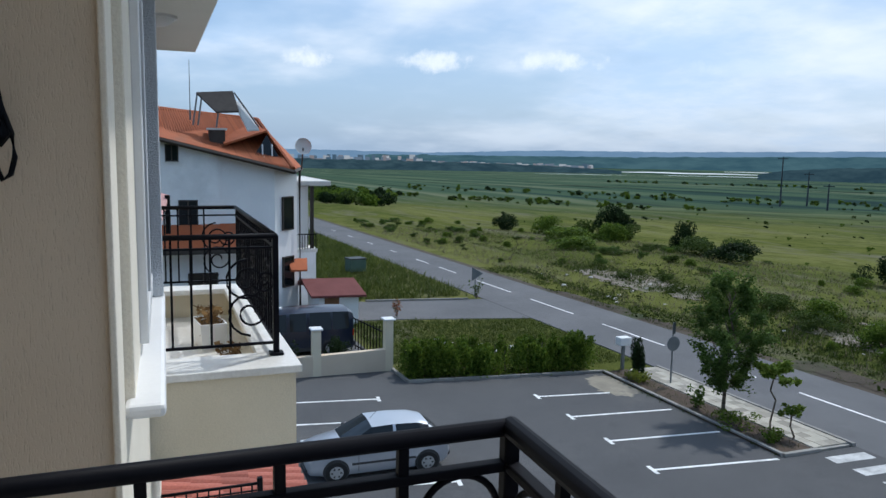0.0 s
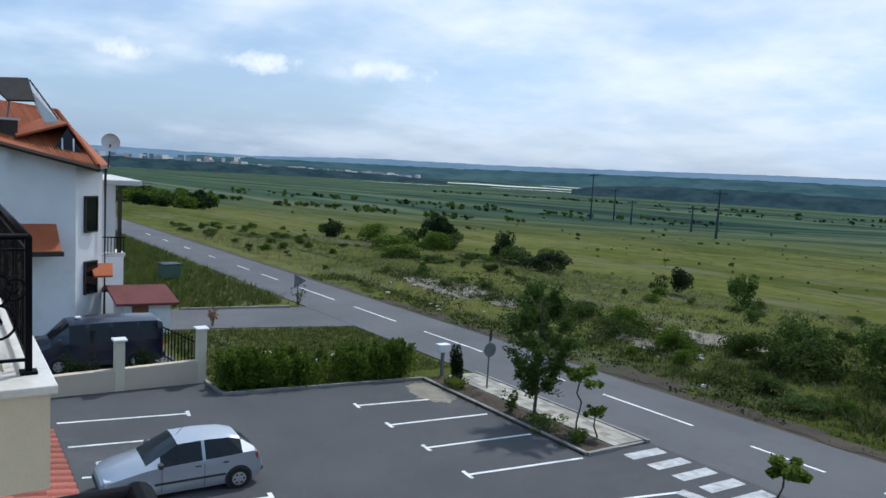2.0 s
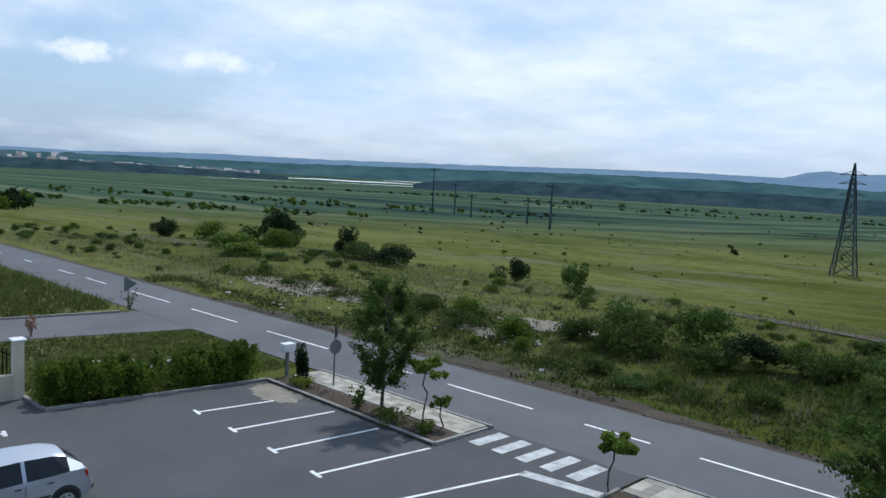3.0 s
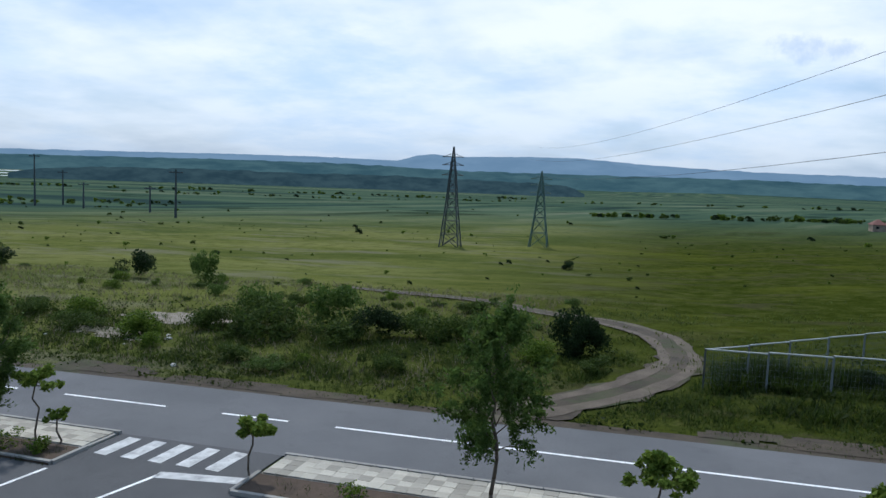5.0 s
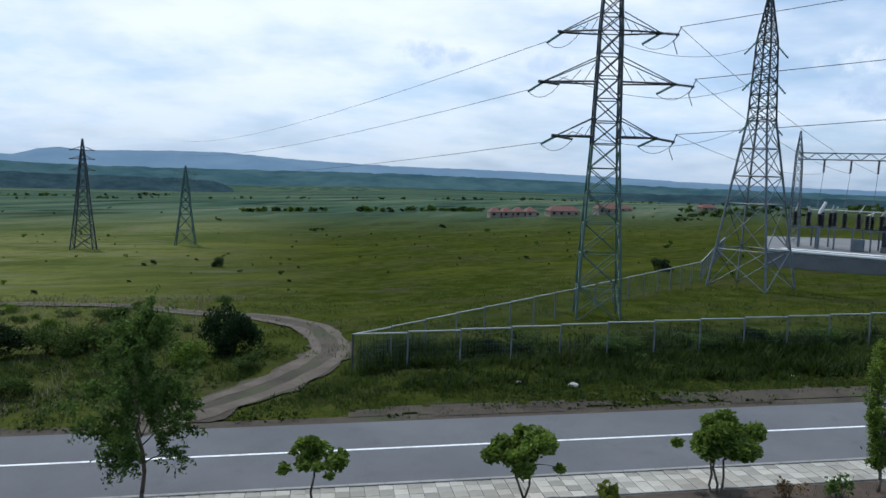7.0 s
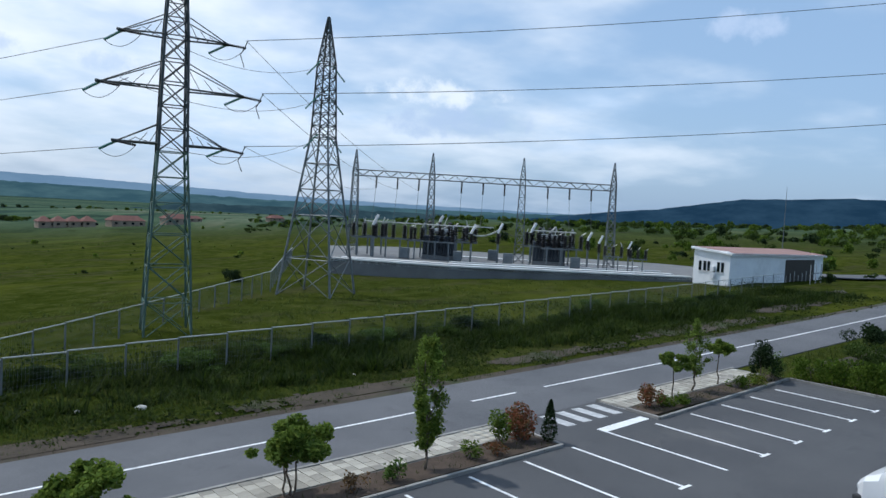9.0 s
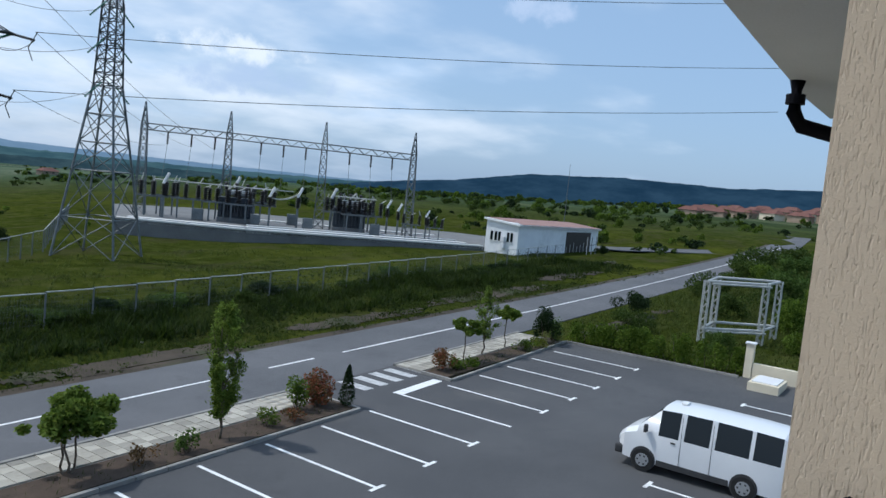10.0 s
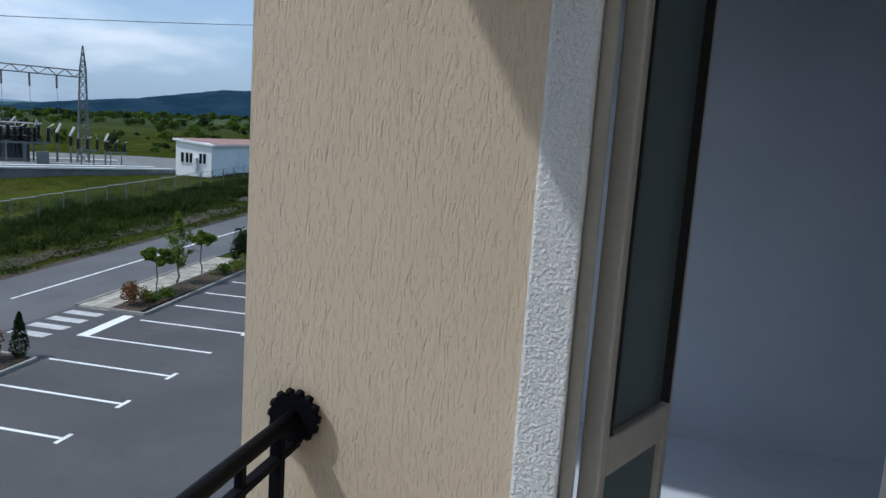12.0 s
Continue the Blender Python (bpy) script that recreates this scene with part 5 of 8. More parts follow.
for i in range(9):
    u_ = (i // 3 + 0.25 + 0.25 * (i % 3)) / 3
    p_ = GA.lerp(GB, u_)
    cable("dropper", (p_.x - 0.15, p_.y - 0.15, YZ + 8.6), (p_.x - 2.0, p_.y - 2.0, YZ + 4.5), 0.5, 0.022, part_bus, M_STEEL_DARK, 8)
cable("dropper", (*(GA.lerp(GB, 0.46) - Vector((2.4, 2.4))), YZ + 3.6), (*(GA.lerp(GB, 0.57) - Vector((2.1, 2.1))), YZ + 4.2), 0.5, 0.09, part_bus, M_FENCE_BAR, 10)
cable("dropper", (*(GA.lerp(GB, 0.58) - Vector((2.1, 2.1))), YZ + 4.2), (*(GA.lerp(GB, 0.70) - Vector((1.7, 1.7))), YZ + 4.0), 0.6, 0.03, part_bus, M_STEEL_DARK, 10)

hut = thing("substation_hut", "white flat-roofed service hut with a brown door", "hut", (80.2, 43.9, gz(80.2, 43.9)), 0)
HL, HW, HH = 24.0, 4.5, 3.95
part("wall", boxed(0, HL, 0, 0.25, -1.0, 3.5), M_WHITE, hut)
part("wall", boxed(0, 0.25, 0.25, HW, -1.0, HH - 0.05), M_WHITE, hut)
part("wall", boxed(0.25, HL, HW - 0.25, HW, -1.0, HH - 0.05), M_WHITE, hut)
part("wall", boxed(HL - 0.25, HL, 0.25, HW - 0.25, -1.0, 3.5), M_WHITE, hut)
bm = bmesh.new()
V = [bm.verts.new(p) for p in ((-0.3, -0.35, 3.5), (HL + 0.3, -0.35, 3.3), (HL + 0.3, HW + 0.3, 3.75), (-0.3, HW + 0.3, HH), (-0.3, -0.35, 3.72), (HL + 0.3, -0.35, 3.52), (HL + 0.3, HW + 0.3, 3.97), (-0.3, HW + 0.3, HH + 0.22))]
for q in ((3, 2, 1, 0), (4, 5, 6, 7), (0, 1, 5, 4), (1, 2, 6, 5), (2, 3, 7, 6), (3, 0, 4, 7)):
    bm.faces.new([V[i] for i in q])
part("roof", bm, M_WHITE, hut)
slab_top = bmesh.new()
V = [slab_top.verts.new(p) for p in ((0.3, -0.3, 3.76), (HL + 0.25, -0.3, 3.56), (HL + 0.25, HW + 0.2, 4.01), (0.3, HW + 0.2, HH + 0.26), (0.3, -0.38, 3.60), (HL + 0.25, -0.38, 3.40))]
slab_top.faces.new(V[:4])
slab_top.faces.new((V[0], V[4], V[5], V[1]))
part("roof_covering", slab_top, material("faded_roof_sheet", (0.26, 0.15, 0.125), (0.36, 0.22, 0.19), 0.8, 0.6, 0.2, 20.0), hut, "faded pinkish red roof sheet")
# dark sheet on the closed wall paints the shade inside the open garage
part("garage_shade_panel", boxed(13.4, 21.4, -0.06, 0.02, 0.1, 2.95), M_DARK, hut, "dark wide panel standing in for the shaded garage opening")
for i in range(7):
    part("door_slat", boxed(13.6 + i * 1.1, 13.72 + i * 1.1, -0.1, -0.06, 0.1, 1.0 + 0.25 * (i % 3)), M_FENCE_BAR, hut)
for y_ in (0.7, 1.2, 2.4, 2.9, 3.5):
    w_ = part("window", boxed(-0.05, 0.0, y_, y_ + 0.32, 1.5, 2.6), M_GLASS, hut)
    part("sill", boxed(-0.12, -0.05, y_ - 0.05, y_ + 0.37, 1.42, 1.5), M_CONC, w_)
part("air_conditioner", boxed(-0.4, 0.0, 1.7, 2.2, 1.5, 2.1, bevel=0.03), M_PVC, hut, "white air conditioner box")
part("air_conditioner", boxed(-0.4, 0.0, 1.65, 2.15, 0.7, 1.3, bevel=0.03), M_PVC, hut, "white air conditioner box")
gate = thing("leaning_gate", "leaning grey steel gate frame by the fence", "gate", (93.0, 40.5, gz(93, 40.5)), 8)
for x_ in (0, 2.2, 4.4):
    part("bar", rod(bmesh.new(), (x_, 0, 0), (x_ + 1.0, 0.3, 2.3), 0.06, 6), M_STEEL, gate)
part("bar", rod(bmesh.new(), (0.5, 0.15, 1.2), (5.0, 0.2, 1.2), 0.05, 6), M_STEEL, gate)
mast = thing("antenna_mast", "slender guyed antenna mast", "mast", (118.0, 56.0, gz(118, 56)), 0)
part("pole", rod(bmesh.new(), (0, 0, 0), (0, 0, 12.5), 0.08, 6, 0.03), M_STEEL, mast)

# steel portal frame beyond the right hedge
pf = thing("portal_frame", "grey galvanised steel box frame on lattice legs", "steel frame", (0, 0, 0))
for x_, y_ in ((46.3, 12.4), (48.9, 9.6), (51.8, 9.4), (49.4, 12.6)):
    z_ = gz(x_, y_)
    bm = bmesh.new()
    for dx, dy in ((-0.16, -0.16), (0.16, -0.16), (0.16, 0.16), (-0.16, 0.16)):
        rod(bm, (x_ + dx, y_ + dy, z_), (x_ + dx, y_ + dy, z_ + 3.75), 0.035, 4)
    for i in range(9):
        s_ = 1 if i % 2 else -1
        for dx, dy in ((1, 0), (0, 1)):
            for o_ in (-0.16, 0.16):
                a_ = (x_ + (s_ * 0.16 if dx else o_), y_ + (s_ * 0.16 if dy else o_), z_ + 0.41 * i)
                b_ = (x_ + (-s_ * 0.16 if dx else o_), y_ + (-s_ * 0.16 if dy else o_), z_ + 0.41 * (i + 1))
                rod(bm, a_, b_, 0.02, 4)
    part("lattice_leg", bm, M_FENCE_BAR, pf)
q4 = [(46.3, 12.4), (48.9, 9.6), (51.8, 9.4), (49.4, 12.6)]
for zr in (3.7, 0.85):
    for i in range(4):
        (xa, ya), (xb, yb) = q4[i], q4[(i + 1) % 4]
        part("beam", rod(bmesh.new(), (xa, ya, gz(xa, ya) + zr), (xb, yb, gz(xb, yb) + zr), 0.09, 6), M_FENCE_BAR, pf)
        if i == 0:
            part("beam", rod(bmesh.new(), (xa, ya - 0.3, gz(xa, ya) + zr - 0.12), (xb, yb - 0.3, gz(xb, yb) + zr - 0.12), 0.06, 6), M_FENCE_BAR, pf)

# ---- white house across the car park ----
HZ = -1.05
hs = thing("white_house", "white plastered three-storey house with an orange tile roof", "house", (0, 0, 0))


def prism(outline, z0, z1):
    bm = bmesh.new()
    lo_ = [bm.verts.new((x, y, z0)) for x, y in outline]
    hi_ = [bm.verts.new((x, y, z1(x, y) if callable(z1) else z1)) for x, y in outline]
    k_ = len(outline)
    for i in range(k_):
        bm.faces.new((lo_[i], lo_[(i + 1) % k_], hi_[(i + 1) % k_], hi_[i]))
    bm.faces.new(hi_)
    bm.faces.new(lo_[::-1])
    return bm


def verge(x, y):
    return 7.30 + (6.9 - y) * 0.235 if y > 0.1 else 8.9 - (0.1 - y) * 0.2


part("wall", prism([(-41.8, 3.2), (-41.8, 6.1), (-43.4, 7.6), (-50, 7.6), (-50, 3.2)], HZ - 0.5, verge), M_WHITE, hs)
part("wall", prism([(-41.55, 0.1), (-41.55, 3.2), (-50, 3.2), (-50, 0.1)], HZ - 0.5, verge), M_WHITE, hs)
part("wall", prism([(-42.0, -6.5), (-42.0, 0.1), (-50, 0.1), (-50, -6.5)], HZ - 0.5, verge), M_WHITE, hs)


def slab_roof(name, pts, th, mat, parent, label=""):
    bm = bmesh.new()
    a_ = [bm.verts.new(p) for p in pts]
    b_ = [bm.verts.new((p[0], p[1], p[2] - th)) for p in pts]
    k_ = len(pts)
    bm.faces.new(a_)
    bm.faces.new(b_[::-1])
    for i in range(k_):
        bm.faces.new((a_[i], b_[i], b_[(i + 1) % k_], a_[(i + 1) % k_]))
    return part(name, bm, mat, parent, label)


A_, B_, C_, D_, E_, F_, G_ = (-41.1, 7.0, 7.45), (-41.1, 0.1, 9.08), (-41.1, -6.6, 7.75), (-45.5, 5.7, 10.15), (-45.5, -0.4, 10.65), (-45.5, -6.6, 9.6), (-46.5, 8.4, 7.5)
main_roof = slab_roof("roof", [A_, B_, E_, D_], 0.18, M_TILE, hs, "orange tile roof slope")
slab_roof("roof", [B_, C_, F_, E_], 0.18, M_TILE, hs, "orange tile roof slope")
slab_roof("roof", [A_, D_, G_], 0.18, M_TILE, hs, "orange tile roof slope")
slab_roof("roof", [D_, E_, (-50, -0.4, 8.6), (-50, 8.2, 7.4), G_], 0.18, M_TILE, hs)
slab_roof("roof", [E_, F_, (-50, -6.6, 8.2), (-50, -0.4, 8.6)], 0.18, M_TILE, hs)
for a_, b_ in ((A_, B_), (B_, C_), (A_, G_)):
    part("eaves_board", tube([(a_[0] + 0.03, a_[1], a_[2] - 0.14), (b_[0] + 0.03, b_[1], b_[2] - 0.14)], 0.13, 6), M_DARK, hs, "dark brown eaves gutter")
for a_, b_ in ((B_, E_), (E_, D_), (D_, A_)):
    part("ridge_cap", tube([(a_[0], a_[1], a_[2] + 0.02), (b_[0], b_[1], b_[2] + 0.02)], 0.13, 8), M_TILE, hs)


def house_window(y0, y1, z0, z1, x_=-41.55):
    w_ = part("window", boxed(x_ - 0.1, x_ + 0.02, y0, y1, z0, z1), M_GLASS, hs, "dark glazed window")
    for a_ in ((y0 - 0.06, y0, z0, z1), (y1, y1 + 0.06, z0, z1), (y0 - 0.06, y1 + 0.06, z1, z1 + 0.06), (y0 - 0.06, y1 + 0.06, z0 - 0.07, z0), ((y0 + y1) / 2 - 0.03, (y0 + y1) / 2 + 0.03, z0, z1)):
        part("frame", boxed(x_ - 0.05, x_ + 0.06, *a_), M_DARK, w_)
    part("sill", boxed(x_, x_ + 0.14, y0 - 0.1, y1 + 0.1, z0 - 0.12, z0 - 0.07), M_CONC, w_)


house_window(0.62, 1.15, 7.85, 8.6)
house_window(1.2, 2.05, 4.2, 5.75)
house_window(1.6, 3.0, 0.6, 1.9)
for z0, z1 in ((4.1, 5.85), (0.9, 2.5)):
    w_ = part("window", boxed(-0.42, 0.42, -0.03, 0.05, z0, z1), M_GLASS, hs, "dark glazed window")
    w_.matrix_basis = pose(-42.55, 6.9, 0, 0, 0, -47)
    for a_ in ((-0.48, -0.42, z0, z1), (0.42, 0.48, z0, z1), (-0.48, 0.48, z1, z1 + 0.06), (-0.48, 0.48, z0 - 0.06, z0)):
        part("frame", boxed(a_[0], a_[1], -0.02, 0.09, a_[2], a_[3]), M_DARK, w_)
part("rain_pipe", tube([(-43.3, 7.75, 7.3), (-43.3, 7.72, 6.9), (-43.3, 7.72, HZ)], 0.07, 6), M_DARK, hs)
ch = part("chimney", boxed(-42.9, -42.1, 2.8, 3.6, 8.4, 9.45), M_DARK, hs, "dark brick chimney")
part("chimney_cap", boxed(-43.0, -42.0, 2.7, 3.7, 9.45, 9.55), M_CONC, ch)
dm = part("dormer", prism([(-42.2, 3.9), (-41.95, 5.7), (-43.8, 5.9), (-43.8, 3.9)], 8.0, lambda x, y: 8.15 + (0.0 if y < 5 else 0.05)), M_WHITE, hs)
slab_roof("dormer_roof", [(-41.7, 3.5, 8.75), (-42.2, 5.75, 9.5), (-44.4, 5.5, 9.85), (-44.2, 3.4, 9.35)], 0.1, M_TILE, dm)
slab_roof("dormer_roof", [(-42.2, 5.75, 9.5), (-41.9, 6.75, 8.0), (-44.0, 7.0, 8.2), (-44.4, 5.5, 9.85)], 0.1, M_TILE, dm)
bm = bmesh.new()
bm.faces.new([bm.verts.new(p) for p in ((-41.93, 5.05, 8.12), (-41.86, 6.35, 8.10), (-42.05, 5.75, 9.25))])
part("dormer_window", bm, M_GLASS, dm, "dark triangular dormer window")
for y_ in (5.5, 6.0):
    part("mullion", rod(bmesh.new(), (-41.85, y_, 8.12), (-41.95, y_, 8.75), 0.04, 4), M_PVC, dm)
sp = thing("solar_heater", "solar water heater panels on a roof frame", "solar panel", (0, 0, 0))
slab_roof("collector", [(-43.3, 2.25, 11.45), (-43.3, 4.15, 11.6), (-42.4, 4.35, 10.5), (-42.4, 3.2, 10.42)], 0.09, M_DARK, sp, "dark brown underside of a tilted collector")
slab_roof("collector", [(-43.0, 4.05, 11.2), (-42.9, 4.5, 10.95), (-42.0, 5.35, 9.55), (-42.1, 4.75, 9.5)], 0.09, M_CONC, sp, "pale reflecting collector panel")
for a_, b_ in (((-43.3, 2.3, 11.4), (-43.3, 2.05, 9.7)), ((-43.3, 2.55, 11.4), (-43.3, 2.3, 9.7)), ((-43.2, 4.2, 11.5), (-43.3, 5.5, 9.7)), ((-42.5, 3.3, 10.4), (-42.6, 3.2, 9.6))):
    part("strut", rod(bmesh.new(), a_, b_, 0.045, 6), M_STEEL, sp)
an = thing("roof_antenna", "thin whip antenna on the roof", "antenna", (-44.0, 1.95, 10.3))
part("whip", rod(bmesh.new(), (0, 0, -0.3), (0, 0, 2.9), 0.03, 5, 0.015), M_STEEL, an)
part("mount", rod(bmesh.new(), (0, 0, -0.3), (0, 0, 0.2), 0.05, 6), M_STEEL, an)
ds = thing("satellite_dish", "round grey satellite dish on a pole", "satellite dish", (-43.8, 8.05, 8.7))
bm = bmesh.new()
bmesh.ops.create_uvsphere(bm, u_segments=18, v_segments=9, radius=0.48, matrix=Matrix.Rotation(radians(80), 4, "Y") @ Matrix.Diagonal((1, 1, 0.3, 1)))
bmesh.ops.bisect_plane(bm, geom=bm.verts[:] + bm.edges[:] + bm.faces[:], plane_co=(0, 0, 0), plane_no=(1, 0, 0.15), clear_outer=True)
part("dish", bm, M_CONC, ds, smooth=True)
part("pole", rod(bmesh.new(), (-0.1, 0, -0.1), (-0.1, -0.1, -1.3), 0.04, 6), M_DARK, ds)
cn = part("canopy", prism([(-39.6, -2.0), (-39.6, 5.2), (-41.6, 5.2), (-41.6, -2.0)], 3.3, lambda x, y: 3.45 + (-39.6 - x) * 0.55), M_TILE, hs, "orange tiled window canopy")
part("canopy_edge", boxed(-39.7, -39.55, -2.1, 5.3, 3.2, 3.42), M_DARK, cn)
part("canopy", prism([(-42.0, 7.0), (-42.0, 7.9), (-43.2, 8.1), (-43.2, 7.0)], 1.75, lambda x, y: 1.85 + (-42.0 - x) * 0.4), M_TILE, hs, "small orange tiled porch roof")

h2 = thing("far_white_house", "white house part with a pale flat canopy and balcony", "house", (0, 0, 0))
part("wall", boxed(-55, -47.5, 2.0, 9.0, -1.8, 6.3), M_WHITE, h2)
part("canopy", boxed(-56, -46.8, 1.5, 10.3, 6.3, 6.6, bevel=0.05), M_CONC, h2, "pale corrugated canopy")
part("column", boxed(-47.2, -46.95, 9.05, 9.25, 2.4, 6.3), M_DARK, h2)
part("balcony_slab", boxed(-48.5, -46.6, 8.0, 9.4, 2.2, 2.4), M_CONC, h2)
part("balcony_wall", boxed(-48.5, -46.6, 8.0, 9.3, -1.8, 2.2), M_WHITE, h2)
for i in range(8):
    part("baluster", boxed(-46.68, -46.63, 8.1 + i * 0.17, 8.14 + i * 0.17, 2.4, 3.3), M_IRON, h2)
part("balcony_rail", boxed(-46.7, -46.6, 8.0, 9.4, 3.3, 3.36), M_IRON, h2)

sd = thing("garden_shed", "white shed with a dark red shingle roof", "shed", (0, 0, 0))
part("wall", boxed(-43.5, -40.3, 8.2, 10.4, -1.4, 0.75), M_WHITE, sd)
slab_roof("roof", [(-39.9, 7.7, 0.72), (-39.9, 10.75, 0.66), (-42.2, 10.6, 1.25), (-42.4, 7.6, 1.28)], 0.12, M_SHINGLE, sd)
slab_roof("roof", [(-42.4, 7.6, 1.28), (-42.2, 10.6, 1.25), (-44.2, 10.6, 0.7), (-44.2, 7.6, 0.7)], 0.12, M_SHINGLE, sd)
part("door", boxed(-40.3, -40.25, 8.5, 9.3, -1.2, 0.5), M_WOOD, sd)

# pale pink awning close by
aw = thing("tiled_awning", "faded pink tiled awning on a dark bracket", "awning", (0, 0, 0))
slab_roof("awning_top", [(-13.6, -1.3, 8.05), (-13.0, 0.18, 7.72), (-12.2, 0.05, 7.36), (-12.4, -1.3, 7.45)], 0.06, M_PINK, aw)
part("bracket", rod(bmesh.new(), (-12.3, 0.0, 7.4), (-12.2, -0.9, 7.0), 0.05, 6), M_IRON, aw)
part("bracket", rod(bmesh.new(), (-12.9, 0.16, 7.72), (-12.9, 0.16, 7.1), 0.04, 6), M_IRON, aw)
part("wall_plate", boxed(-13.6, -12.1, -1.4, -1.2, 6.6, 8.2), M_CREAM, aw)

# low garden wall with pillars and iron fence
gw = thing("garden_wall", "low tan garden wall with capped pillars", "wall", (0, 0, 0))
part("wall", prism([(-30.5, 1.5), (-30.15, 1.5), (-30.1, 9.1), (-30.4, 9.1)], -1.4, lambda x, y: gz(x, y) + 0.78 + 0.03 * (y - 3)), M_STUCCO, gw)
for y_, h_ in ((6.02, 1.95), (9.1, 2.2), (2.4, 1.8)):
    p_ = part("pillar", boxed(-30.5, -30.1, y_ - 0.17, y_ + 0.17, -1.4, gz(-30, y_) + h_), M_CREAM, gw)
    part("cap", boxed(-30.58, -30.02, y_ - 0.25, y_ + 0.25, gz(-30, y_) + h_, gz(-30, y_) + h_ + 0.07, bevel=0.015), M_PVC, p_)
gf = thing("iron_fence", "black iron bar fence between garden pillars", "fence", (-30.4, 9.15, gz(-30, 9.1)), 190)
for i in range(13):
    part("bar", boxed(0.2 + i * 0.32, 0.235 + i * 0.32, -0.018, 0.018, 0.1, 1.75 - 0.02 * i), M_IRON, gf)
for z_ in (0.25, 1.5):
    part("rail", boxed(0.1, 4.3, -0.02, 0.02, z_, z_ + 0.05), M_IRON, gf)
pr = thing("garden_pillar", "tan gate pillar with a white cap by the hedge", "pillar", (39.25, 8.1, gz(39.2, 8.1)), 0)
part("shaft", boxed(-0.18, 0.18, -0.18, 0.18, -0.1, 1.7), M_CREAM, pr)
part("cap", boxed(-0.25, 0.25, -0.25, 0.25, 1.7, 1.77, bevel=0.015), M_PVC, pr)
tagged(part("garden_wall_low", boxed(39.1, 39.4, -1.5, 7.9, gz(39, 4) - 0.3, gz(39, 4) + 0.75), M_CREAM), "low tan garden wall closing the car park", "wall", kind="structure")
sb = thing("service_box", "low pale concrete service box on the asphalt", "manhole box", (37.6, 6.85, gz(37, 7)), 0)
part("box_body", boxed(-1.0, 1.0, -0.68, 0.68, -0.1, 0.42, bevel=0.03), M_CREAM, sb)
part("lid", boxed(-0.85, 0.85, -0.55, 0.55, 0.42, 0.47, bevel=0.01), M_PVC, sb)

# road sign
sg = thing("road_sign", "round traffic sign and plate on a grey pole, seen from behind", "road sign", (-24.6, 19.3, gz(-24.6, 19.3)), 0)
part("pole", rod(bmesh.new(), (0, 0, -0.2), (0, 0, 2.6), 0.035, 8), M_STEEL, sg)
part("disc", rod(bmesh.new(), (0.04, 0, 1.75), (0.06, 0, 1.75), 0.3, 24), M_STEEL, sg)
part("plate", boxed(0.04, 0.06, -0.06, 0.06, 2.15, 2.62), M_STEEL_DARK, sg)
sg2 = thing("road_sign", "grey triangular road sign far along the road", "road sign", (-47.0, 20.3, gz(-47, 20.3)), 0)
part("pole", rod(bmesh.new(), (0, 0, -0.2), (0, 0, 1.5), 0.04, 6), M_STEEL, sg2)
bm = bmesh.new()
bmesh.ops.create_cone(bm, cap_ends=True, segments=3, radius1=0.55, radius2=0.55, depth=0.04, matrix=Matrix.Translation((0.05, 0, 1.6)) @ Matrix.Rotation(radians(90), 4, "Y"))
part("triangle", bm, M_STEEL, sg2)
bn = thing("waste_bin", "dark green wheeled waste container by the verge", "waste bin", (-61.0, 15.5, gz(-61, 15.5)), 10)
part("bin_body", boxed(-0.6, 0.6, -0.7, 0.7, 0.15, 1.15, bevel=0.05), M_STEEL_GREEN, bn)
part("lid", boxed(-0.64, 0.64, -0.74, 0.74, 1.15, 1.28, bevel=0.04), M_STEEL_DARK, bn)
for y_ in (-0.55, 0.55):
    part("wheel", rod(bmesh.new(), (-0.4, y_, 0.1), (0.4, y_, 0.1), 0.1, 8), M_RUBBER, bn)
mb = thing("meter_box", "small white meter box on a post by the hedge", "meter box", (-27.4, 18.9, gz(-27.4, 18.9)), 0)
part("post", boxed(-0.06, 0.06, -0.06, 0.06, 0, 1.1), M_STEEL, mb)
part("box_body", boxed(-0.2, 0.2, -0.28, 0.28, 1.1, 1.45, bevel=0.02), M_PVC, mb)

# ---- far land ----


def far_point(yaw, dist, z):
    return (-math.sin(radians(yaw)) * dist, math.cos(radians(yaw)) * dist, z)


def ridge(name, prof, dist, depth, mat, label, jit=0.05, seed=3):
    """A hill chain: crest heights by bearing, with a foot before and a slope behind."""
    bm = bmesh.new()
    rows = []
    yaws = np.arange(prof[0][0], prof[-1][0] + 0.01, 0.35)
    hs_ = np.interp(yaws, [p[0] for p in prof], [p[1] for p in prof])
    for yw, el in zip(yaws, hs_):
        el = el + jit * noise.noise((yw * 0.9, seed, 0)) + jit * 0.6 * noise.noise((yw * 3.1, seed, 4))
        row = [bm.verts.new(far_point(yw, dist - depth, -60))]
        for k_ in range(1, 7):
            u = k_ / 6
            z = -60 + (8.5 + math.tan(radians(el)) * dist + 60) * (math.sin(u * math.pi / 2) ** 1.2)
            z += 6 * noise.noise((yw * 0.8, u * 4, seed)) * math.sin(u * math.pi)
            row.append(bm.verts.new(far_point(yw, dist - depth + depth * u, z)))
        row.append(bm.verts.new(far_point(yw, dist + 150, -60)))
        rows.append(row)
    for a_, b_ in zip(rows, rows[1:]):
        for i in range(len(a_) - 1):
            bm.faces.new((a_[i], b_[i], b_[i + 1], a_[i + 1]))
    return tagged(part(name, bm, mat, smooth=True), label, "hills", kind="structure")


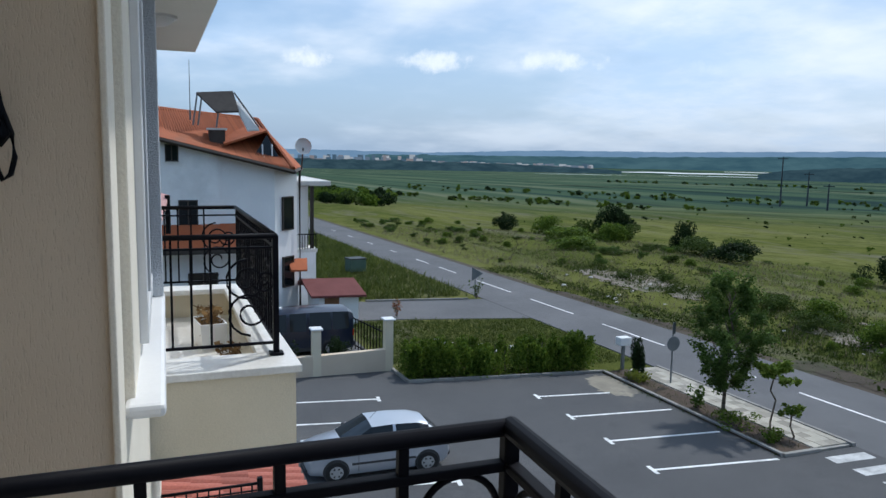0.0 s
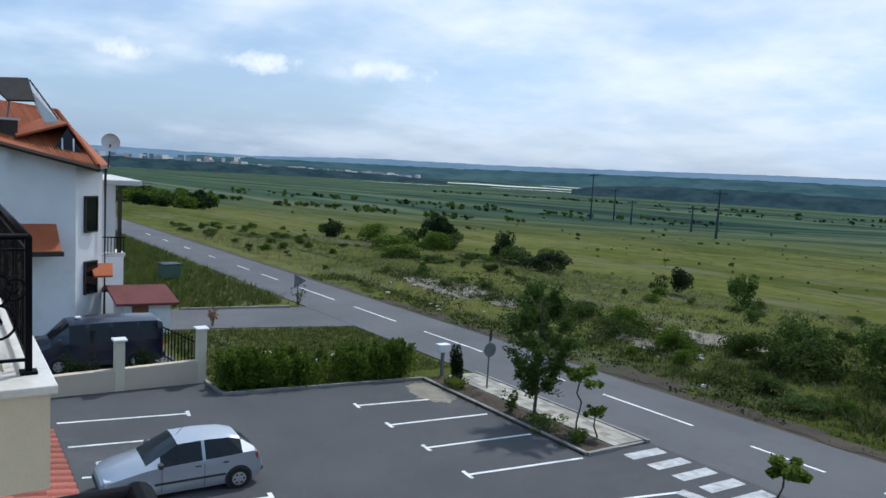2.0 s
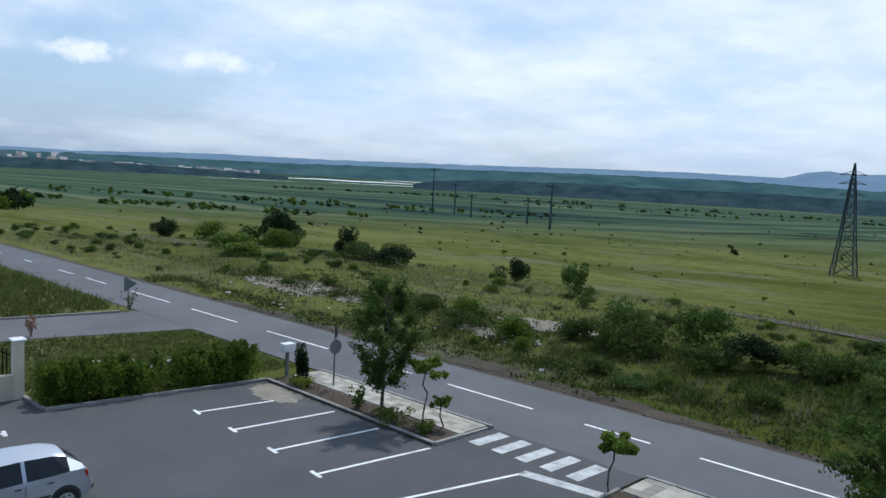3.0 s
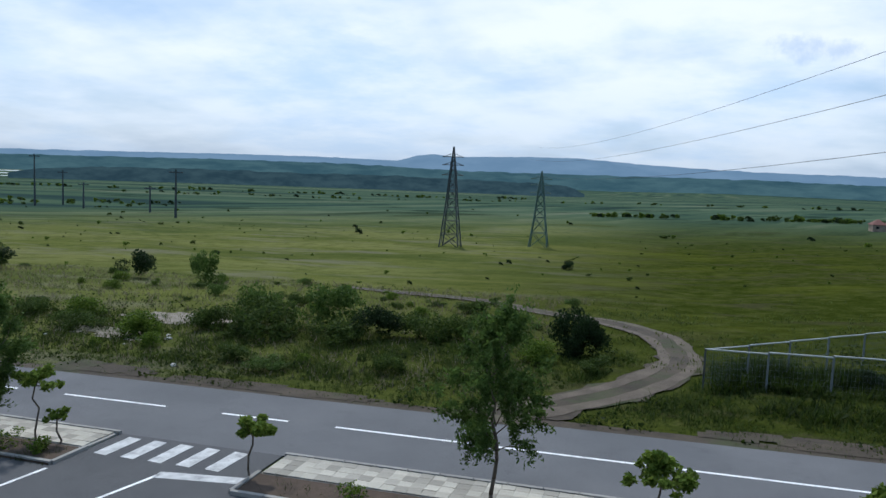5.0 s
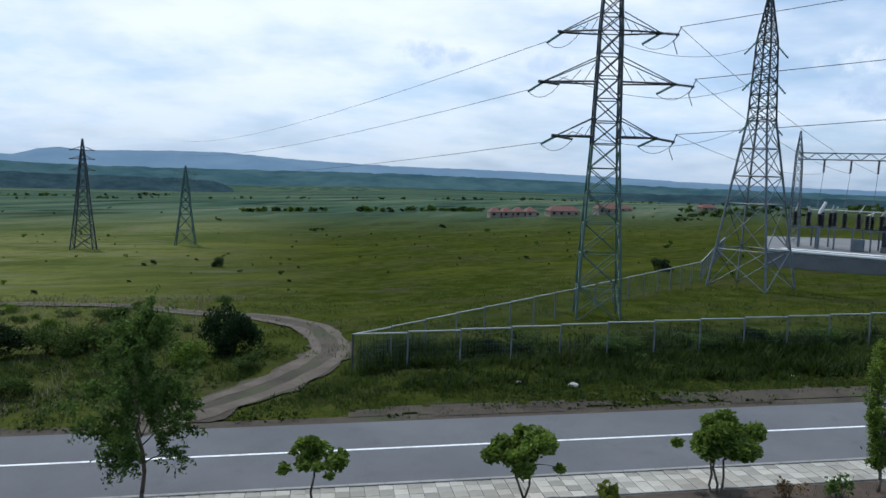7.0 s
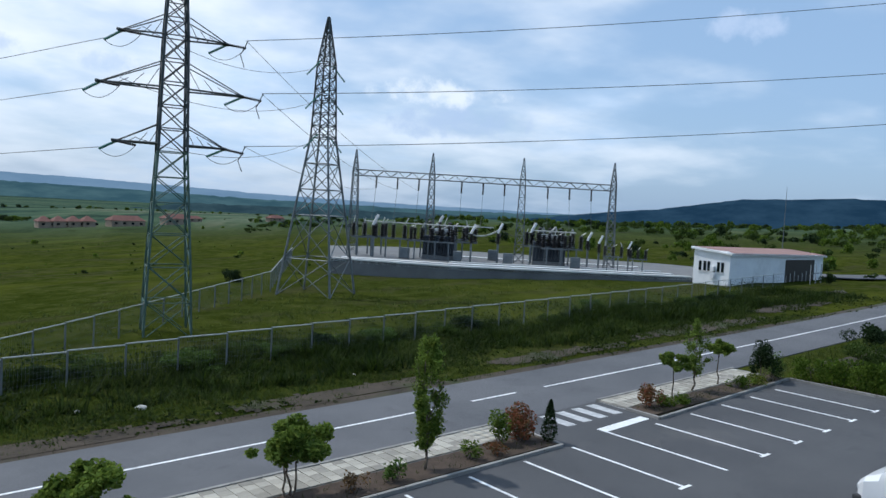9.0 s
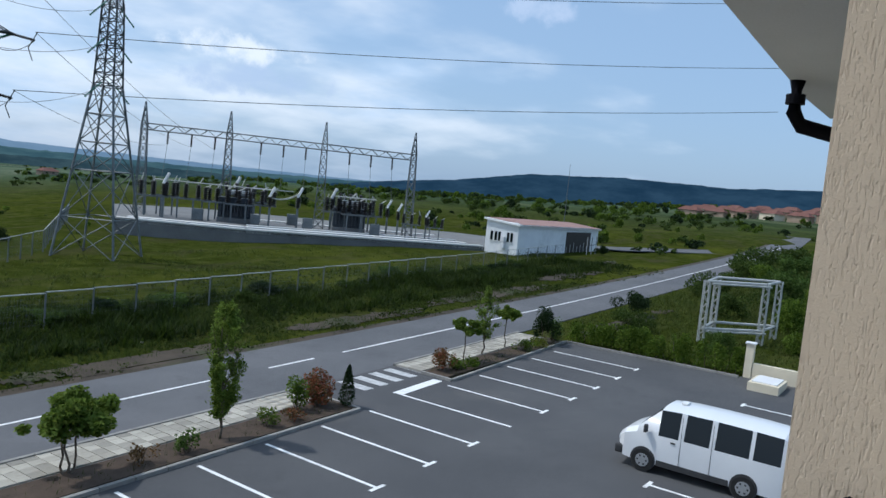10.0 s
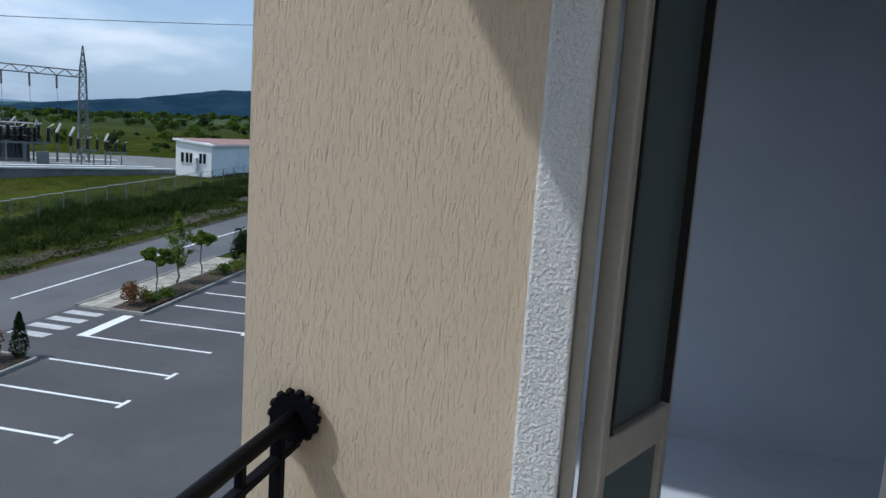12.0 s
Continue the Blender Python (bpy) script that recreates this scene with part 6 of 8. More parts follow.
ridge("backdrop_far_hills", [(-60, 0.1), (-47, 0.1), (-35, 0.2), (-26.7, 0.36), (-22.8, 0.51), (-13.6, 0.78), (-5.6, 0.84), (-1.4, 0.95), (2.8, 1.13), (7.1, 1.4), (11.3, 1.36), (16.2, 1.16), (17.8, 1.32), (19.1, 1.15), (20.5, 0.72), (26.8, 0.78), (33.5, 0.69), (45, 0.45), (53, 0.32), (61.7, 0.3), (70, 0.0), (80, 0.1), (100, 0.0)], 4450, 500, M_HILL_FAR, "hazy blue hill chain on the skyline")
ridge("backdrop_mid_hills", [(-86, 0.6), (-56, 0.25), (-47, -0.05), (-38, -0.15), (-26, -0.05), (-17, 0.15), (-5, 0.3), (7, 0.2), (16, 0.15), (24, 0.35), (33, 0.3), (45, 0.1), (56, -0.1), (75, -0.2)], 3700, 420, M_HILL_MID, "rolling hills beyond the plain, blue-green with painted haze", 0.08, 8)
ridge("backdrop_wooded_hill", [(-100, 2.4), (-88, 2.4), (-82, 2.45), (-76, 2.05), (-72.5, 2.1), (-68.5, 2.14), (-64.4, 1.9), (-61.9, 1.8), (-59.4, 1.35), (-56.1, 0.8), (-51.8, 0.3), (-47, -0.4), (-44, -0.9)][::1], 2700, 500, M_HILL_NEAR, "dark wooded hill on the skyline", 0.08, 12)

ridge("backdrop_woods", [(6.5, -1.2), (8, -0.62), (14, -0.5), (22, -0.42), (28, -0.5), (34, -0.46), (41, -0.55), (45, -0.8), (47, -1.2)], 1800, 110, M_WOODS, "dark plantation across the plain, blue-green with painted haze", 0.10, 17)
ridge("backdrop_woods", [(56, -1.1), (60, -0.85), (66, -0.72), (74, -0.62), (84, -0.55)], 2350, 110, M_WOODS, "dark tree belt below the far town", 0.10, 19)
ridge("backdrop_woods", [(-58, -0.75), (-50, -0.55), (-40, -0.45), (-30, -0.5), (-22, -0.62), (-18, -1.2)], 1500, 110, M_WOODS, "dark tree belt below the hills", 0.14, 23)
tn = np.random.default_rng(11)
bm = bmesh.new()
for i in range(620):
    yw = tn.uniform(66.5, 82) if i < 540 else tn.uniform(58, 68)
    d = tn.uniform(2500, 3300)
    x_, y_, _ = far_point(yw, d, 0)
    h_ = tn.uniform(5, 15) + (tn.uniform(8, 26) if tn.random() < 0.14 and yw > 70 else 0)
    z_ = float(ground_z(x_, y_)) + 6
    w_ = tn.uniform(6, 17)
    box(bm, x_ - w_ / 2, x_ + w_ / 2, y_ - w_ * 0.7, y_ + w_ * 0.7, z_ - 14, z_ + h_)
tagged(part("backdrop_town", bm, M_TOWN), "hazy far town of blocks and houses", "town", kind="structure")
for y0, y1, d0, d1 in ((57.0, 46.0, 2450, 2640), (53.0, 38.0, 1960, 2080), (62.5, 55.5, 1700, 1760), (49.0, 37.0, 2900, 3060), (45.0, 39.0, 2300, 2380), (18.5, 16.5, 2700, 2800)):
    bm = bmesh.new()
    n_ = 14
    rows = []
    for i in range(n_ + 1):
        yw = y0 + (y1 - y0) * i / n_
        wob = 0.3 + 0.7 * math.sin(math.pi * i / n_)
        mid = (d0 + d1) / 2 + (d1 - d0) * 0.6 * noise.noise((yw * 0.4, d0, 0))
        hw_ = (d1 - d0) / 2 * wob
        rows.append([bm.verts.new((*far_point(yw, dd, 0)[:2], float(ground_z(*far_point(yw, dd, 0)[:2])) + 2.5)) for dd in (mid - hw_, mid + hw_)])
    for a_, b_ in zip(rows, rows[1:]):
        bm.faces.new((a_[0], b_[0], b_[1], a_[1]))
    tagged(part("backdrop_lagoon", bm, M_WATER), "pale salt lagoon on the far plain, its shine painted as glow", "water", kind="structure")


def cottage(x, y, L, W, h, turn, mat=None, label="far white house with an orange tile roof"):
    e = thing("far_house", label, "house", (x, y, gz(x, y)), turn, "far houses")
    part("wall", boxed(-L / 2, L / 2, -W / 2, W / 2, -1.5, h), mat or M_CREAM, e)
    bm = bmesh.new()
    V = [bm.verts.new(p) for p in ((-L / 2 - 0.4, -W / 2 - 0.4, h), (L / 2 + 0.4, -W / 2 - 0.4, h), (L / 2 + 0.4, W / 2 + 0.4, h), (-L / 2 - 0.4, W / 2 + 0.4, h), (-L / 2 + W * 0.3, 0, h + W * 0.3), (L / 2 - W * 0.3, 0, h + W * 0.3))]
    for q in ((0, 1, 5, 4), (1, 2, 5), (2, 3, 4, 5), (3, 0, 4), (3, 2, 1, 0)):
        bm.faces.new([V[i] for i in q])
    part("roof", bm, M_TILE_FAR, e)
    for i in range(max(2, int(L / 3))):
        part("window", boxed(-L / 2 + 1.0 + i * 3, -L / 2 + 2.0 + i * 3, -W / 2 - 0.05, -W / 2, h * 0.4, h * 0.75), M_GLASS, e)


for i, (x, y) in enumerate(((66, 290), (70.5, 289), (75, 288), (79.5, 287))):
    cottage(x, y, 4.2, 6, 2.1, 0, M_TAN_FAR, "far tan house with a red tile roof")
TAN = "far tan house with a red tile roof"
cottage(92, 285, 12, 6, 2.2, 4, M_TAN_FAR, TAN)
cottage(116, 300, 10, 6, 2.4, 4, M_TAN_FAR, TAN)
cottage(136, 330, 6, 4, 1.5, 0, M_TAN_FAR, TAN)
cottage(168, 315, 7, 4.5, 1.6, 8, M_TAN_FAR, TAN)
hr = np.random.default_rng(21)
for i in range(16):
    yw = -73.5 - i * 0.6
    d = 300 + 26 * (i % 3) + hr.uniform(-6, 6)
    x, y, _ = far_point(yw, d, 0)
    cottage(x, y, 7.5, 5.0, 1.3 + 0.08 * i + hr.uniform(0, 0.7), 70 + hr.uniform(-25, 25), M_CREAM if i % 4 == 1 else M_TAN_FAR, "tan holiday house with a weathered tile roof on the hillside")

# ---- plants ----


def leaves(rng, centres, size, spread=0.35, droop=0.0):
    """Folded leaf quads with random tilt at the given centres."""
    k_ = len(centres)
    a = rng.normal(size=(k_, 3))
    a[:, 2] = a[:, 2] * 0.6 - droop
    a /= np.linalg.norm(a, axis=1, keepdims=True)
    b = rng.normal(size=(k_, 3))
    b -= (b * a).sum(1, keepdims=True) * a
    b /= np.linalg.norm(b, axis=1, keepdims=True)
    L = size * rng.uniform(0.65, 1.35, (k_, 1))
    W = L * spread
    v = np.stack([centres - a * L / 2, centres + b * W / 2 + a * L * 0.05, centres + a * L / 2, centres - b * W / 2 + a * L * 0.05], 1)
    return v.reshape(-1, 3)


def leaf_mesh(name, rng, centres, size, mat, spread=0.45, droop=0.0):
    v = leaves(rng, centres, size, spread, droop)
    return raw(name, v, np.arange(len(v)).reshape(-1, 4), mat)


def ball_points(rng, k_, c, r, hollow=0.45):
    d = rng.normal(size=(k_, 3))
    d /= np.linalg.norm(d, axis=1, keepdims=True)
    return np.asarray(c) + d * (hollow + (1 - hollow) * rng.random((k_, 1)) ** 0.6) * np.asarray(r)


def branch(bm, a, b, r0, r1, rng, n_=4):
    a, b = Vector(a), Vector(b)
    pts = [a.lerp(b, i / n_) + Vector(rng.normal(size=3)) * (0.04 * (b - a).length if 0 < i < n_ else 0) for i in range(n_ + 1)]
    for i in range(n_):
        rod(bm, pts[i], pts[i + 1], r0 + (r1 - r0) * i / n_, 7, r0 + (r1 - r0) * (i + 1) / n_)


def feather_tree(x, y, h, crown, leaf, label, size, count, seed, trunk=0.06, first=0.3, rise=0.6, droop=0.0, group="roadside trees"):
    """Thin limbs that carry sprays of small leaves; crown gives the radius at u (0..1 up the crown)."""
    rng = np.random.default_rng(seed)
    e = thing("tree", label, "tree", (x, y, gz(x, y) + 0.05), rng.uniform(0, 360), group)
    bm = bmesh.new()
    branch(bm, (0, 0, -0.15), (0.04, 0, h * first), trunk, trunk * 0.8, rng)
    branch(bm, (0.04, 0, h * first), (0.0, 0.05, h * 0.95), trunk * 0.8, trunk * 0.12, rng, 6)
    part("trunk", bm, M_BARK, e, smooth=True)
    nl = max(16, int(h * 7))
    sprays = []
    for i in range(nl):
        u = ((i + 0.5) / nl) ** 0.9
        zt = h * (first + (1 - first) * u)
        r = crown(u) * rng.uniform(0.55, 1.15)
        an_ = i * 2.4 + rng.uniform(-0.6, 0.6)
        tip = Vector((math.cos(an_) * r, math.sin(an_) * r, min(h, zt + rng.uniform(-0.1, 0.2))))
        root = Vector((0.02, 0.02, max(h * first * 0.85, zt - rise * (r + 0.3))))
        if i % 2 == 0:
            bm = bmesh.new()
            branch(bm, root, tip, trunk * 0.32, trunk * 0.08, rng, 3)
            part("limb", bm, M_BARK, e, smooth=True)
        for _ in range(7):
            a_ = root.lerp(tip, rng.uniform(0.35, 1.0))
            d_ = (tip - root).normalized() + Vector(rng.normal(size=3)) * 0.55 + Vector((0, 0, -droop * rng.uniform(0.4, 1.8)))
            sprays.append((a_, a_ + d_.normalized() * crown(0.45) * rng.uniform(0.22, 0.55)))
    wts = rng.uniform(0.3, 1.7, len(sprays))
    cs = []
    for (a_, b_), w_ in zip(sprays, wts):
        k_ = max(3, int(count * w_ / len(sprays)))
        t_ = rng.random((k_, 1))
        cs.append(np.array(a_) * (1 - t_) + np.array(b_) * t_ + rng.normal(size=(k_, 3)) * size * 0.55)
    part("crown", leaf_mesh("crown", rng, np.concatenate(cs), size, leaf, 0.42, droop), leaf, e)
    return e


def dome_tree(x, y, h, w_, leaf, label, size, count, seed, trunk=0.035, stems=1, group="small bed trees"):
    """A thin stem under a flat-bottomed, clumped head of broad leaves."""
    rng = np.random.default_rng(seed)
    e = thing("tree", label, "tree", (x, y, gz(x, y) + 0.05), rng.uniform(0, 360), group)
    z0_ = h - w_ * 0.85
    bm = bmesh.new()
    for s_ in range(stems):
        an_ = s_ * 6.283 / stems
        branch(bm, (0.05 * math.cos(an_), 0.05 * math.sin(an_), -0.15), (w_ * 0.3 * math.cos(an_) * (stems > 1), w_ * 0.3 * math.sin(an_) * (stems > 1), z0_ + 0.1), trunk, trunk * 0.7, rng)
    part("trunk", bm, M_BARK, e, smooth=True)
    cs = []
    for i in range(16):
        an_, el_ = i * 2.4, rng.uniform(-0.15, 1.0) * 1.4
        r = w_ * rng.uniform(0.45, 1.12)
        c = Vector((math.cos(an_) * math.cos(el_) * r, math.sin(an_) * math.cos(el_) * r, z0_ + math.sin(el_) * r * 0.75))
        if i % 3 == 0:
            bm = bmesh.new()
            branch(bm, (0, 0, z0_ - 0.1), c, trunk * 0.5, trunk * 0.15, rng, 3)
            part("limb", bm, M_BARK, e, smooth=True)
        rad = w_ * rng.uniform(0.16, 0.40)
        cs.append(ball_points(rng, int(count / 16 * (rad / w_ / 0.28) ** 2), c, (rad, rad, rad * 0.75), 0.2))
    part("crown", leaf_mesh("crown", rng, np.concatenate(cs), size, leaf, 0.5, 0.25), leaf, e)
    return e


feather_tree(-20.4, 18.35, 5.0, lambda u: 1.35 * math.sin(math.pi * (0.14 + 0.80 * u)) ** 0.7, M_LEAF, "slender young roadside tree with feathery green foliage", 0.13, 14500, 1, 0.075, 0.24, 1.0, 0.1)
feather_tree(-4.0, 18.85, 5.4, lambda u: 1.5 * math.sin(math.pi * (0.22 + 0.74 * u)) ** 0.8 * (1 - 0.25 * u), M_LEAF, "young roadside tree with drooping feathery foliage", 0.12, 13500, 2, 0.06, 0.34, 0.8, 0.75)
feather_tree(15.4, 18.2, 4.25, lambda u: 0.66 * math.sin(math.pi * (0.06 + 0.86 * u ** 1.25)), M_LEAF_B, "narrow columnar young poplar", 0.105, 10500, 3, 0.05, 0.16, 2.2, -0.5)
feather_tree(32.1, 19.0, 3.3, lambda u: 0.55 * math.sin(math.pi * (0.16 + 0.80 * u)), M_LEAF_B, "narrow columnar young poplar", 0.11, 3200, 4, 0.05, 0.26, 1.8, -0.4)
for x, y, h, w_, k_, sd, st in ((-18.9, 19.0, 2.4, 0.62, 900, 5, 1), (-10.9, 18.6, 1.75, 0.55, 1500, 6, 1), (0.12, 18.95, 2.0, 0.82, 1900, 7, 1), (5.5, 18.8, 2.1, 0.95, 3200, 8, 2), (10.9, 18.75, 2.2, 1.12, 4200, 9, 3), (30.1, 18.85, 2.0, 0.66, 2400, 10, 1), (34.25, 19.0, 2.2, 0.66, 2200, 11, 1), (-18.0, 18.9, 1.2, 0.36, 300, 12, 1)):
    dome_tree(x, y, h, w_, M_LEAF_B, "small round-headed broad-leaved tree on a thin stem", 0.155, int(k_ * 1.1), sd, 0.035, st)


def shrub(x, y, h, w_, leaf, label, count, size, seed, cone=False, group="bed shrubs", d=None):
    rng = np.random.default_rng(seed)
    e = thing("shrub", label, "shrub", (x, y, gz(x, y) + 0.04), rng.uniform(0, 360), group)
    bm = bmesh.new()
    for i in range(5):
        an_ = i * 1.26
        branch(bm, (0, 0, -0.1), (math.cos(an_) * w_ * 0.5, math.sin(an_) * w_ * 0.5, h * 0.6), 0.02, 0.006, rng, 2)
    part("stems", bm, M_BARK, e)
    if cone:
        u = rng.random((count, 1)) ** 0.8
        an_ = rng.uniform(0, 6.283, (count, 1))
        rr_ = w_ * (1 - u) ** 0.7 * rng.uniform(0.55, 1.05, (count, 1)) * np.minimum(1, 0.4 + u * 4)
        c = np.concatenate([np.cos(an_) * rr_, np.sin(an_) * rr_, 0.05 + u * h * 0.97], 1)
    else:
        k_ = 11
        c = np.concatenate([ball_points(rng, count // k_, (rng.normal() * w_ * 0.42, rng.normal() * (d or w_) * 0.42, h * rng.uniform(0.3, 0.75)), (w_ * 0.45, (d or w_) * 0.45, h * 0.28), 0.5) for _ in range(k_)])
        c[:, 2] = np.clip(c[:, 2], 0.03, h * 1.1)
    part("foliage", leaf_mesh("foliage", rng, c, size, leaf, 0.5), leaf, e)
    return e


shrub(-25.9, 18.6, 1.95, 0.34, M_LEAF_D, "dark upright evergreen shrub", 2600, 0.10, 31)
shrub(-25.2, 18.1, 0.62, 0.5, M_LEAF_Y, "low yellow-green rounded shrub", 700, 0.10, 32)
shrub(-21.6, 18.2, 0.95, 0.3, M_LEAF, "thin pale green shrub", 260, 0.13, 33)
shrub(20.8, 17.85, 1.55, 0.36, M_LEAF_D, "dark conical cypress in the bed", 1500, 0.09, 34, True)
shrub(20.0, 18.5, 1.45, 0.72, M_LEAF_R, "wide shrub with red-tinted new leaves", 1700, 0.12, 35)
shrub(19.1, 18.6, 1.3, 0.5, M_LEAF_B, "leafy green shrub in the planting bed", 800, 0.12, 36)
shrub(27.8, 18.5, 1.25, 0.5, M_LEAF_R, "shrub with red-tinted new leaves", 1000, 0.11, 37)
shrub(28.5, 18.1, 0.6, 0.55, M_LEAF_H, "low green shrub in the planting bed", 700, 0.10, 38)
shrub(37.1, 18.3, 2.1, 0.62, M_LEAF_D, "large dark evergreen shrub", 2400, 0.12, 39)
shrub(38.3, 18.3, 1.5, 0.6, M_LEAF, "loose green shrub in the planting bed", 900, 0.12, 40)
shrub(36.0, 17.95, 0.62, 0.5, M_LEAF_Y, "low yellow-green rounded shrub", 700, 0.10, 41)
shrub(34.6, 18.0, 0.7, 0.5, M_LEAF_H, "low green shrub in the planting bed", 600, 0.10, 42)
shrub(29.5, 18.0, 0.5, 0.45, M_LEAF_H, "low green shrub in the planting bed", 500, 0.10, 43)
shrub(14.0, 17.9, 0.85, 0.35, M_LEAF, "thin pale green shrub", 260, 0.13, 44)
shrub(12.6, 18.1, 0.7, 0.35, M_LEAF_DRY, "brownish low shrub in the bed", 220, 0.11, 45)
shrub(7.6, 18.2, 0.8, 0.3, M_LEAF_Y, "upright tuft of pale yellow-green blades", 300, 0.2, 46)
shrub(17.2, 18.1, 0.7, 0.35, M_LEAF_B, "small green shrub in the planting bed", 300, 0.11, 47)
shrub(18.2, 17.9, 0.55, 0.35, M_LEAF_R, "low shrub with red-tinted leaves", 300, 0.10, 48)
shrub(-1.8, 18.3, 0.5, 0.4, M_LEAF_R, "low reddish ground shrub", 300, 0.10, 49)
shrub(2.6, 18.3, 0.45, 0.4, M_LEAF_DRY, "low brownish ground shrub", 260, 0.10, 50)
shrub(-7.6, 18.2, 0.5, 0.4, M_LEAF_H, "low green ground shrub", 260, 0.10, 51)
shrub(-19.6, 18.1, 0.55, 0.6, M_LEAF_H, "low green shrub under the small tree", 600, 0.10, 52)
shrub(-18.0, 18.2, 0.5, 0.5, M_LEAF_H, "low green shrub under the small tree", 420, 0.10, 53)
shrub(-31.5, 4.6, 1.5, 0.6, M_LEAF_D, "dark rounded shrub behind the garden wall", 1200, 0.10, 54)
shrub(-31.5, 7.3, 1.4, 0.6, M_LEAF_D, "dark rounded shrub behind the garden wall", 1200, 0.10, 55)
shrub(-41.5, 13.0, 1.1, 0.25, M_LEAF_R, "thin reddish sapling in the grass", 200, 0.12, 56)
shrub(-46.5, 20.2, 1.5, 0.4, M_LEAF, "thin leafy roadside sapling", 160, 0.13, 57)


def hedge(x0, y0, x1, y1, w_, h, count, seed, label):
    rng = np.random.default_rng(seed)
    e = thing("hedge", label, "hedge", (0, 0, 0))
    L = math.hypot(x1 - x0, y1 - y0)
    nxv, nyv = -(y1 - y0) / L, (x1 - x0) / L
    plumes = int(L * w_ * 11)
    cs = []
    for i in range(plumes):
        u, side = rng.random(), rng.uniform(-1, 1)
        x, y = x0 + (x1 - x0) * u + nxv * side * w_ * 0.42, y0 + (y1 - y0) * u + nyv * side * w_ * 0.42
        top = h * (0.80 + 0.30 * noise.noise((x * 0.8, y * 0.8, 2)) + rng.uniform(-0.14, 0.16)) * (1 - 0.18 * side * side)
        k_ = count // plumes
        up = rng.random((k_, 1)) ** 0.7
        rad = 0.24 * (1.0 - 0.75 * up ** 2)
        cs.append(np.concatenate([x + rng.normal(size=(k_, 1)) * rad * 0.8, y + rng.normal(size=(k_, 1)) * rad * 0.8, gz(x, y) + 0.05 + up * top], 1))
    part("foliage", leaf_mesh("foliage", rng, np.concatenate(cs), 0.12, M_LEAF_H, 0.5, -0.9), M_LEAF_H, e)
    bm = bmesh.new()
    for i in range(int(L / 0.5)):
        u = (i + 0.5) / int(L / 0.5)
        px_, py_ = x0 + (x1 - x0) * u, y0 + (y1 - y0) * u
        branch(bm, (px_, py_, gz(px_, py_) - 0.1), (px_ + rng.normal() * 0.2, py_ + rng.normal() * 0.2, gz(px_, py_) + h * 0.7), 0.025, 0.008, rng, 2)
    tagged(part("stems", bm, M_BARK, e), kind="stuff")


hedge(-28.95, 9.5, -28.05, 17.6, 1.5, 1.75, 30000, 61, "thick unclipped green hedge along the car park")
hedge(39.7, 8.5, 39.6, 17.6, 1.1, 1.45, 15000, 62, "thick green hedge at the end of the car park")

# shrubs of the meadow, on shared foliage
BUSH = []
for i in range(7):
    rng = np.random.default_rng(70 + i)
    k_ = 14
    c = np.concatenate([ball_points(rng, 210, (rng.normal() * 0.36, rng.normal() * 0.36, rng.uniform(0.2, 0.85 if i % 2 else 0.7)), (0.34, 0.34, 0.24), 0.4) for _ in range(k_)])
    c[:, 2] = np.clip(c[:, 2], 0.01, 1.15)
    BUSH.append(leaf_mesh("bush", rng, c, 0.088, (M_BUSH, M_LEAF_D, M_BUSH, M_LEAF_H, M_BUSH, M_LEAF, M_LEAF_D)[i], 0.55))


def land(x, y):
    w2 = float(smooth01(27.5, 34, y)) * float(smooth01(700, 100, math.hypot(x, y)))
    return gz(x, y) + (noise.noise((x * 0.11, y * 0.11, 0)) * 0.28 + noise.noise((x * 0.03, y * 0.03, 5)) * 0.5) * w2 - 0.02


BUSH_LABEL = ("dense green field bush", "dark rounded field bush", "spreading green field bush", "bright green field bush", "uneven green thicket", "loose pale green bush", "very dark compact bush")


def bush(x, y, h, w_, kind_, rz=0.0):
    ob = new("bush", BUSH[kind_])
    ob.matrix_basis = Matrix.LocRotScale((x, y, land(x, y) - 0.05 * h), Euler((0, 0, rz)), (w_, w_, h))
    return tagged(ob, BUSH_LABEL[kind_] + " in the meadow", "bush", "meadow bushes")


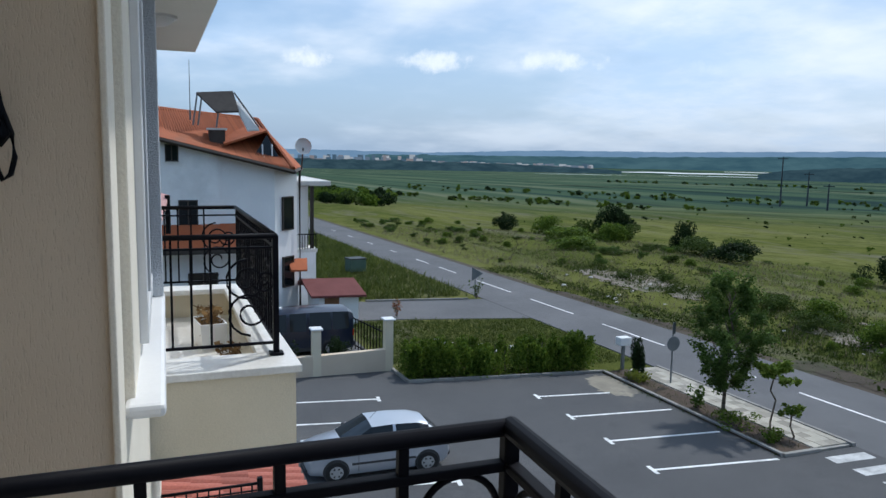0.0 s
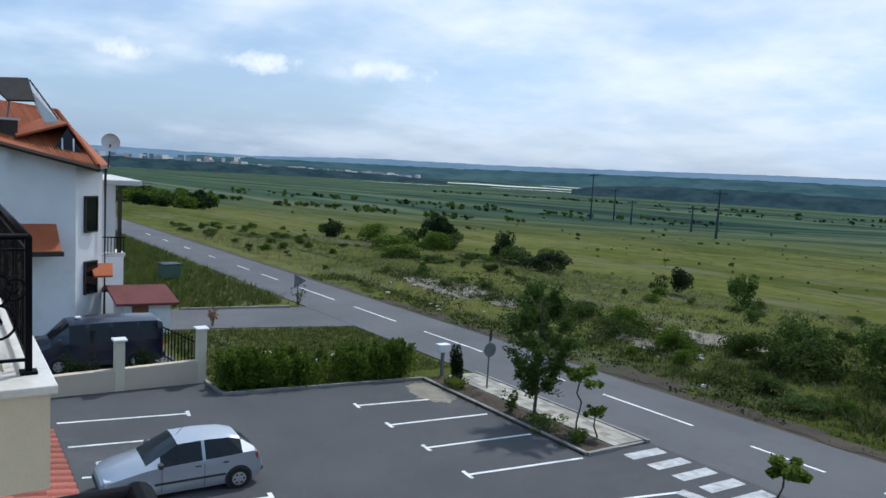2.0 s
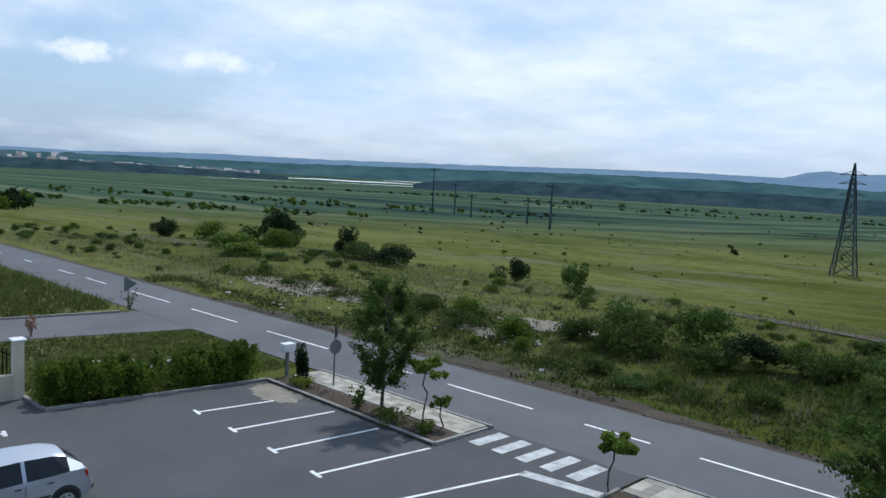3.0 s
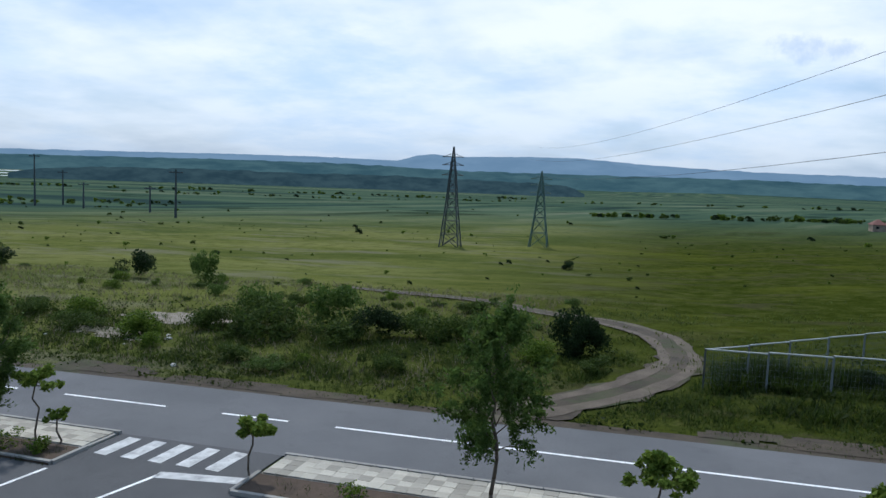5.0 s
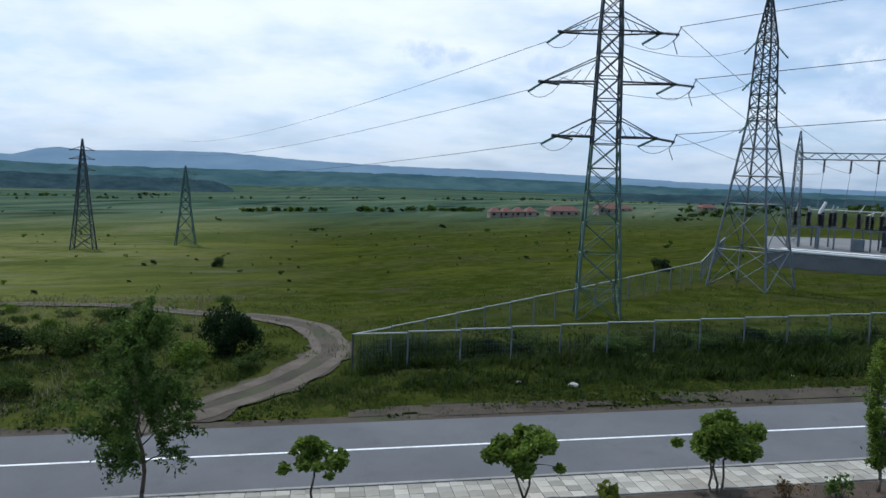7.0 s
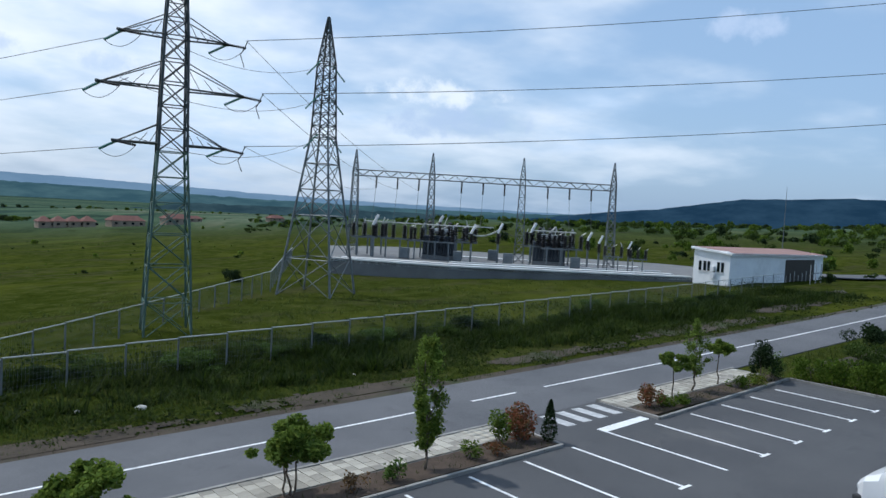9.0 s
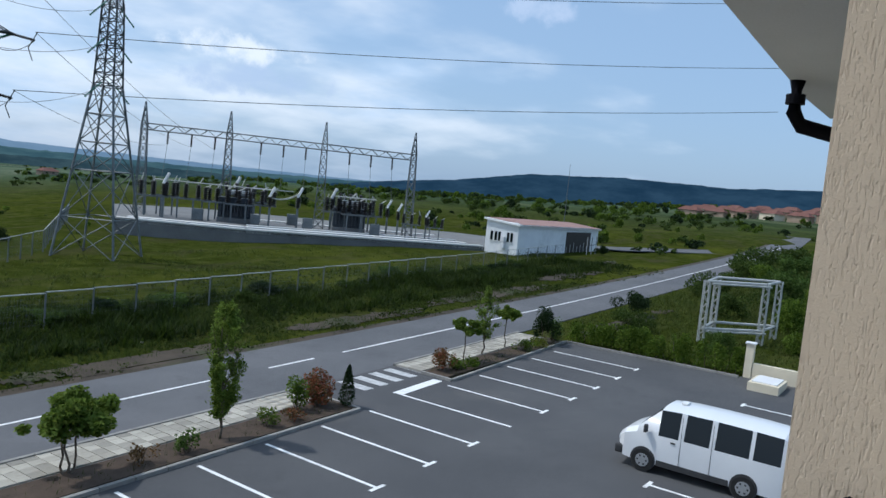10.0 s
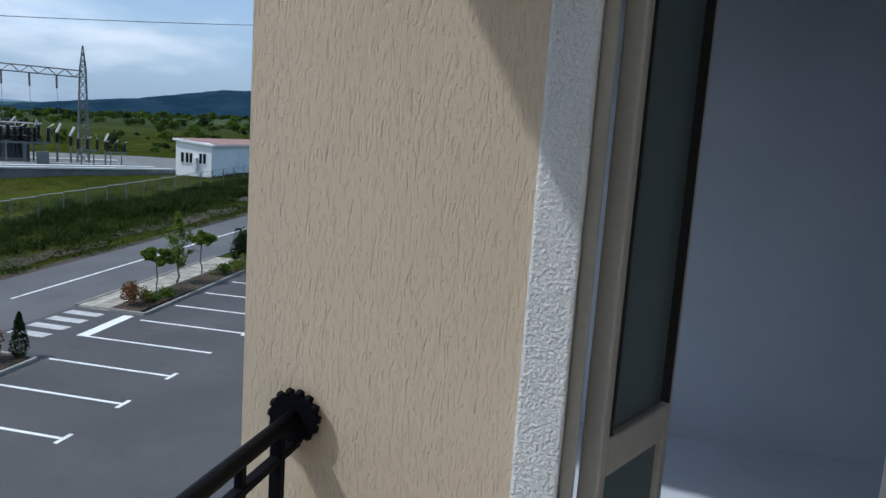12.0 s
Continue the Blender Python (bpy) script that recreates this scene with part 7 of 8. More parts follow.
for x, y, h, w_, kd in ((-17.9, 38.7, 2.6, 2.0, 5), (-20.7, 36.2, 2.2, 2.2, 0), (-14.4, 37.6, 1.8, 1.9, 1), (-12.2, 38.4, 1.7, 1.6, 0), (-24.5, 37.0, 1.6, 1.6, 4), (-16.2, 36.0, 1.5, 1.6, 2), (-22.7, 38.6, 2.3, 1.6, 5), (-10.6, 39.5, 1.6, 1.3, 0), (-8.6, 36.5, 1.2, 1.2, 2),
                        (-4.6, 38.0, 2.75, 1.5, 6), (-3.4, 37.2, 2.2, 1.2, 1), (-5.8, 35.8, 1.1, 1.3, 3), (-3.0, 34.6, 0.8, 1.0, 2),
                        (-46.6, 59.1, 2.8, 2.0, 1), (-38.4, 56.5, 3.0, 1.5, 5), (-79.0, 63.0, 4.2, 2.0, 6), (-95.3, 64.0, 5.4, 3.6, 1), (-92.0, 62.0, 3.0, 3.0, 0), (-99.0, 61.0, 3.2, 2.6, 0), (-88.0, 58.5, 2.6, 3.0, 3), (-105.0, 57.6, 3.0, 3.4, 3), (-113.0, 54.4, 3.2, 2.6, 6), (-70.0, 58.0, 2.6, 3.6, 4), (-64.0, 57.0, 2.4, 3.4, 1), (-66.5, 60.0, 3.0, 2.2, 0),
                        (-13.2, 102.2, 1.5, 1.1, 6), (33.1, 70.1, 1.5, 1.3, 6), (-33.0, 36.5, 1.3, 1.7, 3), (-31.0, 34.0, 1.1, 1.5, 0), (-27.0, 33.6, 1.3, 1.6, 3), (-37.0, 37.0, 1.2, 1.5, 4), (-84.0, 50.0, 2.0, 4.5, 3), (-76.0, 46.0, 1.6, 4.0, 3),
                        (96.5, 39.5, 1.6, 1.1, 1), (46.0, 16.5, 1.6, 1.4, 0), (58.0, 14.0, 2.2, 1.8, 2), (70.0, 18.0, 2.6, 2.4, 0), (64.0, 12.0, 2.0, 2.0, 4), (86.0, 19.0, 3.2, 3.0, 4), (100.0, 21.0, 3.6, 3.4, 0), (112.0, 19.0, 3.8, 3.6, 4), (52.0, 18.3, 1.8, 1.6, 1), (44.5, 10.8, 1.2, 1.0, 5), (56.0, 9.0, 2.4, 1.8, 3), (60.0, 6.5, 2.8, 2.2, 5), (66.0, 8.0, 3.0, 2.4, 3), (72.0, 12.5, 3.0, 2.4, 5), (78.0, 9.0, 3.4, 2.8, 3), (53.0, 6.0, 1.8, 1.5, 2), (48.0, 7.0, 1.4, 1.2, 3), (80.0, 16.0, 2.6, 2.2, 3), (92.0, 15.0, 3.2, 2.8, 5)):
    bush(x, y, h, w_, kd, x * 1.7)
br = np.random.default_rng(90)
far_spots = []
for i in range(300):
    if i < 130:
        x, y = br.uniform(-125, -6), 29.5 + 34 * br.random() ** 1.3
        if -64 < x < -30 and 29 < y < 35:
            continue
        s_ = br.uniform(0.3, 1.1)
        bush(x, y, s_ * br.uniform(0.7, 1.1), s_ * br.uniform(0.8, 1.5), (0, 2, 3, 4, 5, 2, 3)[int(br.integers(0, 7))], br.uniform(0, 6))
    elif i < 165:
        x, y, s_ = br.uniform(5, 70), br.uniform(35.5, 38.5), br.uniform(0.5, 1.1)
        bush(x, y, s_ * br.uniform(0.7, 1.1), s_ * br.uniform(0.9, 1.6), int(br.integers(0, 7)), br.uniform(0, 6))
    elif i < 215:
        far_spots.append((br.uniform(-160, 60), br.uniform(75, 190), br.uniform(0.25, 0.8)))
    else:
        x, y, _ = far_point(br.uniform(-40, 78), br.uniform(190, 420), 0)
        far_spots.append((x, y, br.uniform(0.5, 1.5)))
BELTS = ((73, 84, 190, 290, 1.0), (36, 72, 400, 470, 0.6), (50, 74, 300, 330, 0.5), (-14, 6, 360, 378, 0.6), (-60, -26, 230, 400, 0.55), (-86, -56, 190, 420, 0.65), (-30, 40, 650, 680, 0.7), (10, 60, 820, 850, 0.8))
for i in range(1200):
    y0, y1, d0, d1, k_ = BELTS[i % 8]
    yw = br.uniform(y0, y1)
    if noise.noise((yw * 0.35, d0, 3)) < -0.18:
        continue
    x, y, _ = far_point(yw, br.uniform(d0, d1) + 18 * noise.noise((yw * 0.3, d0, 1)), 0)
    far_spots.append((x, y, br.uniform(1.6, 4.6) * k_))
for i in range(190):
    far_spots.append((br.uniform(-170, 70), br.uniform(62, 200), br.uniform(0.12, 0.45)))
for i in range(1000):
    d = 105 + 330 * br.random() ** 0.8
    x, y, _ = far_point(br.uniform(-88, -40), d, 0)
    if noise.noise((x * 0.02, y * 0.02, 6)) + br.uniform(-0.25, 0.25) < -0.05 or (y < 100 and x < 106) or abs(y - road_y(x)) < 8:
        continue
    far_spots.append((x, y, br.uniform(0.5, 1.5) + d / 260))
COS = []
for k_ in range(7):
    c = np.empty(len(BUSH[k_].vertices) * 3, np.float32)
    BUSH[k_].vertices.foreach_get("co", c)
    COS.append(c.reshape(-1, 3))
for pick, mat_, lab_, turn_ in (((0, 2, 4), M_BUSH, "scattered green bushes and tree belts far across the plain", (0, 1)), ((1, 6), M_LEAF_D, "scattered dark bushes and tree belts far across the plain", (2,)), ((3, 5), M_LEAF_H, "scattered bright green bushes far across the plain", (3, 4))):
    out_ = []
    for i, (x, y, s_) in enumerate(far_spots):
        if i % 5 not in turn_:
            continue
        c = COS[pick[i % len(pick)]]
        k_ = min(len(c), 4 * (340 if s_ > 2 else 130))
        step = c.reshape(-1, 4, 3)[:: max(1, len(c) // k_)]
        mid = step.mean(1, keepdims=True)
        big = mid + (step - mid) * (2.9 if s_ > 2 else 4.4)
        out_.append((big * np.array((s_ * br.uniform(0.55, 0.95), s_ * br.uniform(0.55, 0.95), s_ * br.uniform(0.65, 1.15))) + np.array((x, y, land(x, y)))).reshape(-1, 3))
    v = np.concatenate(out_)
    tagged(new("far_bushes", raw("far_bushes", v, np.arange(len(v)).reshape(-1, 4), mat_)), lab_, "bushes", kind="stuff")


def tufts(name, rng, x, y, h, mat, label, blades=4, width=0.02, base=land, flat_=False):
    """Grass: each tuft some bent blades."""
    k_ = len(x)
    z = np.array([base(float(a), float(b)) for a, b in zip(x, y)]) if not flat_ else ground_z(x, y)
    P = np.repeat(np.stack([x, y, z], 1), blades, 0) + np.concatenate([rng.normal(size=(k_ * blades, 2)) * 0.09, np.zeros((k_ * blades, 1))], 1)
    H = np.repeat(h, blades)[:, None] * rng.uniform(0.5, 1.2, (k_ * blades, 1))
    an_ = rng.uniform(0, 6.283, k_ * blades)
    d = np.stack([np.cos(an_), np.sin(an_), np.zeros_like(an_)], 1)
    lean = np.stack([np.cos(an_ + 1.57), np.sin(an_ + 1.57), np.zeros_like(an_)], 1) * H * rng.uniform(0.2, 1.5, (k_ * blades, 1))
    W = (width * 0.6 + 0.03 * H)
    up = np.concatenate([np.zeros((k_ * blades, 2)), H], 1)
    v = np.stack([P - d * W, P + d * W, P + up + lean], 1).reshape(-1, 3)
    me_ = raw(name, v, np.arange(len(v)).reshape(-1, 3), mat)
    return tagged(new(name, me_), label, "grass", kind="stuff")


gr = np.random.default_rng(101)
k_ = 46000
x, y = gr.uniform(-62, 62, k_), 26.45 + 12 * gr.random(k_) ** 1.2
keep_ = ~((np.abs(x - np.interp(y, [26.6, 32.8, 37.4, 41.5], [-5.5, -1.1, 0.6, 0.4])) < 1.9) & (y < 42)) & ~((x > -62) & (x < -32) & (y > 30) & (y < 34))
keep_ &= gr.random(k_) < np.clip((y - 26.2) / 1.6, 0.12, 1)
patch_ = np.array([noise.noise((a * 0.35, b * 0.35, 3)) + 0.6 * noise.noise((a * 1.1, b * 1.1, 9)) for a, b in zip(x, y)])
keep_ &= gr.random(k_) < np.clip(0.62 + patch_ * 0.9, 0.08, 1)
x, y, patch_ = x[keep_], y[keep_], patch_[keep_]
tufts("verge_grass", gr, x, y, (0.08 + 0.30 * gr.random(len(x)) * np.clip((y - 26.5) / 4, 0.25, 1)) * np.clip(1 + patch_ * 0.8, 0.5, 1.7), M_GRASS, "tangled green grass and weeds beside the road", 4)
k_ = 40000
x, y = gr.uniform(-110, 70, k_), 36 + 34 * gr.random(k_) ** 1.5
patch_ = np.array([noise.noise((a * 0.12, b * 0.22, 7)) + 0.5 * noise.noise((a * 0.6, b * 0.6, 1)) for a, b in zip(x, y)])
keep_ = gr.random(k_) < np.clip(0.35 + patch_ * 1.2, 0.0, 1) * np.clip((72 - y) / 22, 0, 1)
x, y = x[keep_], y[keep_]
tufts("meadow_grass", gr, x, y, 0.10 + 0.20 * gr.random(len(x)), M_GRASS_L, "rough meadow grass", 3, 0.04)
k_ = 9000
x, y = gr.uniform(-110, -6, k_), 28.5 + 36 * gr.random(k_) ** 1.2
tufts("dry_weeds", gr, x, y, 0.15 + 0.3 * gr.random(k_), M_GRASS_DRY, "dry straw-coloured weeds among the grass", 3, 0.02)
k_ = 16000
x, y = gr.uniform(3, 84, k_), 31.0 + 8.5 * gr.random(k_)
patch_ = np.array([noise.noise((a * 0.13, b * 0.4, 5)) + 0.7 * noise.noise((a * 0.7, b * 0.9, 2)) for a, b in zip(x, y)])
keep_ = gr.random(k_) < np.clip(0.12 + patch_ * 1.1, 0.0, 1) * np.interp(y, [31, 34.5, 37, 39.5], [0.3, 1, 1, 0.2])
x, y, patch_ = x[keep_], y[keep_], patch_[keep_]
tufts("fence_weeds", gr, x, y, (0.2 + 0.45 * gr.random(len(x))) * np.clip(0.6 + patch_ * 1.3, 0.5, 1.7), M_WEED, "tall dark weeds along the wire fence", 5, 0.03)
k_ = 9000
x, y = gr.uniform(-45.5, -28.6, k_), gr.uniform(9.6, 20.3, k_)
keep_ = x > np.interp(y, [8, 13, 20.5], [-41.0, -40.5, -38.7])
tufts("plot_grass", gr, x[keep_], y[keep_], 0.06 + 0.17 * gr.random(keep_.sum()), M_GRASS_L, "rough grass of the plot behind the hedge", 5)
k_ = 9000
x, y = gr.uniform(-110, -47.5, k_), gr.uniform(9.0, 20.0, k_)
tufts("plot_grass", gr, x, y, 0.2 + 0.5 * gr.random(k_), M_GRASS_L, "rough grass and weeds beyond the driveway", 4, 0.03)
k_ = 9000
x, y = gr.uniform(40.5, 110, k_), gr.uniform(4.0, 20.0, k_) + 0.0
tufts("plot_grass", gr, x, y + 0.0003 * np.maximum(0, x - 20) ** 2 * 0.8, (0.2 + 0.5 * gr.random(k_)) * np.interp(x, [42, 60], [0.4, 1.0]), M_GRASS_L, "rough grass beyond the far hedge", 4, 0.03)
k_ = 2600
x = np.concatenate([gr.uniform(-27, -17.2, k_ // 3), gr.uniform(-10.5, 20.6, k_ // 3), gr.uniform(27.2, 38.5, k_ // 3)])
y = gr.uniform(17.5, 18.75, len(x))
tufts("bed_weeds", gr, x, y, 0.08 + 0.16 * gr.random(len(x)), M_GRASS, "small weeds in the planting beds", 3, 0.01, flat_=True)

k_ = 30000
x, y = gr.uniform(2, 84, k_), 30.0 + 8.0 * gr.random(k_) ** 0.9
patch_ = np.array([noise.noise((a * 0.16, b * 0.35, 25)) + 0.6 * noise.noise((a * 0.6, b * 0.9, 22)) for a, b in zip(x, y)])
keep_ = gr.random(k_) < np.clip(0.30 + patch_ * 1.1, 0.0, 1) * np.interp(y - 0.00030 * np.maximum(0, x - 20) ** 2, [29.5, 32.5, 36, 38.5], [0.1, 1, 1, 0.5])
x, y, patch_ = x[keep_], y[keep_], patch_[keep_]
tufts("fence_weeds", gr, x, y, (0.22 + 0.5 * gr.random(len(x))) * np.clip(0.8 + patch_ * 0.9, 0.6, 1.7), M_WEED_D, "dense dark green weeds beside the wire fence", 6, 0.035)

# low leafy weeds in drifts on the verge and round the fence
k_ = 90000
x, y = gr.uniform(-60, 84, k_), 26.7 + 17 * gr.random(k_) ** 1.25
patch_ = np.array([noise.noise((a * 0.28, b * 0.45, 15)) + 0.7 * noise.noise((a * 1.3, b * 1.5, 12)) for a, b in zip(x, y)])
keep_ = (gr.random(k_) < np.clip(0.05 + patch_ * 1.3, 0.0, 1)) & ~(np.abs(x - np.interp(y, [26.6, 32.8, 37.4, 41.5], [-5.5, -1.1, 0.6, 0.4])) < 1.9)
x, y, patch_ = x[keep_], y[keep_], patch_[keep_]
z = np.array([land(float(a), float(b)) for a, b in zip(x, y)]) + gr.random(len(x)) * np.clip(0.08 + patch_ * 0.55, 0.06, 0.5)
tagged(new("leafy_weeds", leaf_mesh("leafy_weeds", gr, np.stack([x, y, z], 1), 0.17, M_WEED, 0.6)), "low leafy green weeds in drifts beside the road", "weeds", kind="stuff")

# rubble and litter
sr = np.random.default_rng(120)
for i in range(37):
    x, y = (sr.uniform(-36, -31.5), sr.uniform(12.5, 16.5)) if i < 12 else (sr.uniform(-60, -20), sr.uniform(28, 36)) if i < 34 else (sr.uniform(2, 30), sr.uniform(27, 31))
    bm = bmesh.new()
    bmesh.ops.create_icosphere(bm, subdivisions=2, radius=1.0)
    for v in bm.verts:
        v.co *= 1 + 0.35 * noise.noise(v.co * 1.3 + Vector((i, 0, 0)))
    ob = part("stone", bm, M_STONE)
    s_ = sr.uniform(0.06, 0.2)
    ob.matrix_basis = Matrix.LocRotScale((x, y, land(x, y) + 0.02 + s_ * 0.2), Euler((0, 0, sr.uniform(0, 6))), (s_ * 1.3, s_, s_ * 0.6))
    tagged(ob, "pale lump of rubble lying in the grass", "stone", "rubble")

# ---- vehicles ----


def loft(stations):
    """Body skin from stations (s, [(half width, z), ...] from sill to roof middle), mirrored. Returns verts and side/row index of each face."""
    vs, fs, tag = [], [], []
    k_ = len(stations[0][1])
    for s_, sec in stations:
        for w_, z in sec:
            vs.append((-w_, s_, z))
        for w_, z in sec[::-1]:
            vs.append((w_, s_, z))
    n_ = 2 * k_
    for i in range(len(stations) - 1):
        for j in range(n_):
            fs.append((i * n_ + j, i * n_ + (j + 1) % n_, (i + 1) * n_ + (j + 1) % n_, (i + 1) * n_ + j))
            tag.append((i, j if j < k_ else n_ - 2 - j))
    return vs, fs, tag, n_


def car_shell(parent, stations, glass_rows, paint, glass_mat=None):
    """Body skin and, apart from it, one pane for each window (set of faces)."""
    vs, fs, tag, n_ = loft(stations)
    glass_faces = [f for f, t_ in zip(fs, tag) if t_ in glass_rows]
    body_faces = [f for f, t_ in zip(fs, tag) if t_ not in glass_rows]
    bm = bmesh.new()
    V = [bm.verts.new(v) for v in vs]
    for f in body_faces:
        bm.faces.new([V[i] for i in f])
    bm.faces.new(V[:n_][::-1])
    bm.faces.new(V[-n_:])
    # recessed window linings keep the skin closed
    bmesh.ops.recalc_face_normals(bm, faces=bm.faces)
    body = part("body", bm, paint, parent, smooth=True)
    body.data.set_sharp_from_angle(angle=radians(24))
    for f in glass_faces:
        c = sum((Vector(vs[i]) for i in f), Vector()) / 4
        bm = bmesh.new()
        q = [bm.verts.new(Vector(vs[i])) for i in f]
        fc = bm.faces.new(q)
        r_ = bmesh.ops.inset_individual(bm, faces=[fc], thickness=0.028, depth=0)
        inner = fc
        frame_faces = [x for x in bm.faces if x is not inner]
        cents = [(v.co.copy()) for v in inner.verts]
        bm2 = bmesh.new()
        for x in frame_faces:
            bm2.faces.new([bm2.verts.new(v.co) for v in x.verts])
        bm.free()
        part("window_frame", bm2, paint, body)
        bm3 = bmesh.new()
        bm3.faces.new([bm3.verts.new(v) for v in cents])
        part("window_pane", bm3, glass_mat or M_GLASS, body, "dark tinted window")
    return body


def wheel(parent, x, s_, r, w_=0.17):
    e = part("tyre", rod(bmesh.new(), (x - w_ / 2, s_, r), (x + w_ / 2, s_, r), r, 28), M_RUBBER, parent, "black tyre")
    sd = 1 if x > 0 else -1
    part("rim", rod(bmesh.new(), (x + sd * 0.02, s_, r), (x + sd * (w_ / 2 + 0.012), s_, r), r * 0.62, 20, ), M_RIM, e, "silver wheel trim")
    for i in range(6):
        a_ = i * math.pi / 3
        part("rim_slot", boxed(x + sd * (w_ / 2 + 0.010), x + sd * (w_ / 2 + 0.018), s_ + math.cos(a_) * r * 0.42 - 0.025, s_ + math.cos(a_) * r * 0.42 + 0.025, r + math.sin(a_) * r * 0.42 - 0.025, r + math.sin(a_) * r * 0.42 + 0.025), M_PLASTIC, e)
    arch = rod(bmesh.new(), (x - sd * w_ / 2, s_, r + 0.02), (x + sd * (w_ / 2 - 0.03), s_, r + 0.02), r + 0.055, 28)
    part("wheel_arch", arch, M_PLASTIC, parent)


def sec(wb, zb, wm, zm, wk, zk, wr, zr, zc):
    return [(wb, zb), (wm, zm), (wk, zk), (wr, zr), (wr * 0.55, zc - 0.01), (0.0, zc)]


CAR = [(0.0, sec(0.52, 0.30, 0.60, 0.42, 0.56, 0.58, 0.48, 0.62, 0.63)), (0.10, sec(0.68, 0.22, 0.73, 0.42, 0.70, 0.63, 0.58, 0.70, 0.72)), (0.45, sec(0.76, 0.18, 0.81, 0.45, 0.78, 0.74, 0.62, 0.82, 0.84)),
       (0.98, sec(0.78, 0.17, 0.83, 0.48, 0.80, 0.86, 0.64, 0.93, 0.95)), (1.30, sec(0.78, 0.17, 0.83, 0.48, 0.80, 0.89, 0.62, 1.12, 1.15)), (1.72, sec(0.78, 0.17, 0.83, 0.48, 0.80, 0.91, 0.56, 1.37, 1.41)), (2.28, sec(0.78, 0.17, 0.83, 0.48, 0.80, 0.93, 0.56, 1.39, 1.44)),
       (2.36, sec(0.78, 0.17, 0.83, 0.48, 0.80, 0.93, 0.56, 1.39, 1.44)), (2.95, sec(0.78, 0.17, 0.83, 0.48, 0.80, 0.95, 0.54, 1.36, 1.41)), (3.28, sec(0.78, 0.18, 0.82, 0.50, 0.79, 0.97, 0.53, 1.27, 1.32)), (3.62, sec(0.75, 0.22, 0.80, 0.50, 0.76, 0.97, 0.52, 1.02, 1.04)), (3.76, sec(0.68, 0.28, 0.76, 0.50, 0.72, 0.80, 0.50, 0.84, 0.85)), (3.835, sec(0.60, 0.33, 0.68, 0.48, 0.62, 0.60, 0.45, 0.63, 0.64))]
car = thing("parked_car", "silver five-door hatchback parked in a bay", "car", (-20.36, 3.62, gz(-20.5, 5.5) + 0.03), -1.5)
car.scale = (1.06, 1.07, 0.99)
body = car_shell(car, CAR, {(3, 3), (3, 4), (4, 3), (4, 4), (4, 2), (5, 2), (7, 2), (8, 2), (9, 3), (9, 4)}, M_SILVER)
for x in (-0.775, 0.775):
    for s_ in (0.74, 3.18):
        wheel(car, x, s_, 0.285)
for sd in (-1, 1):
    part("side_moulding", boxed(sd * 0.835 - 0.012, sd * 0.835 + 0.012, 1.15, 2.85, 0.44, 0.50, bevel=0.004), M_PLASTIC, body, "dark grey rubbing strip")
    part("mirror", boxed(sd * 0.86 - 0.09, sd * 0.86 + 0.09, 1.22, 1.34, 0.90, 1.03, bevel=0.03), M_PLASTIC, body, "dark wing mirror")
    part("headlight", boxed(sd * 0.58 - 0.13, sd * 0.58 + 0.13, 0.05, 0.24, 0.55, 0.70, bevel=0.04), M_LAMP_CLEAR, body, "clear headlight")
    part("tail_light", boxed(sd * 0.70 - 0.07, sd * 0.70 + 0.07, 3.52, 3.70, 0.72, 0.92, bevel=0.03), M_LAMP_RED, body, "red tail light")
    for s_ in (2.18, 2.86):
        part("door_handle", boxed(sd * 0.825 - 0.012, sd * 0.825 + 0.015, s_ - 0.08, s_ + 0.06, 0.78, 0.81, bevel=0.004), M_PLASTIC, body)
    for s_ in (1.32, 2.33):
        part("door_gap", boxed(sd * 0.828 - 0.004, sd * 0.828 + 0.004, s_ - 0.005, s_ + 0.005, 0.25, 0.86), M_PLASTIC, body)
part("front_bumper", boxed(-0.62, 0.62, -0.03, 0.12, 0.28, 0.42, bevel=0.04), M_PLASTIC, body)
part("rear_bumper", boxed(-0.66, 0.66, 3.74, 3.87, 0.34, 0.50, bevel=0.04), M_PLASTIC, body)
part("roof_aerial", rod(bmesh.new(), (0, 1.8, 1.41), (0, 1.98, 1.62), 0.006, 5), M_PLASTIC, body)


def vsec(wb, zb, wk, zk, wr, zr, zc):
    return [(wb, zb), (wb + 0.02, zb + 0.35), (wk, zk), (wr, zr), (wr * 0.6, zc - 0.01), (0.0, zc)]


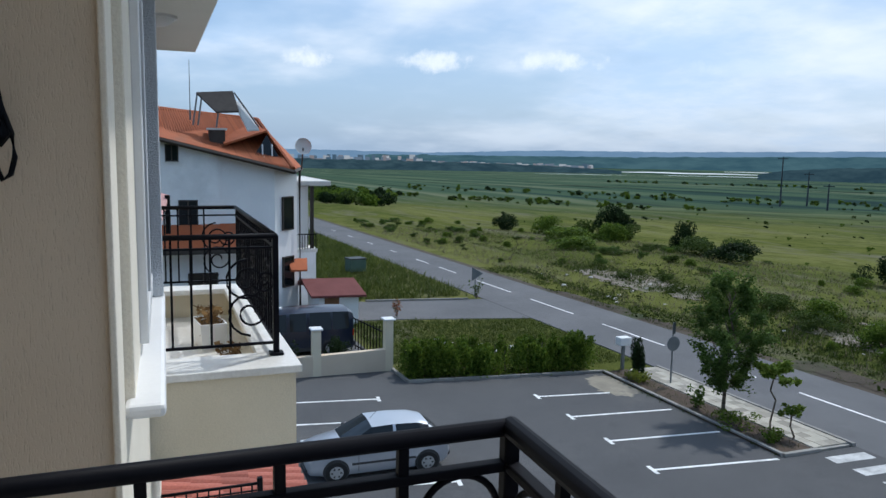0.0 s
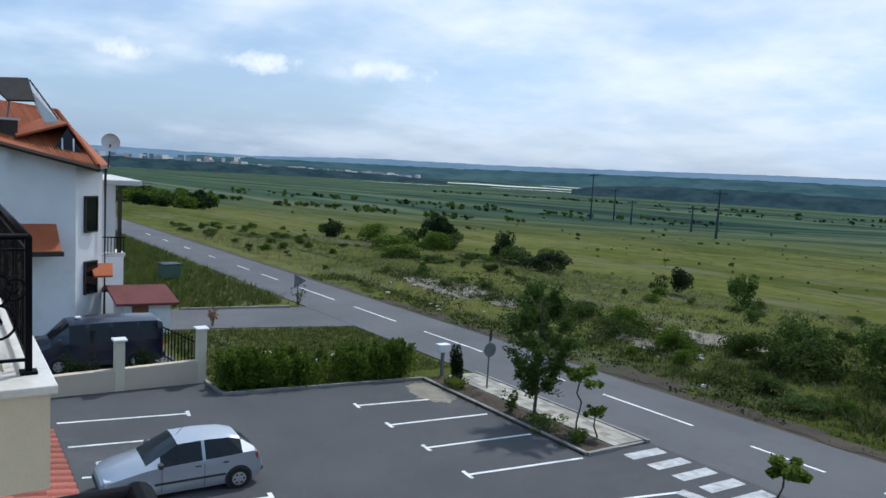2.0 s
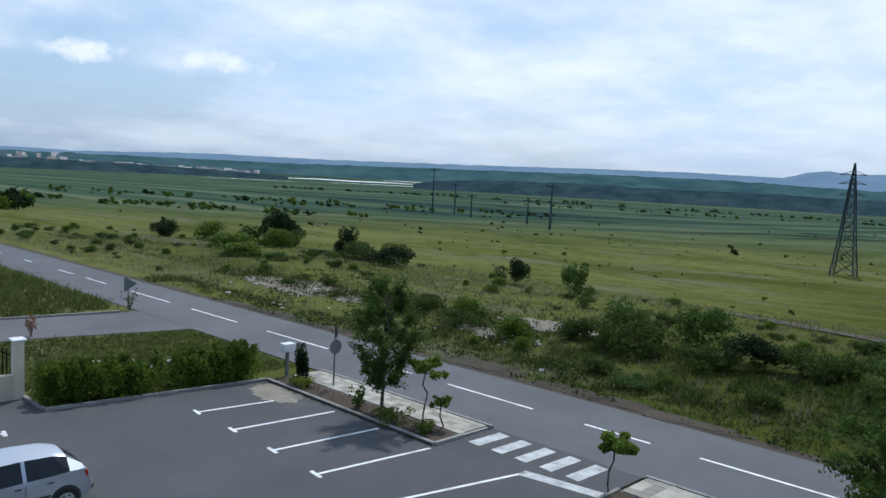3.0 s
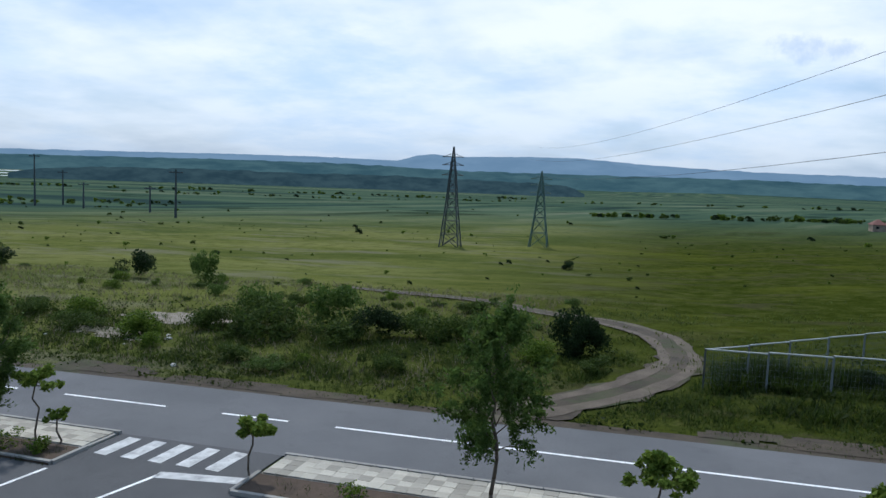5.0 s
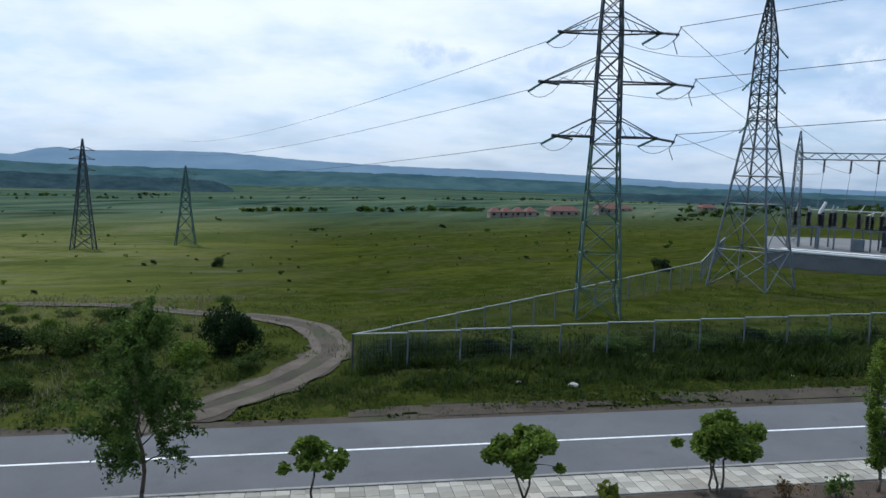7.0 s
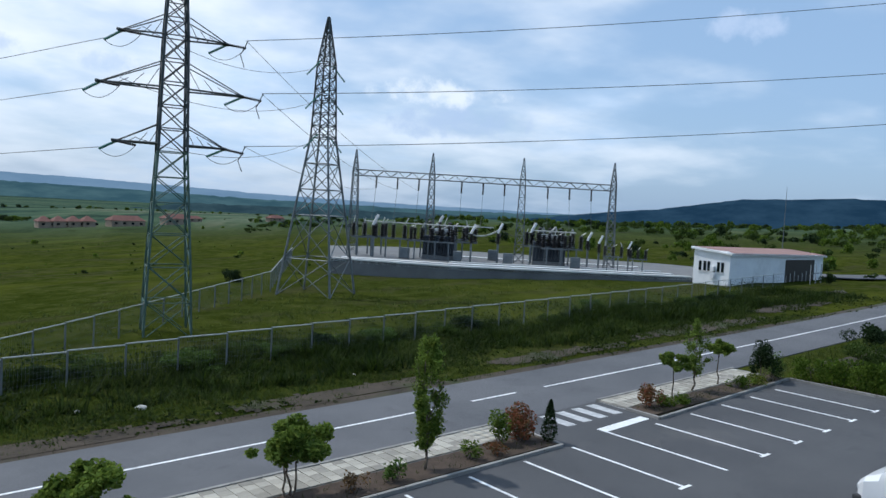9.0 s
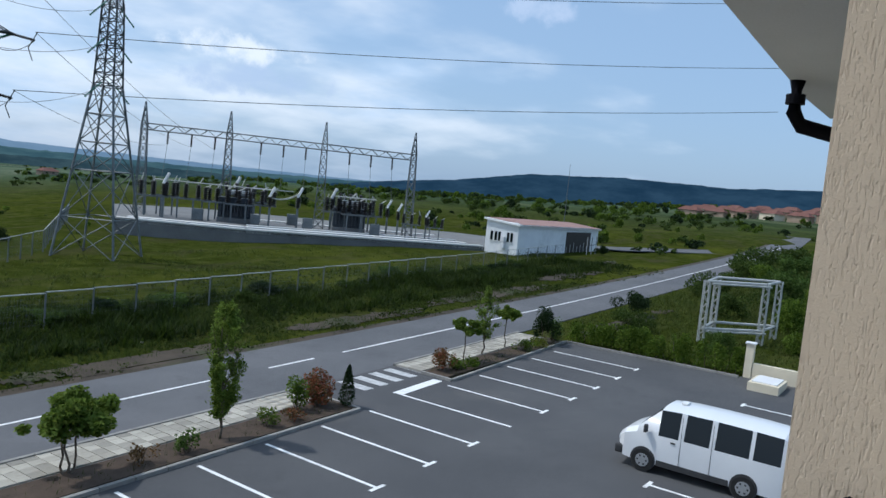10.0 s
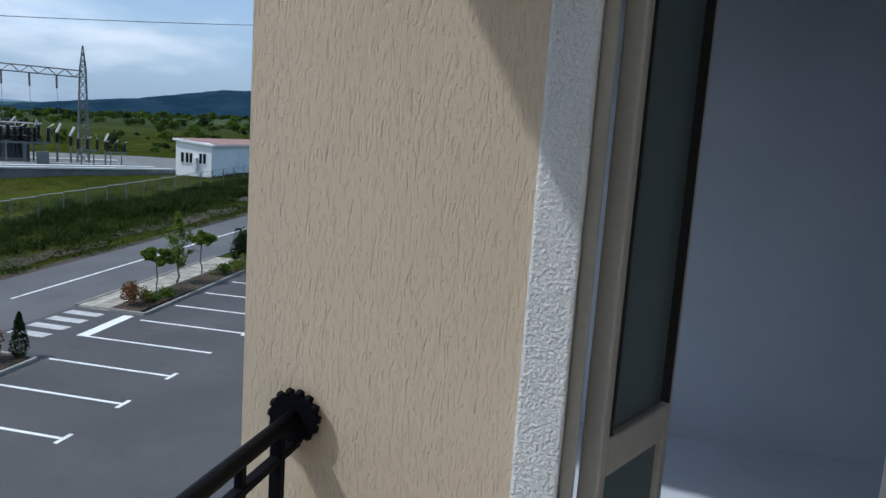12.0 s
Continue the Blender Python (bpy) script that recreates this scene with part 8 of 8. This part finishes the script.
VAN = [(0.0, vsec(0.70, 0.34, 0.74, 0.80, 0.60, 0.90, 0.92)), (0.18, vsec(0.86, 0.27, 0.88, 0.95, 0.72, 1.06, 1.09)), (0.55, vsec(0.90, 0.24, 0.92, 1.08, 0.76, 1.24, 1.28)), (1.18, vsec(0.90, 0.24, 0.93, 1.12, 0.80, 1.84, 1.92)), (1.75, vsec(0.90, 0.24, 0.93, 1.13, 0.80, 1.88, 1.97)),
       (1.90, vsec(0.90, 0.24, 0.93, 1.13, 0.80, 1.88, 1.98)), (2.60, vsec(0.90, 0.24, 0.93, 1.13, 0.80, 1.89, 1.99)), (2.75, vsec(0.90, 0.24, 0.93, 1.13, 0.80, 1.89, 1.99)), (3.65, vsec(0.90, 0.24, 0.93, 1.13, 0.80, 1.88, 1.98)), (3.75, vsec(0.90, 0.24, 0.93, 1.13, 0.80, 1.88, 1.98)), (4.45, vsec(0.90, 0.24, 0.93, 1.13, 0.80, 1.86, 1.95)), (4.62, vsec(0.86, 0.28, 0.89, 1.13, 0.76, 1.78, 1.84)), (4.68, vsec(0.80, 0.32, 0.84, 1.1, 0.72, 1.70, 1.74))]


def van(name, label, at_, turn, paint, scale, sills):
    v_ = thing(name, label, "van", at_, turn)
    v_.scale = (scale,) * 3
    b_ = car_shell(v_, VAN, {(2, 3), (2, 4), (3, 2), (5, 2), (7, 2), (9, 2)}, paint)
    for x in (-0.865, 0.865):
        for s_ in (0.80, 3.60):
            wheel(v_, x, s_, 0.31, 0.19)
    for sd in (-1, 1):
        part("sill_panel", boxed(sd * 0.925 - 0.012, sd * 0.925 + 0.006, 1.2, 3.2, 0.24, 0.40), sills, b_, "dark lower side panel")
        part("mirror", boxed(sd * 1.02 - 0.08, sd * 1.02 + 0.08, 0.78, 0.88, 1.15, 1.38, bevel=0.03), M_PLASTIC, b_, "dark door mirror")
        part("headlight", boxed(sd * 0.62 - 0.13, sd * 0.62 + 0.13, -0.02, 0.10, 0.68, 0.84, bevel=0.03), M_LAMP_CLEAR, b_, "clear headlight")
        part("tail_light", boxed(sd * 0.82 - 0.06, sd * 0.82 + 0.06, 4.58, 4.69, 0.8, 1.1, bevel=0.02), M_LAMP_RED, b_, "red tail light")
        part("door_handle", boxed(sd * 0.935 - 0.012, sd * 0.935 + 0.012, 1.55, 1.68, 0.98, 1.02), M_PLASTIC, b_)
        part("door_gap", boxed(sd * 0.928 - 0.004, sd * 0.928 + 0.005, 1.82, 1.83, 0.3, 1.8), M_PLASTIC, b_)
        part("door_gap", boxed(sd * 0.928 - 0.004, sd * 0.928 + 0.005, 2.67, 2.68, 0.3, 1.8), M_PLASTIC, b_)
    part("front_bumper", boxed(-0.88, 0.88, -0.08, 0.16, 0.30, 0.56, bevel=0.05), M_PLASTIC, b_, "dark plastic bumper")
    part("rear_bumper", boxed(-0.85, 0.85, 4.6, 4.76, 0.32, 0.55, bevel=0.04), M_PLASTIC, b_)
    part("roof_vent", boxed(-0.15, 0.15, 1.5, 1.7, 1.96, 2.03, bevel=0.02), M_PVC, b_)
    return v_


van("parked_van", "white passenger van with dark windows parked in a bay", (23.92, 8.42, gz(23.9, 6) + 0.03), 180, M_VANWHITE, 1.07, M_PLASTIC)
van("navy_van", "dark navy van parked behind the garden wall", (-34.6, 3.5, gz(-34.5, 6) + 0.02), 0, M_NAVY, 1.06, M_PLASTIC)

# ---- kerbs, beds and pavers, piece by piece ----


def block_mesh(name, lx, ly, lz, bev, mat):
    return_me = mesh_of(boxed(-lx / 2, lx / 2, -ly / 2, ly / 2, 0, lz, bevel=bev), name)
    return_me.materials.append(mat)
    return return_me


KERB = block_mesh("kerb_stone", 0.985, 0.14, 0.30, 0.012, M_KERB)


def kerb(name, pts, label):
    e = thing(name, label, "kerb", kind="structure")
    for (x0, y0), (x1, y1) in zip(pts, pts[1:]):
        L = math.hypot(x1 - x0, y1 - y0)
        n_ = max(1, round(L))
        for i in range(n_):
            u = (i + 0.5) / n_
            x, y = x0 + (x1 - x0) * u, y0 + (y1 - y0) * u
            ob = new("kerb_stone", KERB)
            slope = math.atan2(gz(x1, y1) - gz(x0, y0), L)
            ob.matrix_basis = Matrix.LocRotScale((x, y, gz(x, y) - 0.16), Euler((0, -slope, math.atan2(y1 - y0, x1 - x0))), (L / n_, 1, 1))
            ob.parent = e
    return e


kerb("kerb_left_bed", [(-28.1, 9.3), (-27.1, 17.75), (-16.95, 17.58), (-16.95, 19.0)], "pale concrete kerb along the car park beds")
kerb("kerb_middle_bed", [(-10.9, 19.0), (-10.9, 17.5), (20.85, 17.25), (20.9, 18.9)], "pale concrete kerb along the car park beds")
kerb("kerb_right_bed", [(26.85, 18.9), (26.8, 17.25), (38.7, 17.6), (38.75, 8.4)], "pale concrete kerb along the car park beds")
kerb("kerb_road", [(-27.1, 20.5), (-16.9, 20.45)], "low concrete kerb between pavement and road")
kerb("kerb_road", [(-10.9, 20.5), (20.9, 20.45)], "low concrete kerb between pavement and road")
kerb("kerb_road", [(26.9, 20.45), (38.6, 20.55)], "low concrete kerb between pavement and road")
kerb("kerb_plot", [(-28.1, 9.3), (-30.2, 9.25)], "low concrete kerb beside the garden wall")
kerb("kerb_plot", [(-47.0, 12.6), (-46.0, 19.4)], "low concrete kerb along the driveway")
for a_, b_, nm in ((-27.05, -17.0, "left"), (-10.85, 20.8, "middle"), (26.9, 38.65, "right")):
    sheet("planting_bed", [(a_, 17.66), (b_, 17.5 if a_ < 20 else 17.62), (b_, 18.88), (a_, 18.88)], 0.09, M_SOIL, "bare brown soil of a planting bed", "soil")
    sheet("pavement_bedding", [(a_, 18.88), (b_, 18.88), (b_, 20.4), (a_, 20.4)], 0.06, M_KERB, "sand joint bed below the pavers", "pavement")
PAVER = block_mesh("paver", 0.385, 0.365, 0.05, 0.006, M_PAVER)
pv = np.random.default_rng(200)
for a_, b_ in ((-27.0, -17.0), (-10.8, 20.75), (26.95, 38.6)):
    e = thing("pavement", "pale square concrete paver pavement beside the road", "pavement", kind="structure")
    k_ = 0
    n_ = int((b_ - a_) / 0.395)
    rest = []
    for i in range(n_):
        for j in range(4):
            x, y = a_ + 0.2 + i * 0.395, 18.97 + 0.19 + j * 0.375
            z = gz(x, y) + 0.052 + pv.uniform(-0.004, 0.006)
            if k_ < 300:
                ob = new("paver", PAVER)
                ob.matrix_basis = Matrix.LocRotScale((x, y, z), Euler((pv.normal() * 0.006, pv.normal() * 0.006, pv.normal() * 0.01)), None)
                ob.parent = e
                k_ += 1
            else:
                rest.append((x, y, z))
    if rest:
        R_ = np.array(rest)
        c = np.array([(-1, -1), (1, -1), (1, 1), (-1, 1)], float) * (0.1925, 0.1825)
        top_ = np.concatenate([np.repeat(R_[:, None, :2], 4, 1) + c, np.repeat(R_[:, None, 2:] + 0.05, 4, 1)], 2)
        bot_ = top_ - np.array((0, 0, 0.05))
        v = np.concatenate([top_, bot_], 1).reshape(-1, 3)
        o = np.arange(len(R_))[:, None, None] * 8
        f = (o + np.array([(0, 1, 2, 3), (0, 4, 5, 1), (1, 5, 6, 2), (2, 6, 7, 3), (3, 7, 4, 0)])).reshape(-1, 4)
        tagged(part("pavers", raw("pavers", v, f, M_PAVER), None, e), kind="stuff")

# tiles of the low porch roof
lr, RX0, RX1, RYB, RYF, ZB, ZF = ROOF_LOW
bm = bmesh.new()
for i in range(7):
    a0, a1 = math.pi * i / 6, 0
    for zz_ in (0.0, 0.46):
        bm.verts.new((math.cos(a0) * (0.095 if zz_ else 0.11), zz_, math.sin(a0) * (0.075 if zz_ else 0.09)))
bm.verts.ensure_lookup_table()
for i in range(6):
    bm.faces.new([bm.verts[k_] for k_ in (2 * i, 2 * i + 2, 2 * i + 3, 2 * i + 1)])
BARREL = mesh_of(bm, "tile")
BARREL.materials.append(M_TILE_RED)
slope_ = math.atan2(ZB - ZF, RYF - RYB)
rows_ = 5
for i in range(int((RX1 - RX0) / 0.22)):
    for j in range(rows_):
        u = j / rows_
        ob = new("tile", BARREL)
        y = RYF - (RYF - RYB) * u
        ob.matrix_basis = Matrix.LocRotScale((RX0 + 0.11 + i * 0.22, y, ZF + (ZB - ZF) * u + 0.02), Euler((slope_ * 1.0, 0, math.pi)), None)
        ob.parent = lr

# tile courses of the white house's roof
A_, B_, E_, D_ = Vector(A_), Vector(B_), Vector(E_), Vector(D_)
bm = bmesh.new()
box(bm, -0.5, 0.5, -0.5, 0.5, 0, 0.05)
ROWT = mesh_of(bm, "tile_course")
ROWT.materials.append(M_TILE)
nrm_ = (B_ - A_).cross(D_ - A_).normalized()
if nrm_.z < 0:
    nrm_ = -nrm_
for i in range(48):
    u = (i + 0.5) / 48
    p, q = A_.lerp(B_, u), D_.lerp(E_, u)
    d = q - p
    mid = (p + q) / 2 + nrm_ * 0.02
    yax = d.normalized()
    xax = yax.cross(nrm_).normalized()
    w_ = (B_ - A_).length / 48 * 0.55
    m_ = Matrix((xax, yax, nrm_)).transposed().to_4x4()
    m_.translation = mid
    ob = new("tile_course", ROWT)
    ob.matrix_basis = m_ @ Matrix.Diagonal((w_, d.length * 0.97, 0.6, 1))
    ob.parent = main_roof
